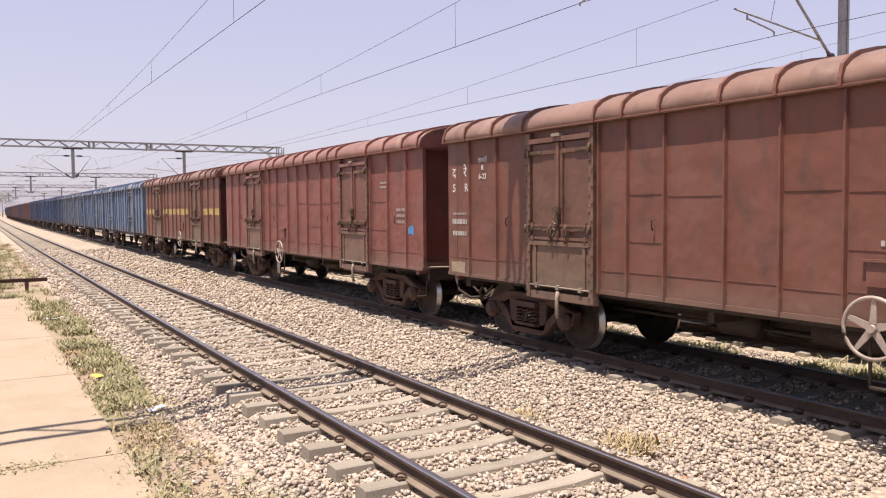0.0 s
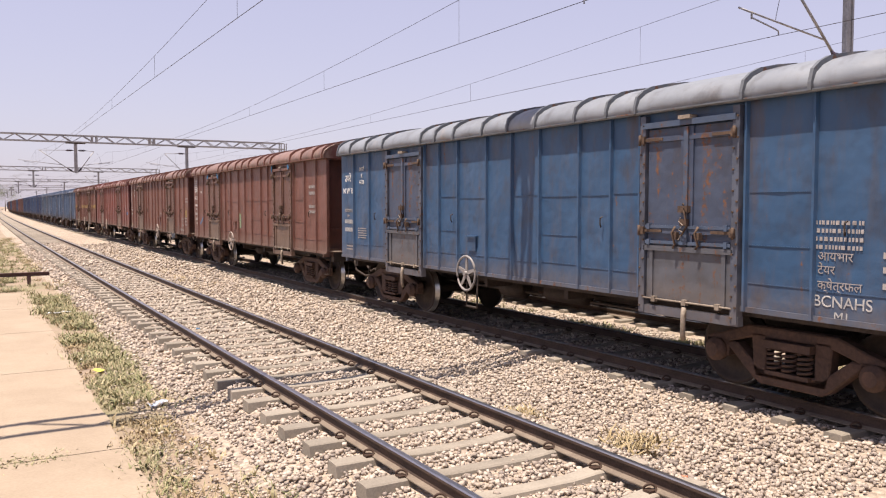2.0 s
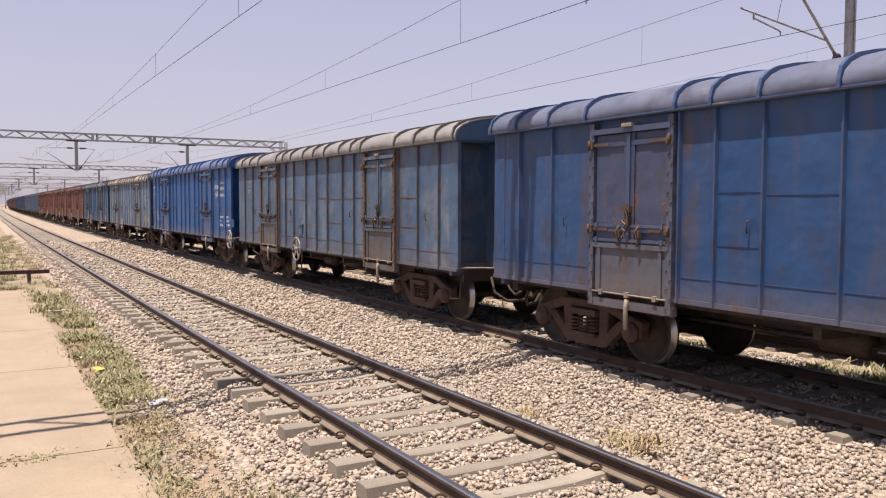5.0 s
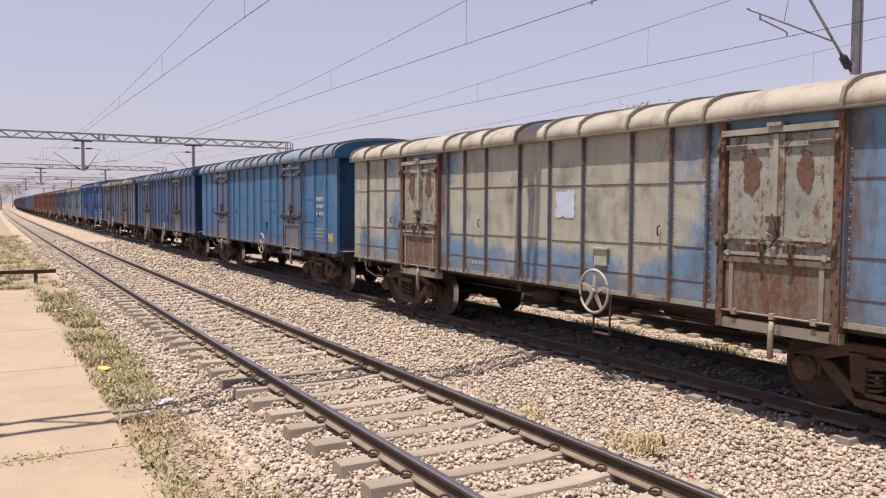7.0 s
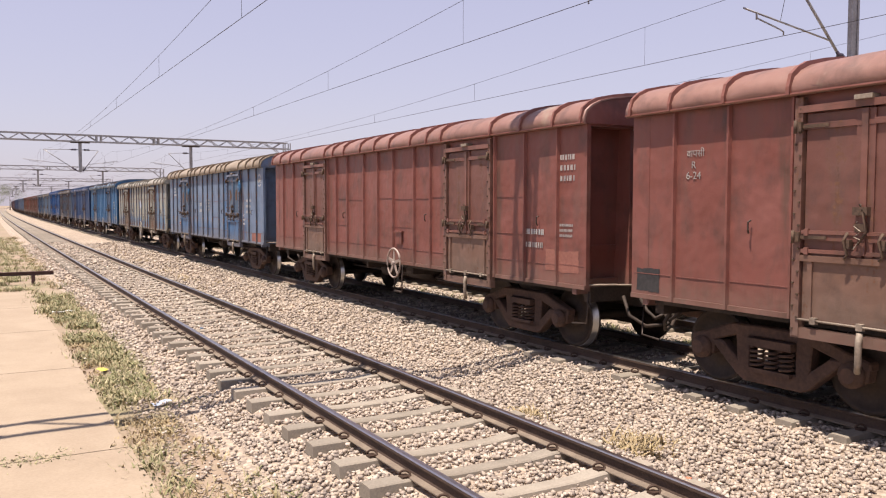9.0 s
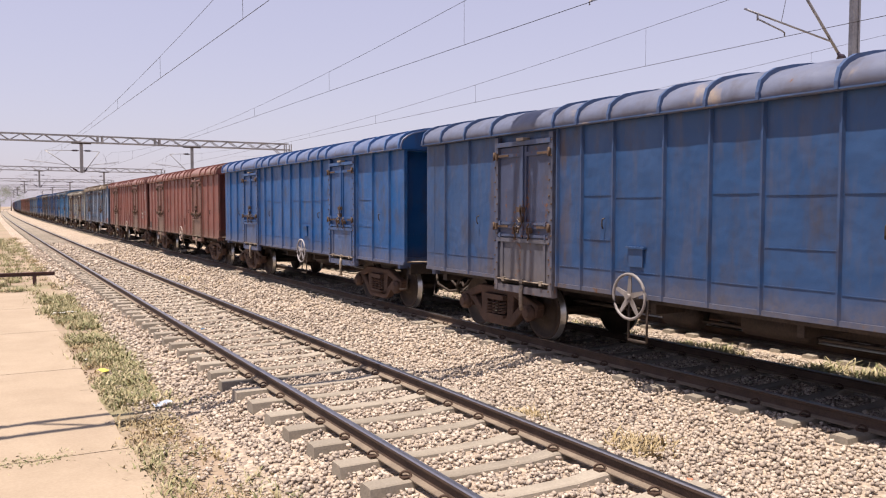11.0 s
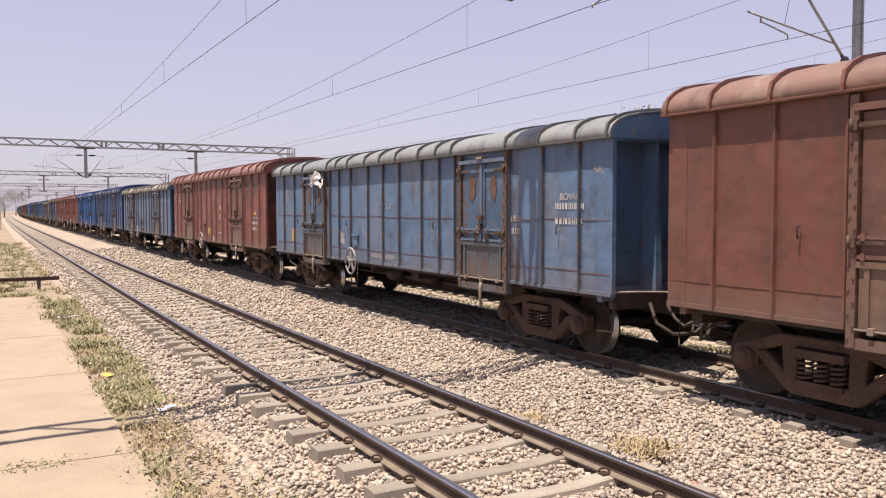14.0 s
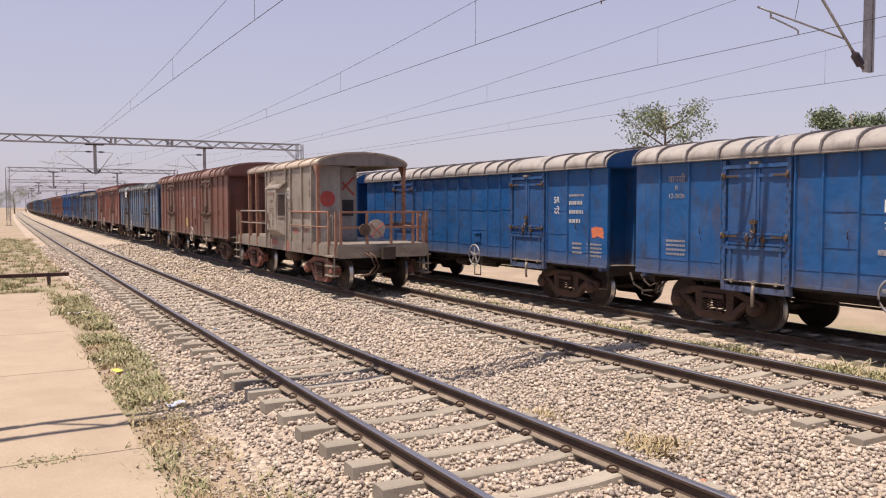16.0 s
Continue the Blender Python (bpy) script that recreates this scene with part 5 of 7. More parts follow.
def letter_wagons(ws, standing):
    w = ws[2]
    for c, y in (("द", 0.22), ("रे", 0.62)):
        words(w, c, y, 2.98, 0.26)
    for c, y in (("S", 0.22), ("R", 0.66)):
        words(w, c, y, 2.70, 0.22)
    words(w, "वापसी", 1.22, 3.22, 0.13), words(w, "R", 1.22, 3.08, 0.13), words(w, "6-23", 1.22, 2.92, 0.14)
    bars(w, 0.18, 2.30, 0.5, 0.07, 1), bars(w, 0.15, 2.18, 0.55, 0.19, 1, WHITE, gaps=6), bars(w, 0.17, 1.95, 0.5, 0.17, 1, WHITE, gaps=5)
    patch(w, 0.35, 1.26, 0.5, 0.2, BUFF, "faded buff painted panel", 0.01)
    bars(w, 8.75, 2.02, 0.5, 0.12, 1, gaps=4)
    w = ws[0]
    for a, b in zip((0.1, 0.85, 1.75, 4.5, 5.1, 5.85, 6.8, 7.6, 8.4, 9.4, 12.6, 13.45, 14.35), (0.78, 1.65, 2.55, 4.95, 5.68, 6.7, 7.5, 8.3, 9.3, 10.0, 13.35, 14.25, 15.0)):
        patch(w, (a + b) / 2, 2.32, b - a, 0.26, YELLOW, "faded yellow band", 0.008)
    w = ws[1]
    bars(w, 13.0, 3.0, 0.3, 0.2, 2, gaps=3), bars(w, 13.8, 2.4, 0.5, 0.4, 3, gaps=4)
    patch(w, 14.45, 1.9, 0.32, 0.2, BLUEP, "blue paint splash", 0.04)
    w = ws[3]
    bars(w, 0.2, 2.1, 0.5, 0.2, 1, WHITE, gaps=6), bars(w, 0.22, 1.88, 0.45, 0.2, 1, WHITE, gaps=5)
    bars(w, 13.7, 2.95, 0.5, 0.35, 2, gaps=4), bars(w, 13.7, 2.4, 0.5, 0.3, 2, gaps=5), patch(w, 6.9, 1.85, 0.2, 0.5, GREENP, "streak of old green paint", 0.012)
    for i in range(5):
        patch(w, 0.42, 3.42 - 0.085 * i, 0.62, 0.042, WORN, "white painted stripe", 0.006)
    words(w, "उमरे", 0.4, 2.92, 0.24), words(w, "N C R", 0.4, 2.64, 0.19), words(w, "BCNAHS", 0.42, 2.36, 0.12), words(w, "M-1", 0.42, 2.2, 0.12), words(w, "VT", 0.45, 1.6, 0.12), words(w, "9-23", 1.25, 2.9, 0.12)
    patch(w, 1.3, 1.78, 0.6, 0.08, BLUEP, "stroke of blue paint", 0.012).rotation_euler.rotate_axis("Z", 0.5)
    w = ws[2]
    ring(w, 14.6, 2.02, 0.17, YELLOW, "yellow painted ring"), bars(w, 14.5, 2.72, 0.5, 0.26, 2, gaps=4)
    for z, a, b in ((1.74, "आयभार", 0.5), (1.60, "टेयर", 0.45), (1.46, "क्षेत्रफल", 0.5)):
        words(w, a, 13.72, z, 0.13, FAINT, "LEFT"), bars(w, 14.32, z + 0.11, b, 0.13, 1, gaps=3)
    words(w, "बीसीएनएएम", 13.75, 1.24, 0.15, FAINT)
    w = ws[4]
    ring(w, 14.5, 1.99, 0.17, YELLOW, "yellow painted ring"), bars(w, 13.4, 2.22, 0.6, 0.36, 4, gaps=6), words(w, "BCNAHS", 13.75, 1.27, 0.18, WORN), words(w, "M1", 13.75, 1.12, 0.15, WORN)
    for z, a in ((1.78, "आयभार"), (1.63, "टेयर"), (1.46, "क्षेत्रफल")):
        words(w, a, 13.45, z, 0.14, FAINT, "LEFT"), bars(w, 14.2, z + 0.12, 0.5, 0.13, 1, gaps=4)
    words(w, "उपरे", 0.4, 2.98, 0.24), words(w, "N W R", 0.4, 2.68, 0.20)
    words(w, "वापसी", 1.22, 3.22, 0.13), words(w, "R", 1.22, 3.06, 0.13), words(w, "4-28", 1.22, 2.90, 0.15)
    words(w, "BCNAHS", 0.43, 2.22, 0.12, FAINT), words(w, "M1", 0.43, 2.08, 0.12, FAINT)
    bars(w, 0.2, 2.04, 0.55, 0.2, 1, WHITE, gaps=6), bars(w, 0.22, 1.84, 0.5, 0.2, 1, WHITE, gaps=5), bars(w, 1.0, 1.85, 0.5, 0.28, 5, gaps=5), bars(w, 0.3, 1.4, 0.4, 0.15, 2)
    w = ws[5]
    patch(w, 8.7, 1.81, 0.62, 0.26, YELLOW, "faded yellow panel", 0.01), patch(w, 13.59, 1.54, 0.5, 0.26, YELLOW, "faded yellow panel", 0.02), patch(w, 14.4, 1.54, 0.5, 0.3, YELLOW, "faded yellow panel", 0.02)
    bars(w, 8.5, 1.87, 0.44, 0.14, 2, GLASSDARK, gaps=4)
    bars(w, 13.5, 2.84, 0.6, 0.2, 1, gaps=5), bars(w, 13.52, 2.62, 0.56, 0.2, 1, gaps=5)
    for y, z, a, b in ((9.75, 2.72, 0.2, 0.24), (8.75, 2.52, 0.14, 0.16), (6.95, 2.1, 0.22, 0.3), (6.6, 1.95, 0.12, 0.1), (14.55, 2.72, 0.26, 0.16), (14.85, 3.0, 0.1, 0.4), (13.65, 2.1, 0.14, 0.16), (14.3, 2.05, 0.2, 0.12),
                       (14.15, 2.0, 0.1, 0.1), (10.05, 2.5, 0.1, 0.14), (5.3, 2.0, 0.16, 0.3), (5.55, 1.85, 0.2, 0.16), (4.9, 2.75, 0.1, 0.1), (12.75, 2.1, 0.12, 0.12), (0.9, 2.3, 0.16, 0.34), (1.0, 2.0, 0.3, 0.2), (5.0, 1.6, 0.3, 0.12)):
        patch(w, y, z, a, b, RUSTP, "flaked spot of brown rust", 0.035)
    w = ws[6]
    words(w, "वापसी", 0.45, 3.16, 0.2), words(w, "R", 0.45, 3.0, 0.14), words(w, "11-28", 0.45, 2.84, 0.14)
    bars(w, 0.95, 2.02, 0.55, 0.52, 7, gaps=5), bars(w, 0.1, 1.98, 0.5, 0.12, 2, gaps=6), bars(w, 0.3, 1.4, 0.3, 0.08, 1)
    bars(w, 10.4, 3.0, 0.35, 0.1, 1, gaps=2)
    words(w, "ECoR", 12.95, 2.95, 0.23), words(w, "पूतरे", 12.95, 2.68, 0.23), bars(w, 13.5, 3.2, 0.6, 0.1, 1, gaps=9), bars(w, 13.5, 3.03, 0.6, 0.22, 1, WHITE, gaps=6), bars(w, 13.5, 2.78, 0.6, 0.22, 1, WHITE, gaps=5), [words(w, c, yy, z, 0.115, align="LEFT") for c, yy, z in (("वहन क्षमता", 13.42, 1.86), ("टेयर", 13.42, 1.71), ("क्षेत्रफल", 13.42, 1.56), ("66.93 टन", 14.35, 1.86), ("24.35 टन", 14.35, 1.71), ("39.788 मी", 14.35, 1.56))]
    words(ws[7], "07-26", 1.3, 2.75, 0.17, FAINT), words(ws[7], "वापसी", 1.25, 3.08, 0.13, FAINT), words(ws[7], "R", 1.28, 2.93, 0.11, FAINT), patch(ws[7], 2.25, 1.55, 0.16, 0.2, RUSTP, "square of brown rust", 0.02)
    w = ws[9]
    bars(w, 13.5, 2.6, 0.55, 0.6, 3, WHITE, gaps=4), bars(w, 13.4, 1.75, 0.7, 0.4, 4, gaps=5), patch(w, 14.55, 1.5, 0.36, 0.24, YELLOW, "faded yellow panel", 0.02)
    w = ws[10]
    patch(w, 8.4, 2.42, 0.46, 0.42, PALEBAG, "torn whitish paper notice", 0.03)
    bars(w, 5.6, 1.36, 0.5, 0.14, 1, gaps=3), bars(w, 3.1, 1.05, 0.9, 0.12, 1, gaps=4)
    w = ws[11]
    bars(w, 7.25, 2.62, 0.55, 0.5, 4, WHITE, gaps=3), words(w, "02-26", 1.2, 3.12, 0.13), words(w, "वापसी", 1.2, 2.97, 0.13), words(w, "RETURN", 1.2, 2.82, 0.12)
    words(w, "दमरे", 6.3, 2.35, 0.2), words(w, "SCR", 6.3, 2.1, 0.18), bars(w, 1.2, 1.82, 0.5, 0.32, 6, gaps=6), bars(w, 0.6, 1.8, 0.24, 0.16, 3, gaps=4)
    patch(w, 2.4, 1.56, 0.75, 0.11, SMEAR, "smear of red paint", 0.03), words(w, "BMBS", 2.4, 1.53, 0.13), words(w, "KB", 2.42, 1.39, 0.12), words(w, "NP", 14.6, 3.14, 0.2), words(w, "BCNAHSM1", 13.3, 2.5, 0.12), words(w, "C.C.", 12.75, 2.0, 0.1), words(w, "TARE", 12.75, 1.85, 0.1), words(w, "AREA", 12.75, 1.7, 0.1)
    bars(w, 13.0, 2.4, 0.6, 0.18, 1, WHITE, gaps=6), bars(w, 13.0, 2.2, 0.6, 0.18, 1, WHITE, gaps=5), patch(w, 14.2, 1.3, 1.0, 0.3, SMEAR, "faded red painted panel", 0.02)
    bm = bmesh.new()
    for i in range(28):
        a, b = 2 * math.pi * i / 28, 2 * math.pi * (i + 1) / 28
        bm.faces.new([bm.verts.new((r * math.cos(t), r * math.sin(t), 0)) for r, t in ((0.2, a), (0.2, b), (0.175, b), (0.175, a))])
    me = bpy.data.meshes.new("painted_ring")
    bm.to_mesh(me)
    bm.free()
    place_flat(me, "painted_ring", w, 14.6, 3.21, WHITE, "white painted ring")
    for yy in (3.15, 3.9, 11.2, 11.95):
        patch(w, yy, 2.75, 0.22, 0.42, RUSTP, "oval of brown rust", 0.045).location.x -= 0.052
    w = ws[12]
    bars(w, 13.4, 2.0, 0.55, 0.18, 1, WHITE, gaps=5), bars(w, 13.42, 1.78, 0.5, 0.18, 1, gaps=4), bars(w, 14.35, 3.2, 0.4, 0.5, 3, gaps=3), bars(w, 14.35, 2.1, 0.35, 0.25, 3), patch(w, 14.4, 1.5, 0.85, 0.36, SMEAR, "newer red painted panel", 0.02)
    w = ws[13]
    words(w, "वापसी", 1.15, 3.03, 0.13, FAINT), words(w, "R", 1.12, 2.88, 0.13, FAINT), words(w, "6-24", 1.12, 2.74, 0.14, FAINT), patch(w, 0.32, 1.36, 0.44, 0.32, BLACKP, "black painted panel", 0.01)
    w = ws[16]
    words(w, "वापसी", 1.12, 3.06, 0.15, WORN), words(w, "R", 1.1, 2.92, 0.14, WORN), words(w, "12-2024", 1.1, 2.76, 0.16, WORN)
    words(w, "पू", 6.6, 2.42, 0.34, CREAMP), words(w, "E", 6.6, 2.08, 0.3, CREAMP), words(w, "वे", 8.54, 2.42, 0.34, CREAMP), words(w, "R", 8.54, 2.06, 0.32, CREAMP)
    patch(w, 7.54, 1.63, 0.55, 0.2, BLACKP, "smear of black paint", 0.05), patch(w, 7.5, 1.26, 0.42, 0.14, BLACKP, "smear of black paint", 0.02)
    bars(w, 13.0, 2.25, 0.75, 0.28, 1, gaps=4), bars(w, 13.0, 1.9, 0.75, 0.28, 1, gaps=5), bars(w, 11.0 + 1.6, 1.7, 0.6, 0.3, 2)
    w = ws[17]
    words(w, "R", 1.3, 2.92, 0.13), words(w, "12-24", 1.3, 2.77, 0.14), words(w, "द", 6.25, 2.36, 0.36, WORN), words(w, "S", 6.25, 2.04, 0.3, WORN)
    bars(w, 0.1, 2.0, 0.2, 0.1, 1, gaps=2), bars(w, 0.2, 1.62, 0.4, 0.2, 2)
    w = ws[19]
    for yc, strokes in ((6.2, (((-0.22, -0.2), (0.2, 0.25)), ((0.05, 0.24), (0.24, 0.22)), ((-0.2, 0.2), (-0.08, 0.24)), ((0.2, -0.16), (0.26, -0.05)))), (8.75, (((-0.24, -0.24), (-0.24, 0.26)), ((-0.22, 0.24), (0.0, 0.22)), ((-0.1, -0.1), (0.24, 0.25)), ((-0.05, 0.0), (0.22, -0.25)), ((-0.24, -0.24), (-0.08, -0.22))))):
        for (a, za), (b, zb) in strokes:
            bm = bmesh.new()
            bar(bm, (a, za, 0), (b, zb, 0), 0.05, 0.003)
            me = bpy.data.meshes.new("marking")
            bm.to_mesh(me)
            bm.free()
            place_flat(me, "marking", w, yc, 2.58, WORN, "scrawled whitish paint stroke")
    patch(w, 7.0, 1.64, 0.52, 0.42, YELLOW, "faded yellow square", 0.01)
    w = ws[15]
    ring(w, 14.38, 1.98, 0.17, YELLOW, "yellow painted ring"), patch(w, 14.45, 2.82, 0.3, 0.24, BUFF, "faded buff paint blot", 0.03), bars(w, 13.3, 1.72, 0.62, 0.42, 3, gaps=5), bars(w, 13.4, 2.12, 0.45, 0.2, 3, gaps=5), words(w, "BCNAM", 13.0, 1.2, 0.14, FAINT)
    w = ws[17]
    words(w, "म", 8.95, 2.36, 0.34), words(w, "C", 8.95, 2.04, 0.3), words(w, "BCNA M1", 13.75, 2.08, 0.12, WORN), bars(w, 13.42, 2.0, 0.6, 0.2, 1, WHITE, gaps=6), bars(w, 13.42, 1.8, 0.52, 0.2, 1, WHITE, gaps=5), patch(w, 7.85, 1.24, 0.2, 0.16, WORN, "white painted square", 0.01), patch(w, 8.85, 1.5, 0.5, 0.06, WORN, "scraped white paint", 0.03)
    patch(w, 13.75, 2.28, 0.3, 0.14, YELLOW, "faded yellow panel", 0.02), patch(w, 7.15, 1.53, 0.55, 0.26, YELLOW, "faded yellow panel", 0.02)
    w = ws[18]
    patch(w, 1.68, 1.64, 0.42, 0.36, YELLOW, "faded yellow panel", 0.02), words(w, "R", 1.05, 2.88, 0.13, WORN), words(w, "25", 1.1, 2.68, 0.2, WORN), patch(w, 5.5, 1.66, 0.26, 0.3, FAINT, "whitish paint blot", 0.03)
    words(w, "BCNA1", 14.9, 2.55, 0.15, WORN), bars(w, 14.55, 2.5, 0.75, 0.2, 1, WHITE, gaps=6), bars(w, 14.55, 2.26, 0.7, 0.2, 1, WHITE, gaps=5), words(w, "NR", 15.6, 2.94, 0.16, FAINT)
    words(w, "RE", 1.05, 1.9, 0.11, SMEAR), words(w, "S R", 8.3, 2.4, 0.2, FAINT), bars(w, 7.3, 1.35, 0.6, 0.2, 1, gaps=6), bars(w, 8.1, 1.35, 0.5, 0.2, 1, gaps=5), bars(w, 13.0, 2.3, 0.6, 0.45, 2, gaps=5)
    a, b, c = standing
    words(a, "वापसी", 1.3, 3.20, 0.22, FAINT), words(a, "R", 1.3, 3.02, 0.16, FAINT), words(a, "12-2026", 1.3, 2.84, 0.15, FAINT), bars(a, 1.0, 1.9, 0.6, 0.4, 4)
    words(a, "N", 6.3, 2.55, 0.32), words(a, "उ", 6.3, 2.18, 0.32), bars(a, 6.1, 1.9, 0.5, 0.2, 1)
    words(b, "SR", 12.9, 2.75, 0.24), words(b, "दरे", 12.9, 2.45, 0.24), bars(b, 13.45, 2.98, 0.65, 0.12, 1, gaps=8)
    bars(b, 13.45, 2.80, 0.6, 0.2, 1, WHITE, gaps=4), bars(b, 13.45, 2.56, 0.6, 0.2, 1, WHITE, gaps=4), bars(b, 13.45, 2.32, 0.5, 0.2, 1, WHITE, gaps=3)
    patch(b, 14.62, 1.98, 0.46, 0.26, ORANGE, "orange painted panel", 0.03), bars(b, 13.6, 1.7, 0.4, 0.35, 3), bars(b, 14.2, 1.7, 0.6, 0.4, 4)


BUFF = mat_rough("faded_buff_paint", (0.20, 0.15, 0.10), (0.34, 0.27, 0.19), 22, 5, 0.8)
BLUEP = mat_rough("splashed_blue_paint", (0.05, 0.15, 0.32), (0.09, 0.24, 0.45), 18, 4, 0.7)
GREENP = mat_rough("old_green_paint", (0.13, 0.17, 0.10), (0.22, 0.27, 0.17), 18, 4, 0.8)
ORANGE = mat_rough("orange_paint", (0.48, 0.11, 0.05), (0.62, 0.19, 0.09), 18, 4, 0.7)
CREAMP = mat_rough("faded_cream_lettering_paint", (0.24, 0.21, 0.15), (0.46, 0.41, 0.30), 16, 5, 0.8)
BLACKP = mat_rough("worn_black_paint", (0.012, 0.012, 0.014), (0.05, 0.045, 0.045), 18, 4, 0.8)
SMEAR = mat_rough("faded_red_panel_paint", (0.20, 0.075, 0.055), (0.30, 0.125, 0.095), 18, 4, 0.75)
RUSTP = mat_rough("brown_rust_blotch", (0.065, 0.034, 0.025), (0.15, 0.08, 0.055), 18, 4, 0.9)
WHITECLOTH = mat_rough("dirty_white_cloth", (0.45, 0.43, 0.42), (0.72, 0.70, 0.68), 14, 4, 0.9)
DARKCLOTH = mat_rough("dark_grey_tarpaulin", (0.02, 0.022, 0.03), (0.075, 0.08, 0.10), 14, 4, 0.6)
RAG = mat_rough("blue_plastic_rag", (0.02, 0.09, 0.20), (0.05, 0.19, 0.36), 30, 8, 0.5)


def cloth(w, at, length, width, along, mat, label, seed):
    """A crumpled strip of cloth, tied at one end and blown out from it."""
    bm = bmesh.new()
    d = Vector(along).normalized()
    up = Vector((1, 0, 0)).cross(d)
    rows = []
    for i in range(13):
        u = i / 12
        row = []
        for j in range(6):
            q = (j / 5 - 0.5) * width * (0.25 + 0.9 * math.sin(0.4 + 2.3 * u))
            n1, n2 = noise.noise((u * 5, j * 0.6, seed)), noise.noise((u * 7 + 3, j * 0.9, seed + 7))
            row.append(bm.verts.new(d * length * u + up * (q + 0.06 * n2 + 0.05 * math.sin(7 * u + seed)) + Vector((0.07 * n1, 0, 0))))
        rows.append(row)
    for a, b in zip(rows, rows[1:]):
        for j in range(5):
            bm.faces.new((a[j], a[j + 1], b[j + 1], b[j]))
    bmesh.ops.recalc_face_normals(bm, faces=bm.faces)
    bmesh.ops.solidify(bm, geom=bm.faces[:], thickness=0.006)
    part("rag", bm, mat, w, label).location = at


def build_train():
    kinds = {0: covered_wagon(1.0, False, 0.962), 1: covered_wagon(15.92 / LEN, True, 0.89), 2: covered_wagon(1.0, False, 1.0)}
    spare = {k: copy_thing(v, Matrix()) for k, v in kinds.items()}
    made = []
    used = set()
    for y, col, paint, kind, dy, text in CONSIST:
        w = kinds[kind] if kind not in used else copy_thing(spare[kind], Matrix())
        used.add(kind)
        made.append((w, col, paint, dy, text, y))
    standing = []
    for i, y in enumerate((-1.3, 14.75, 30.8, 46.9, 63.0)):
        w = copy_thing(spare[0], pose(THIRD_X, y, THIRD_Z))
        dress(w, STANDBLUE, "blue covered goods wagon standing on the far track", PAINT_DUSTY)
        for o in w.children_recursive:
            if o.name.split(".")[0] in ("roof", "drip_edge"):
                o.color = (0.31, 0.28, 0.255, 0.35)
            elif o.name.split(".")[0] == "roof_rib":
                o.color = (0.12, 0.105, 0.11, 0.5)
        tagged(w, group="wagons of the standing train")
        shift_wheel(w, 2.1 if i == 1 else -0.15)
        standing.append(w)
    for v in list(spare.values()):
        for o in [v, *v.children_recursive]:
            bpy.data.objects.remove(o)
    for w, col, paint, dy, text, y in made:
        dress(w, col, text + " covered goods wagon running on the track", paint)
        shift_wheel(w, dy)
        MOVING.append((w, y))
    # the steel blue wagon has one lap at mid height in place of two
    for o in MOVING[18][0].children_recursive:
        if o.name.split(".")[0] == "seam":
            z = o.data.vertices[0].co.z
            if z > 2.4:
                o.location.z -= 0.49
            elif z > 1.6:
                bpy.data.objects.remove(o)
    # roofs bleached to cream, and rust bands beside the doors
    for i, c in ((5, (0.32, 0.29, 0.25)), (10, (0.33, 0.30, 0.25)), (11, (0.29, 0.23, 0.165)), (16, (0.28, 0.255, 0.215)), (18, (0.20, 0.21, 0.21)), (9, (0.15, 0.20, 0.26)), (4, (0.19, 0.205, 0.23)), (7, (0.23, 0.22, 0.215))):
        for o in MOVING[i][0].children_recursive:
            nm = o.name.split(".")[0]
            if nm in ("roof", "roof_rib", "drip_edge"):
                o.color = c + (0.4,) if nm == "roof" else tuple(0.55 * q for q in c) + (0.7,)
    for i, k in ((11, 1.0), (16, 1.06), (18, 1.06), (10, 1.06)):
        for d in doors_of(k):
            if i != 11:
                for q in (-0.36, 0.38):
                    patch(MOVING[i][0], d * k + q, 2.8, 0.22, 0.46, RUSTP, "oval of brown rust", 0.045).location.x -= 0.052
    for o in MOVING[11][0].children_recursive:
        if o.name.split(".")[0] in ("door_post", "threshold"):
            o.color = (0.08, 0.10, 0.15, 0.7)
        elif o.name.split(".")[0] in ("flap", "flap_brace"):
            o.color = (0.04, 0.12, 0.25, 0.55)
    letter_wagons([m[0] for m in MOVING], (standing[1], standing[2], standing[3]))
    cloth(MOVING[18][0], (-HW - 0.16, -3.55, 3.24), 0.8, 0.2, (0, -1, 0.12), WHITECLOTH, "white rag blown back from the door", 1)
    cloth(MOVING[18][0], (-HW - 0.16, -3.55, 3.14), 0.9, 0.15, (0, -1, -0.05), WHITECLOTH, "white rag blown back from the door", 2)
    cloth(MOVING[11][0], (-HW - 0.12, -12.42, 3.12), 0.34, 0.3, (0, -0.9, -0.35), RAG, "crumpled blue cloth caught on the door post", 3)
    cloth(MOVING[11][0], (-HW - 0.12, -4.4, 3.0), 0.3, 0.14, (0, -1, 0.0), RAG, "crumpled blue cloth caught on the door post", 4)
    cloth(MOVING[2][0], (-HW - 0.1, -11.9, 1.02), 0.75, 0.24, (0, -1, -0.1), DARKCLOTH, "dark tarpaulin scrap hanging below the door", 5)
    # rags tied to the door corners
    for y in (2.75, 4.3, 10.8, 12.3):
        bm = bmesh.new()
        bmesh.ops.create_icosphere(bm, subdivisions=2, radius=0.05)
        for v in bm.verts:
            v.co += Vector((noise.noise(v.co * 14 + Vector((y, 0, 0))), noise.noise(v.co * 14 + Vector((0, y, 3))), noise.noise(v.co * 14 + Vector((5, 0, y))))) * 0.10
            v.co.x *= 0.4
            v.co.z *= 1.3
        o = part("tied_rag", bm, RAG, MOVING[3][0], "crumpled blue plastic rag tied to the door")
        o.location = (-HW - 0.12, -y, 3.5)
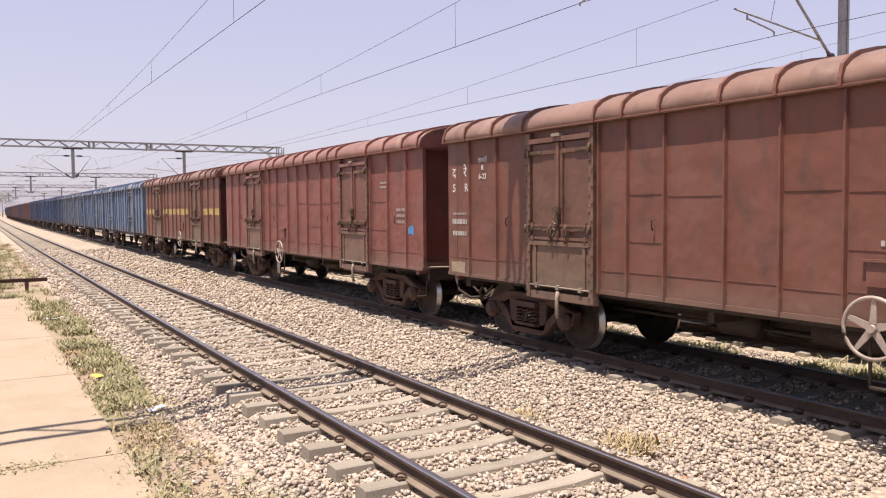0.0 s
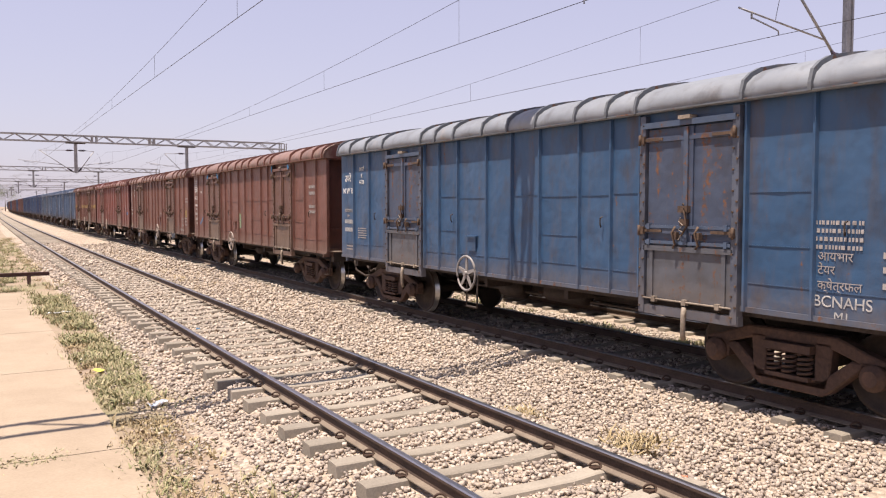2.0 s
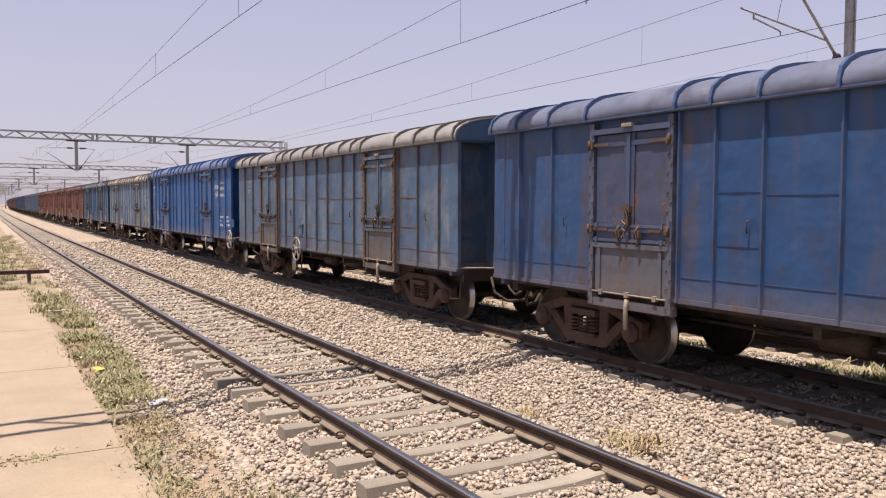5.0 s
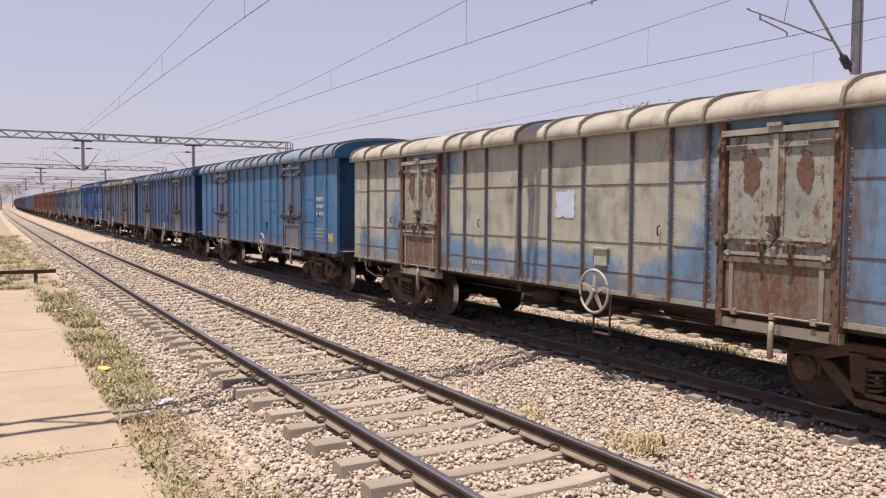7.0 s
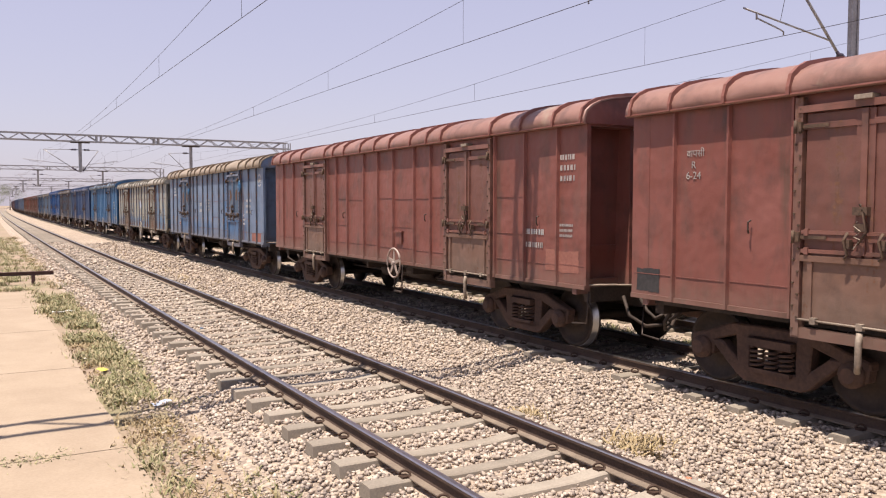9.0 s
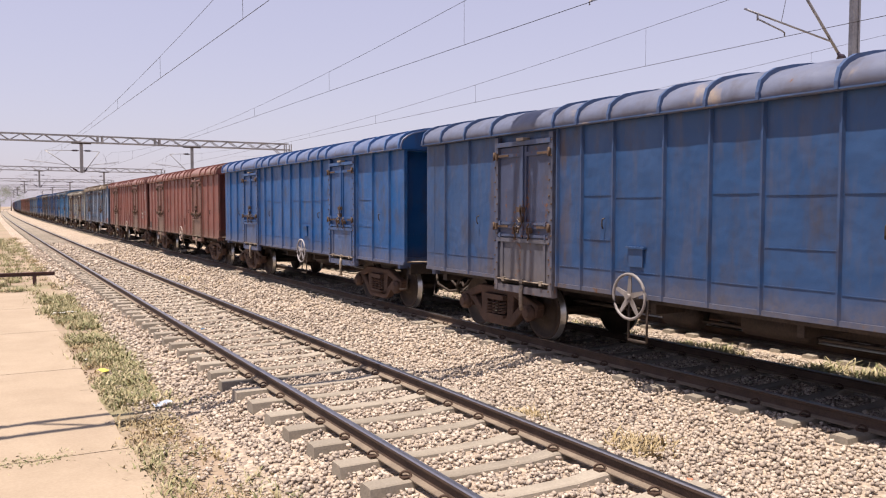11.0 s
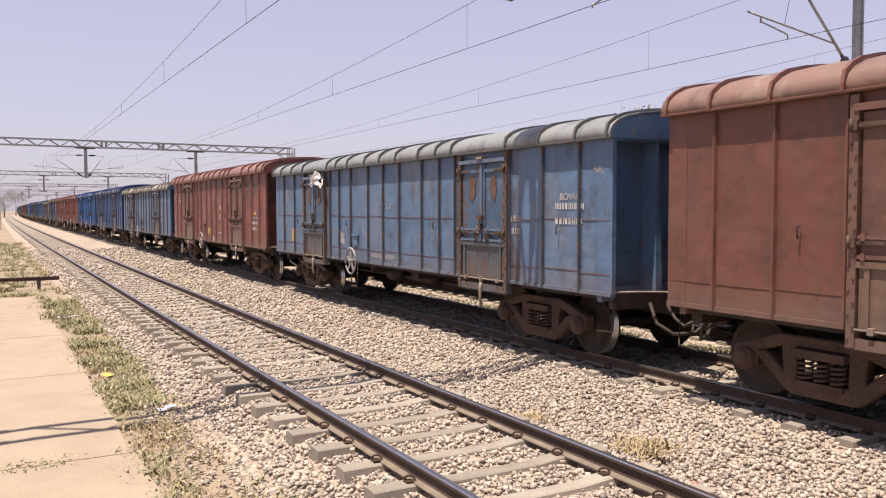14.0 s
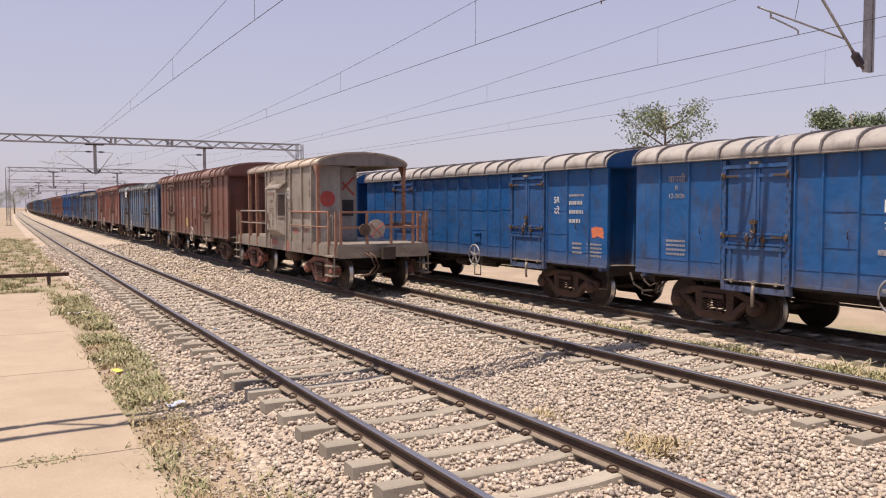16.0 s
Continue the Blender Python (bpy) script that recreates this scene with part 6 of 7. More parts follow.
    far = distant_wagon(0.962)
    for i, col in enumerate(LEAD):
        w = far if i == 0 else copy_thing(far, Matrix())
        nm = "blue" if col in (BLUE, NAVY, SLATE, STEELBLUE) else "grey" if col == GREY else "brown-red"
        # aerial haze mixed into the paint colour of these distant wagons
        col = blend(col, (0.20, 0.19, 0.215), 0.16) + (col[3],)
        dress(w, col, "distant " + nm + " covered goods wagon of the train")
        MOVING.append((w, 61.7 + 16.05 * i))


def line_pose(y):
    return pose(TRAIN_X + bend(y), y, 0, 0, 0, -math.degrees(math.atan(KAPPA * max(y, 0))))


# ------------------------------------------------------------ brake van
VANP = mat_paint("weathered_van_paint", 1.2, (0.20, 0.10, 0.07), 0.63)
VANPOST = mat_rough("red_brown_post_paint", (0.16, 0.075, 0.05), (0.33, 0.17, 0.115), 18, 3, 0.75)
VANBOGIE = mat_rough("red_oxide_bogie_paint", (0.09, 0.035, 0.025), (0.26, 0.10, 0.07), 18, 3, 0.75)
SIGNRED = mat_rough("dull_red_sign_paint", (0.33, 0.045, 0.04), (0.46, 0.08, 0.065), 18, 4, 0.6)
NUMRED = mat_rough("faded_red_number_paint", (0.15, 0.085, 0.06), (0.26, 0.175, 0.14), 14, 4, 0.8)
TAILB = mat_rough("weathered_tail_board_paint", (0.25, 0.21, 0.17), (0.46, 0.40, 0.33), 16, 5, 0.8)
GLASSDARK = mat_rough("dark_louvre", (0.012, 0.011, 0.012), (0.035, 0.03, 0.03), 30, 4, 0.4)


def van_rails(p, s, X):
    # hand rails along the side
    for ya, yb in ((-6.6, -10.0), (-0.6, -3.9)):
        for z, r in ((2.23, 0.028), (1.80, 0.02)):
            bm = bmesh.new()
            tube(bm, ((s * (X + 0.03), ya, z), (s * (X + 0.03), yb, z)), r, 7)
            p("hand_rail", bm, VANPOST if ya < -6 else VANP)
    for y in (-1.78, -2.75, -9.08):
        bm = bmesh.new()
        box(bm, s * X - 0.05, s * X + 0.05, y - 0.045, y + 0.045, 1.0, 3.64)
        p("roof_post", bm, VANPOST, label="red-brown roof post")
    for y, q in ((-9.08, 1),):
        bm = bmesh.new()
        vs = [bm.verts.new((s * X + d, y + a, z)) for d in (-0.05, 0.05) for a, z in ((0, 3.25), (-0.0 + 0.3 * q, 3.62), (-0.12, 3.62))]
        bm.faces.new(vs[:3]), bm.faces.new(vs[3:][::-1])
        for i in range(3):
            bm.faces.new((vs[i], vs[(i + 1) % 3], vs[3 + (i + 1) % 3], vs[3 + i]))
        p("knee_plate", bm, VANPOST)
    for y in (-10.0, -10.55, -0.6, -0.1):
        bm = bmesh.new()
        box(bm, s * (X + 0.03) - 0.035, s * (X + 0.03) + 0.035, y - 0.035, y + 0.035, 1.0, 2.26)
        p("rail_post", bm, VANPOST)
    for y, q in ((-10.15, 1), (-10.42, -1), (-0.5, 1), (-0.2, -1)):
        bm = bmesh.new()
        tube(bm, ((s * X, y, 1.4), (s * (X + 0.07), y, 1.44), (s * (X + 0.07), y, 2.1), (s * X, y, 2.14)), 0.014, 6)
        p("grab_iron", bm, GALVRUST)
    # entrance steps
    for yc in (-10.28, -0.35):
        bm = bmesh.new()
        for q in (-0.26, 0.26):
            box(bm, s * (X + 0.08) - 0.015, s * (X + 0.08) + 0.015, yc + q - 0.025, yc + q + 0.025, 0.42, 1.25)
        st = p("entrance_steps", bm, GALVRUST, label="three-tread steel entrance steps")
        for z in (0.45, 0.72, 0.99):
            bm = bmesh.new()
            box(bm, s * (X + 0.05) - 0.11, s * (X + 0.05) + 0.11, yc - 0.3, yc + 0.3, z - 0.02, z + 0.02)
            p("tread", bm, GALVRUST, st)


def brake_van():
    root = tagged(new("brake_van"), "dusty beige brake van with open end platforms, last of the train", "brake van")
    L, X = 10.64, 1.39
    body = (0.235, 0.20, 0.168, 0.5)

    def p(name, bm, mat, par=root, label=""):
        o = part(name, bm, mat, par, label)
        o.color = body
        return o
    bm = bmesh.new()
    box(bm, -X, X, -L, 0, 1.27, 1.33)
    deck = p("deck", bm, VANP, root, "dusty pinkish steel deck")
    for s in (-1, 1):
        bm = bmesh.new()
        box(bm, s * X - 0.03, s * X + 0.03, -L, 0, 0.96, 1.275)
        p("side_sill", bm, VANP)
    for y in (-0.03, -L + 0.03):
        bm = bmesh.new()
        box(bm, -X + 0.03, X - 0.03, y - 0.03, y + 0.03, 0.94, 1.27)
        p("headstock", bm, VANP)
    # roof and its ribs
    prof = [(1.44, 3.61), (1.44, 3.68), (1.33, 3.77), (1.06, 3.87), (0.62, 3.96), (0, 4.0)]
    out = prof + [(-x, z) for x, z in prof[-2::-1]]
    bm = bmesh.new()
    extrude_y(bm, out + [(x * 0.98, z - 0.03) for x, z in out][::-1], [-1.7, -9.2], smooth=True)
    bmesh.ops.recalc_face_normals(bm, faces=bm.faces)
    roof = p("roof", bm, ROOFP, root, "sun-bleached arched roof")
    roof.color = (0.36, 0.285, 0.225, 0.3)
    for y in (-1.7, -2.7, -3.9, -5.0, -6.2, -7.5, -8.6, -9.2):
        bm = bmesh.new()
        o1 = [(x * 1.012, z + 0.025) for x, z in out]
        extrude_y(bm, o1 + [(x * 0.98, z - 0.03) for x, z in out][::-1], [y + 0.03, y - 0.03])
        bmesh.ops.recalc_face_normals(bm, faces=bm.faces)
        r = p("roof_rib", bm, ROOFP, roof)
        r.color = (0.28, 0.22, 0.17, 0.5)
    for y in (-1.72, -9.18):
        bm = bmesh.new()
        vs = [[bm.verts.new((x * 0.99, y + d, z)) for x, z in out] for d in (-0.02, 0.02)]
        bm.faces.new(vs[0]), bm.faces.new(vs[1][::-1])
        p("gable", bm, VANP, roof).color = (0.19, 0.16, 0.145, 0.3)
    # cabin
    y0, y1 = -3.9, -8.6
    for s in (-1, 1):
        wx = -X + 0.03 if s < 0 else 0.22
        bm = bmesh.new()
        box(bm, wx - 0.02, wx + 0.02, y1 + (0.5 if s > 0 else 0.0), y0, 1.33, 3.66)
        wall = p("cabin_side", bm, VANP)
        for y in () if s > 0 else (-3.93, -4.4, -6.15, -6.62, -7.7, -8.57):
            bm = bmesh.new()
            box(bm, s * X - 0.05, s * X + 0.045, y - 0.035, y + 0.035, 1.0, 3.64)
            p("stanchion", bm, VANP, wall)
        # the projecting look-out
        if s > 0:
            van_rails(p, s, X)
            continue
        ya, yb, e = -4.42, -6.2, s * 0.24
        bm = bmesh.new()
        pts = [(X * s, 1.40), (X * s + e, 1.62), (X * s + e, 2.95), (X * s + e * 0.8, 3.05), (X * s, 3.22)]
        yo, yq = ya - 0.30, yb + 0.42
        a = [bm.verts.new((x, yo if abs(x) > X + 0.01 else ya, z)) for x, z in pts]
        b = [bm.verts.new((x, yq if abs(x) > X + 0.01 else yb, z)) for x, z in pts]
        bm.faces.new(a), bm.faces.new(b[::-1])
        for i in range(len(pts)):
            j = (i + 1) % len(pts)
            bm.faces.new((a[i], b[i], b[j], a[j]))
        bmesh.ops.recalc_face_normals(bm, faces=bm.faces)
        look_out = p("look_out", bm, VANP, root, "projecting look-out box with sloping top")
        bm = bmesh.new()
        vs = [bm.verts.new(c) for c in ((X * s, ya + 0.03, 3.24), (X * s, yb - 0.03, 3.24), (X * s + e * 1.05, yb + 0.1, 2.97), (X * s + e * 1.05, ya - 0.1, 2.97))]
        bm.faces.new(vs)
        bmesh.ops.solidify(bm, geom=bm.faces[:], thickness=0.02)
        p("hood", bm, VANP, look_out).color = (0.33, 0.26, 0.21, 0.4)
        for yi, yy in ((ya, yo), (yb, yq)):
            def along(f, z):
                return (X * s + e * f, yi + (yy - yi) * f, z)
            bm = bmesh.new()
            bar(bm, along(0.12, 2.44), along(0.92, 2.44), 0.03, 0.80)
            fr = p("louvre_frame", bm, VANP, look_out)
            bm = bmesh.new()
            bar(bm, along(0.2, 2.44), along(0.84, 2.44), 0.04, 0.68)
            p("louvre_window", bm, GLASSDARK, fr)
            for j in range(13):
                bm = bmesh.new()
                z = 2.13 + j * 0.052
                bar(bm, along(0.2, z), along(0.84, z), 0.055, 0.02)
                p("slat", bm, BOGIE, fr)
        van_rails(p, s, X)
    for y, s in ((y0 - 0.02, 1), (y1 + 0.02, -1)):
        bm = bmesh.new()
        yr = y + 0.5 if s < 0 else y
        box(bm, -X + 0.052, -0.5, y - 0.02, y + 0.02, 1.33, 3.6)
        if s < 0:
            box(bm, -0.54, -0.5, y + 0.02, yr - 0.02, 1.33, 3.6)
        box(bm, -0.5, 0.2, yr - 0.02, yr + 0.02, 1.33, 3.6)
        p("cabin_end", bm, VANP).color = (0.30, 0.28, 0.265, 0.25)
    bm = bmesh.new()
    lathe(bm, [(0, 0.24, 0), (0.012, 0.24, 0)], 28, "y", (-0.92, y1 - 0.016, 2.62), False)
    p("red_disc", bm, SIGNRED, root, "painted dull red disc on the cabin end")
    bm = bmesh.new()
    box(bm, -0.5, -0.46, y1 - 0.03, y1 + 0.02, 1.34, 3.5)
    p("door_post", bm, GALVRUST)
    for a, b in (((-0.42, 3.3), (0.15, 2.75)), ((-0.42, 2.75), (0.15, 3.3))):
        bm = bmesh.new()
        bar(bm, (a[0], y1 + 0.493, a[1]), (b[0], y1 + 0.493, b[1]), 0.012, 0.06)
        p("red_cross_bar", bm, SIGNRED)
    bm = bmesh.new()
    box(bm, -0.38, 0.12, y1 + 0.48, y1 + 0.51, 2.1, 2.6)
    lv = p("end_louvre", bm, GLASSDARK)
    for j in range(5):
        bm = bmesh.new()
        bar(bm, (-0.38, y1 + 0.47, 2.16 + 0.09 * j), (0.12, y1 + 0.47, 2.16 + 0.09 * j), 0.03, 0.012)
        p("slat", bm, STEEL, lv)
    # end railings
    for y, s in ((-0.05, 1), (-L + 0.05, -1)):
        for z in (2.23, 1.80):
            bm = bmesh.new()
            box(bm, -X + 0.08, X - 0.08, y - 0.03, y + 0.03, z - 0.03, z + 0.03)
            p("end_rail", bm, VANPOST)
        for x in (-X + 0.1, -0.5, 0.25, 0.95, X - 0.1):
            bm = bmesh.new()
            box(bm, x - 0.035, x + 0.035, y - 0.032, y + 0.032, 1.3, 2.2)
            p("end_rail_post", bm, VANPOST)
    ye = -L - 0.02
    bm = bmesh.new()
    lathe(bm, [(0, 0.27, 0), (0.015, 0.27, 0)], 28, "y", (-0.25, ye - 0.03, 1.76), False)
    tail = p("tail_board", bm, TAILB, root, "round white tail board with a red cross")
    for a, b in (((-0.45, 1.92), (-0.05, 1.52)), ((-0.45, 1.52), (-0.05, 1.92))):
        bm = bmesh.new()
        bar(bm, (a[0], ye - 0.036, a[1]), (b[0], ye - 0.036, b[1]), 0.05, 0.01)
        p("cross_stroke", bm, SIGNRED, tail)
    bm = bmesh.new()
    lathe(bm, [(0, 0.17, 0), (0.04, 0.17, 0), (0.06, 0.1, 0)], 20, "y", (-0.62, ye - 0.08, 1.74), False)
    p("tail_lamp", bm, LATCH, root, "round rust-orange tail lamp")
    for s, y in ((1, 0), (-1, -L)):
        bm = bmesh.new()
        box(bm, -0.13, 0.13, min(y - s * 0.2, y + s * 0.42), max(y - s * 0.2, y + s * 0.42), 0.96, 1.2)
        box(bm, -0.24, 0.14, min(y + s * 0.34, y + s * 0.49), max(y + s * 0.34, y + s * 0.49), 0.92, 1.26)
        p("coupler", bm, STEEL)
        for x0 in (-0.62, -0.5):
            bm = bmesh.new()
            tube(bm, [(x0, y + s * 0.03, 1.1), (x0 + 0.12, y + s * 0.2, 1.0), (x0 + 0.22, y + s * 0.3, 0.72), (x0 + 0.05, y + s * 0.26, 0.5), (x0 - 0.2, y + s * 0.22, 0.46)], 0.032, 7)
            p("brake_hose", bm, BOGIE)
    bm = bmesh.new()
    box(bm, -1.3, 1.3, -L + 0.3, -0.3, 0.98, 1.26)
    p("underframe", bm, STEEL)
    bm = bmesh.new()
    lathe(bm, [(-5.9, 0.04, 0), (-5.88, 0.2, 0), (-5.0, 0.2, 0), (-4.98, 0.04, 0)], 16, "y", (-0.9, 0, 0.78))
    p("air_reservoir", bm, BOGIE)
    for yb in (-1.65, -8.75):
        b = build_bogie(root, yb)
        for o in b.children:
            if o.name.split(".")[0] in ("side_frame", "axle_box"):
                o.data.materials[0] = VANBOGIE
    bars(root, 4.8, 2.86, 0.85, 0.2, 1, NUMRED, 5).matrix_basis.translation.x -= 0.245
    bars(root, 5.1, 2.62, 0.35, 0.2, 1, NUMRED, 2).matrix_basis.translation.x -= 0.245
    words(root, "उमरे", 5.25, 2.15, 0.3, NUMRED).matrix_basis.translation.x -= 0.245
    words(root, "BVCM", 8.3, 1.08, 0.13, NUMRED).matrix_basis.translation.x -= 0.03
    words(root, "BVCM", 5.45, 3.38, 0.15, NUMRED)
    for y, z, w_, h_ in ((7.0, 1.62, 0.5, 0.18), (8.0, 1.66, 0.35, 0.12), (4.9, 1.2, 0.7, 0.2), (6.3, 1.12, 0.32, 0.28)):
        patch(root, y, z, w_, h_, SMEAR, "smear of faded red paint", 0.05).matrix_basis.translation.x -= 0.028 if z < 1.3 else 0.0
    bm = bmesh.new()
    lathe(bm, [(0, 0.19, 0), (0.01, 0.19, 0)], 28, "x", (-X - 0.02, -6.38, 2.82), False)
    p("round_sign", bm, WORN, root, "round white painted sign with lettering")
    words(root, "H.T.", 6.38, 2.85, 0.085, GLASSDARK).matrix_basis.translation.x -= 0.025
    words(root, "C.B.C.", 6.38, 2.75, 0.085, GLASSDARK).matrix_basis.translation.x -= 0.025
    rng = random.Random(9)
    for y, z, w_, h_, d in ((4.82, 1.98, 0.22, 0.34, 0.245), (5.02, 1.78, 0.12, 0.2, 0.245), (5.42, 1.95, 0.10, 0.45, 0.245), (4.75, 1.6, 0.16, 0.2, 0.2), (5.5, 2.75, 0.07, 0.12, 0.245),
                            (6.3, 3.25, 0.05, 0.1, 0), (6.32, 2.3, 0.07, 0.12, 0), (4.2, 1.75, 0.16, 0.2, 0), (4.15, 2.6, 0.06, 0.3, 0), (4.55, 3.4, 0.1, 0.1, 0), (6.4, 1.7, 0.1, 0.3, 0), (7.6, 3.35, 0.06, 0.2, 0), (8.3, 2.9, 0.06, 0.5, 0)):
        patch(root, y, z, w_, h_, RUSTP, "flaked spot of brown rust", 0.04).matrix_basis.translation.x -= d
    for o in root.children:
        if o.name.split(".")[0] in ("lettering", "marking", "paint_patch"):
            # close against the wall, or against the look-out where they lie on it
            proud = -o.location.x - HW - 0.004
            o.location.x += HW - X + (0.012 if proud < 0.01 else 0.006 if proud > 0.22 else 0.0)
    MOVING.insert(20, (root, -278.8))
    return root


# ------------------------------------------------------------ growth and small things
def blades(name, zones, seed, mat, label):
    """Grass as single bent blades gathered in tufts. zones: (x0, x1, y0, y1, tufts, blades in a tuft, height, z)."""
    rng = np.random.default_rng(seed)
    V, F = [], []
    for x0, x1, y0, y1, tufts, per, h, z in zones:
        for _ in range(tufts):
            cx, cy = rng.uniform(x0, x1), rng.uniform(y0, y1)
            if noise.noise((cx * 1.4, cy * 0.75, seed)) < -0.06:
                continue
            sc = rng.uniform(0.45, 1.3)
            spread = 0.13 * sc
            for _ in range(int(per * rng.uniform(0.5, 1.4))):
                bx, by = cx + rng.normal(0, spread), cy + rng.normal(0, spread)
                a, lean = rng.uniform(0, 6.283), rng.uniform(0.3, 1.5)
                hh = h * sc * rng.uniform(0.4, 1.2)
                w = rng.uniform(0.004, 0.010) * (1 + 2.0 * (rng.random() < 0.25))
                dx, dy = math.cos(a), math.sin(a)
                k = len(V)
                for u in (0.0, 0.5, 1.0):
                    r = lean * hh * u * u
                    ww = w * (1 - 0.75 * u)
                    zz = z + hh * u * (1 - 0.25 * lean * u)
                    V.append((bx + dx * r - dy * ww, by + dy * r + dx * ww, zz))
                    V.append((bx + dx * r + dy * ww, by + dy * r - dx * ww, zz))
                F.append((k, k + 1, k + 3, k + 2))
                F.append((k + 2, k + 3, k + 5, k + 4))
    me = bpy.data.meshes.new(name)
    me.from_pydata(V, [], F)
    me.materials.append(mat)
    return tagged(new(name, me), label, "grass", kind="stuff")


def tree(x, y, z, height, radius, seed, dens, crown_from=0.4, label="dusty green tree behind the wagons"):
    rng = random.Random(seed)
    root = tagged(new("tree"), label, "tree")
    root.matrix_basis = pose(x, y, z)
    bm = bmesh.new()
    top = Vector((rng.uniform(-0.4, 0.4), rng.uniform(-0.4, 0.4), height * 0.8))
    tube(bm, [(0, 0, 0), (0.08, 0.05, height * 0.25), tuple(top * 0.6), tuple(top)], 0.1, 8, radii=[0.024 * height, 0.016 * height, 0.009 * height, 0.004 * height])
    tips = []
    for i in range(13):
        u = rng.uniform(crown_from, 0.95)
        base = top * u
        a = i * 2.4 + rng.uniform(-0.4, 0.4)
        ln = radius * rng.uniform(0.6, 1.15) * (1.15 - 0.5 * u)
        mid = base + Vector((math.cos(a) * ln * 0.5, math.sin(a) * ln * 0.5, ln * rng.uniform(0.15, 0.4)))
        end = base + Vector((math.cos(a) * ln, math.sin(a) * ln, ln * rng.uniform(0.2, 0.7)))
        tube(bm, [tuple(base), tuple(mid), tuple(end)], 0.05, 6, radii=[0.006 * height, 0.0035 * height, 0.0015 * height])
        for v in (0.45, 0.65, 0.8, 0.92, 1.0):
            tips.append((base.lerp(mid, v * 2) if v < 0.5 else mid.lerp(end, v * 2 - 1), ln))
    part("trunk", bm, BARK, root)
    V, F = [], []
    for tip, ln in tips:
        for _ in range(dens):
            c = tip + Vector([rng.gauss(0, 0.16 * radius * 0.6) for _ in range(3)])
            n = Vector([rng.gauss(0, 1) for _ in range(3)]).normalized()
            t = n.orthogonal().normalized()
            b = n.cross(t)
            s = rng.uniform(0.035, 0.065) * (height / 8)
            k = len(V)
            V += [tuple(c + t * s * 1.6), tuple(c + b * s * 0.7), tuple(c - t * s * 1.6), tuple(c - b * s * 0.7)]
            F.append((k, k + 1, k + 2, k + 3))
    me = bpy.data.meshes.new("crown")
    me.from_pydata(V, [], F)
    me.materials.append(LEAF)
    o = new("crown", me)
    o.parent = root
    return root


def barrier():
    root = tagged(new("track_barrier"), "low barrier of old brown rail on short posts", "barrier")
    root.matrix_basis = pose(0, 32.4, -0.47)
    bm = bmesh.new()
    box(bm, -6.0, 2.30, -0.035, 0.035, 0.34, 0.36)
    box(bm, -6.0, 2.30, -0.011, 0.011, 0.36, 0.45)
    box(bm, -6.0, 2.30, -0.07, 0.07, 0.45, 0.475)
    part("cross_rail", bm, BARRIER, root)
    for x in (-5.2, -1.8, 1.64):
        bm = bmesh.new()
        box(bm, x - 0.06, x + 0.06, -0.05, 0.05, -0.2, 0.34)
        part("post", bm, BARRIER, root)


def litter(name, x, y, z, size, mat, label, seed):
    bm = bmesh.new()
    bmesh.ops.create_grid(bm, x_segments=4, y_segments=3, size=0.5)
    for v in bm.verts:
        v.co.x *= size[0]
        v.co.y *= size[1]
        v.co.z = 0.25 * size[1] * noise.noise(v.co * 25 + Vector((seed, 0, 0)))
    bmesh.ops.solidify(bm, geom=bm.faces[:], thickness=0.003)
    o = tagged(mesh_ob(name, bm, mat), label, "litter")
    o.matrix_basis = pose(x, y, z, random.uniform(-12, 12), random.uniform(-12, 12), seed * 40)


build_ground()
build_pavement()
for i, y in enumerate(PORTAL_Y):
    portal(y, -2.2 if i < 2 else 1.2, 25.6, i < 1)
wire_run(4.35, 5.85, 7.0, 0.85, -0.05)
wire_run(9.45, 5.85, 7.0, 0.85, -0.40)
wire_run(14.55, 5.85, 7.0, 0.85, -0.25)
wire_run(20.5, 5.85, 7.0, 0.8, 0.2)
build_train()
brake_van()
WHEELED = 21
barrier()
tree(46.6, 47.6, -0.8, 13.2, 4.0, 3, 46, 0.45, "sparse dusty tree with small leaves behind the wagons")
tree(44.0, 29.6, -0.8, 10.6, 2.7, 8, 230, 0.4, "dense round-topped tree behind the wagons")
for i, (x, y, h, r) in enumerate(((-2.0, 330, 9, 5), (6.5, 350, 11, 6), (-16, 280, 8, 5), (-9, 240, 6, 3.5), (-4.5, 150, 2.6, 1.8), (-3.2, 118, 2.2, 1.6), (-1.7, 95, 1.9, 1.3), (0.3, 400, 10, 6), (-26, 300, 9, 6), (14, 470, 12, 8))):
    tree(x, y, -0.5, h, r, 20 + i, 60 if h > 4 else 90, 0.15, "distant dusty green tree beside the line" if h > 4 else "low dusty bush beside the path")
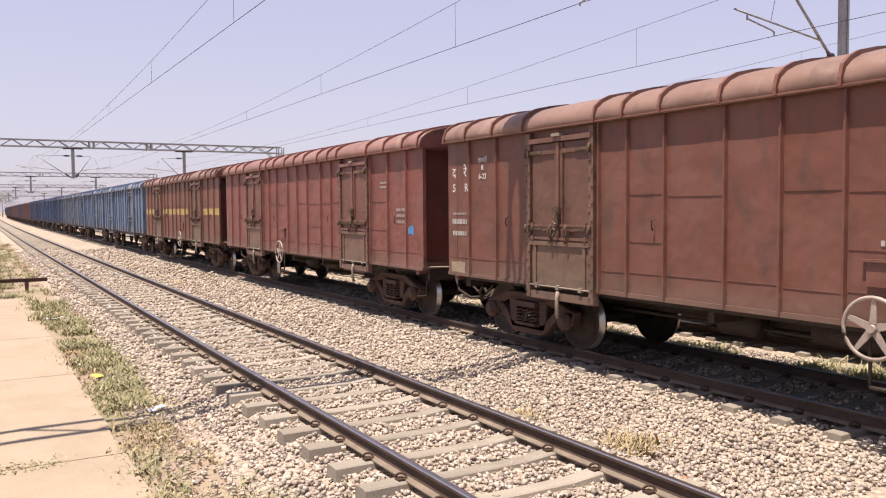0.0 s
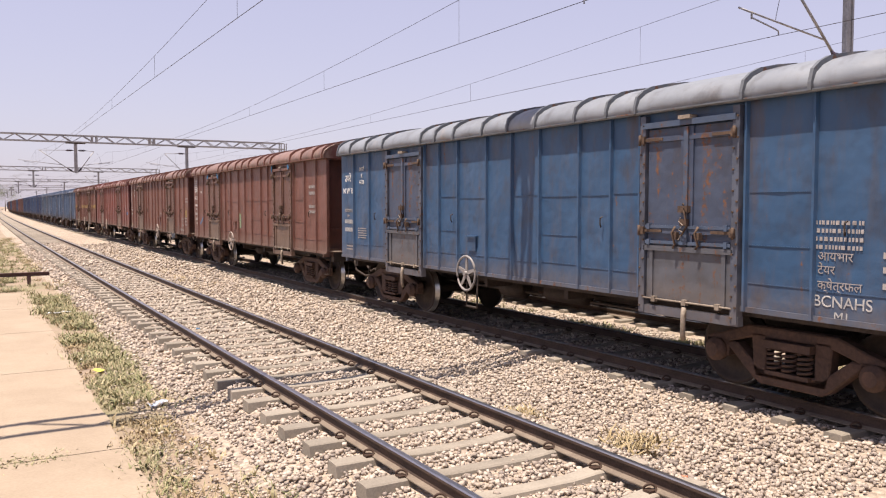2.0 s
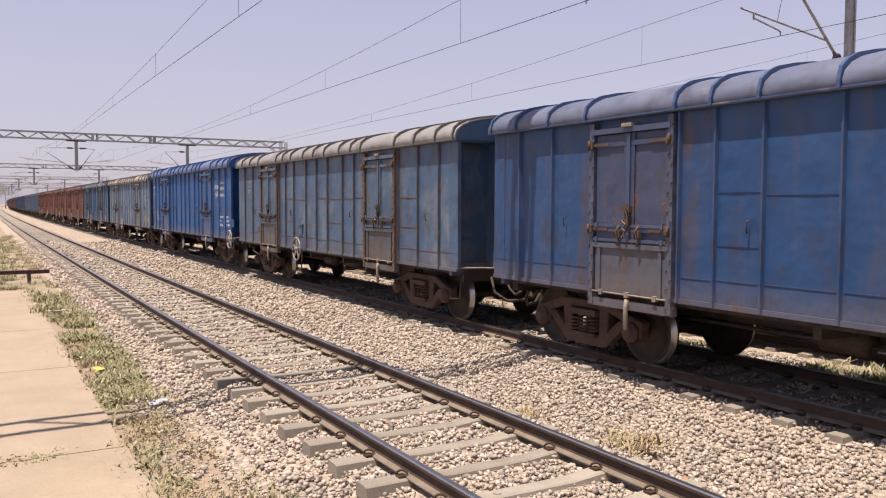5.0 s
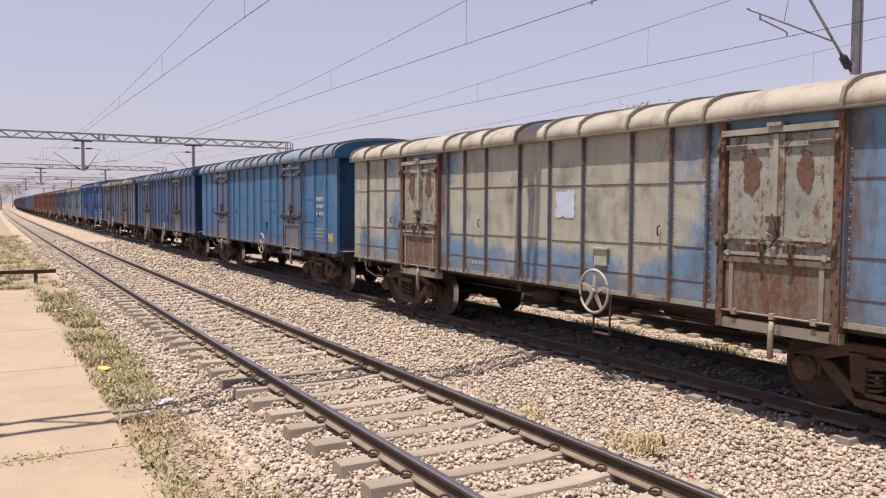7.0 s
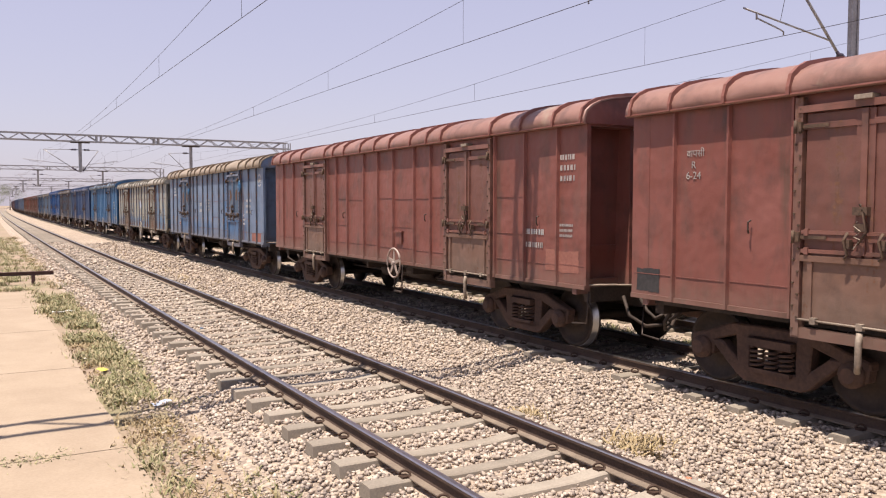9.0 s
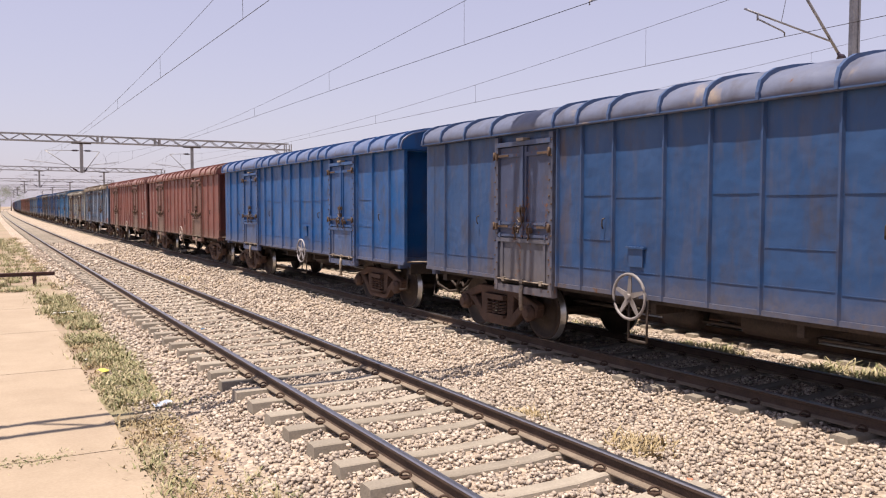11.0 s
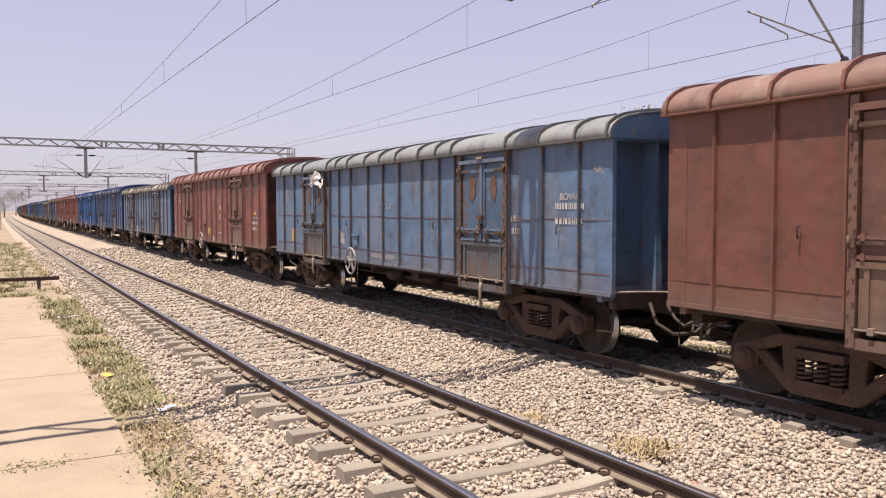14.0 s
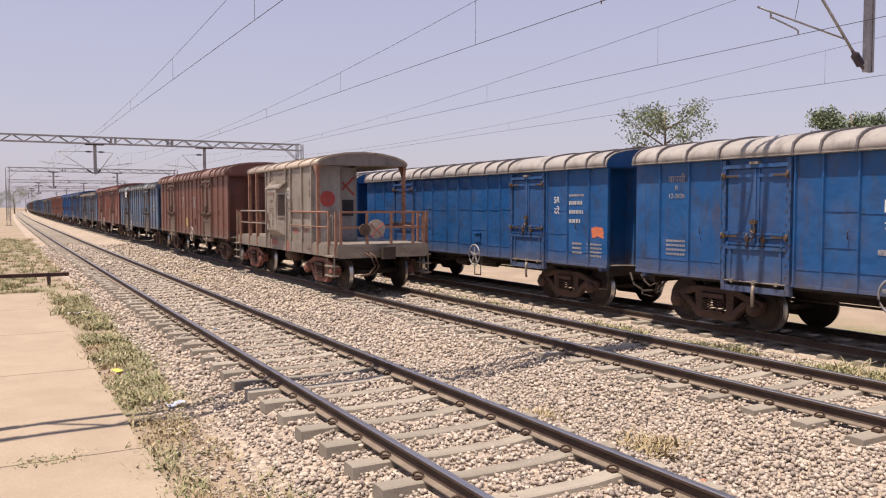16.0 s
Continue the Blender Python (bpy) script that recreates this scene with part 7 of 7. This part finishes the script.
blades("verge_grass", ((1.5, 2.15, 6.5, 9.8, 42, 32, 0.08, -0.47), (1.55, 2.15, 11.8, 13.6, 55, 56, 0.11, -0.47), (1.65, 2.3, 13.6, 15, 65, 56, 0.13, -0.47), (1.6, 2.4, 15, 18, 105, 50, 0.13, -0.47),
                       (1.6, 2.35, 18, 22.5, 150, 54, 0.17, -0.47), (1.5, 2.45, 22.5, 29, 170, 46, 0.18, -0.47), (2.0, 2.7, 6.5, 14, 40, 30, 0.09, -0.45),
                       (-4, 1.2, 30.2, 36, 420, 45, 0.18, -0.48), (-4, 1.5, 36, 80, 1100, 34, 0.28, -0.5), (1.3, 2.6, 30, 75, 200, 30, 0.2, -0.47),
                       (11.7, 12.9, 6, 9.5, 90, 60, 0.2, -0.47), (11.8, 12.8, 10.5, 15.2, 90, 50, 0.17, -0.47), (11.9, 12.8, 17, 26, 70, 40, 0.16, -0.48), (0.2, 1.5, 9.89, 9.97, 60, 12, 0.035, -0.45)), 11, GRASS, "dusty green and straw grass along the path edge")
blades("dry_grass", ((6.15, 6.75, 6.5, 7.1, 22, 60, 0.13, -0.41), (5.9, 6.3, 8.3, 9.0, 14, 50, 0.11, -0.38), (1.5, 2.5, 6.5, 26, 270, 34, 0.08, -0.465), (6.2, 7.4, 26, 60, 120, 30, 0.14, -0.4), (2.0, 3.0, 30, 80, 140, 26, 0.18, -0.45)), 12, DRYGRASS, "bleached dry grass tufts in the ballast")
litter("packet", 5.99, 5.62, -0.30, (0.09, 0.13), ORANGE, "crushed orange and white packet on the ballast", 1)
litter("packet", 11.6, 17.2, -0.33, (0.16, 0.22), RAG, "blue plastic packet beside the track", 2)
litter("plastic_bag", 1.75, 14.6, -0.38, (0.16, 0.14), YELLOWBAG, "crumpled yellow plastic bag in the grass", 3)
litter("paper_scrap", 1.85, 23.2, -0.40, (0.55, 0.3), WHITE, "torn white paper scraps in the grass", 4)
litter("paper_scrap", 2.2, 11.9, -0.42, (0.25, 0.12), PALEBAG, "pale blue plastic scrap on the verge", 5)
litter("paper_scrap", 1.62, 16.0, -0.42, (0.07, 0.06), WHITE, "white paper scrap beside the path", 6)
litter("paper_scrap", 4.0, 17.2, -0.2, (0.12, 0.09), RAG, "blue wrapper between the rails", 7)
build_track(NEAR_X, 0.0, "empty broad gauge track with concrete sleepers", 3, 150, 6.676, (4, 22))
build_track(TRAIN_X, 0.0, "broad gauge track under the running goods train", 1, 110, 7.007, (3, 20))
build_track(THIRD_X, THIRD_Z, "broad gauge track under the standing wagons", 1, 90, 6.9, (0, 0))
stone_field("ballast_stones", ((2.55, 8.4, 4.5, 13, 520, 0.060), (1.75, 2.6, 6, 15, 150, 0.045), (8.4, 13.4, 3.0, 13, 400, 0.064), (2.35, 13.4, 13, 20, 260, 0.075), (2.4, 13.4, 20, 32, 110, 0.09), (2.5, 12.6, 32, 62, 42, 0.13)), 4, STONE)


# ------------------------------------------------------------ what moves
def run(t):
    return float(np.interp(t, [r[0] for r in RUN], [r[1] for r in RUN]))


def motions():
    for w, y in MOVING:
        walk(w, [(t, line_pose(y + d)) for t, d in RUN])
    for w, y in MOVING[:WHEELED]:
        for o in w.children_recursive:
            if o.name.startswith("wheelset"):
                yy = o.location.y
                walk(o, [(f / FPS, pose(0, yy, 0.5, -math.degrees(run(f / FPS) / 0.5) % 360)) for f in range(16 * FPS + 1)])


motions()
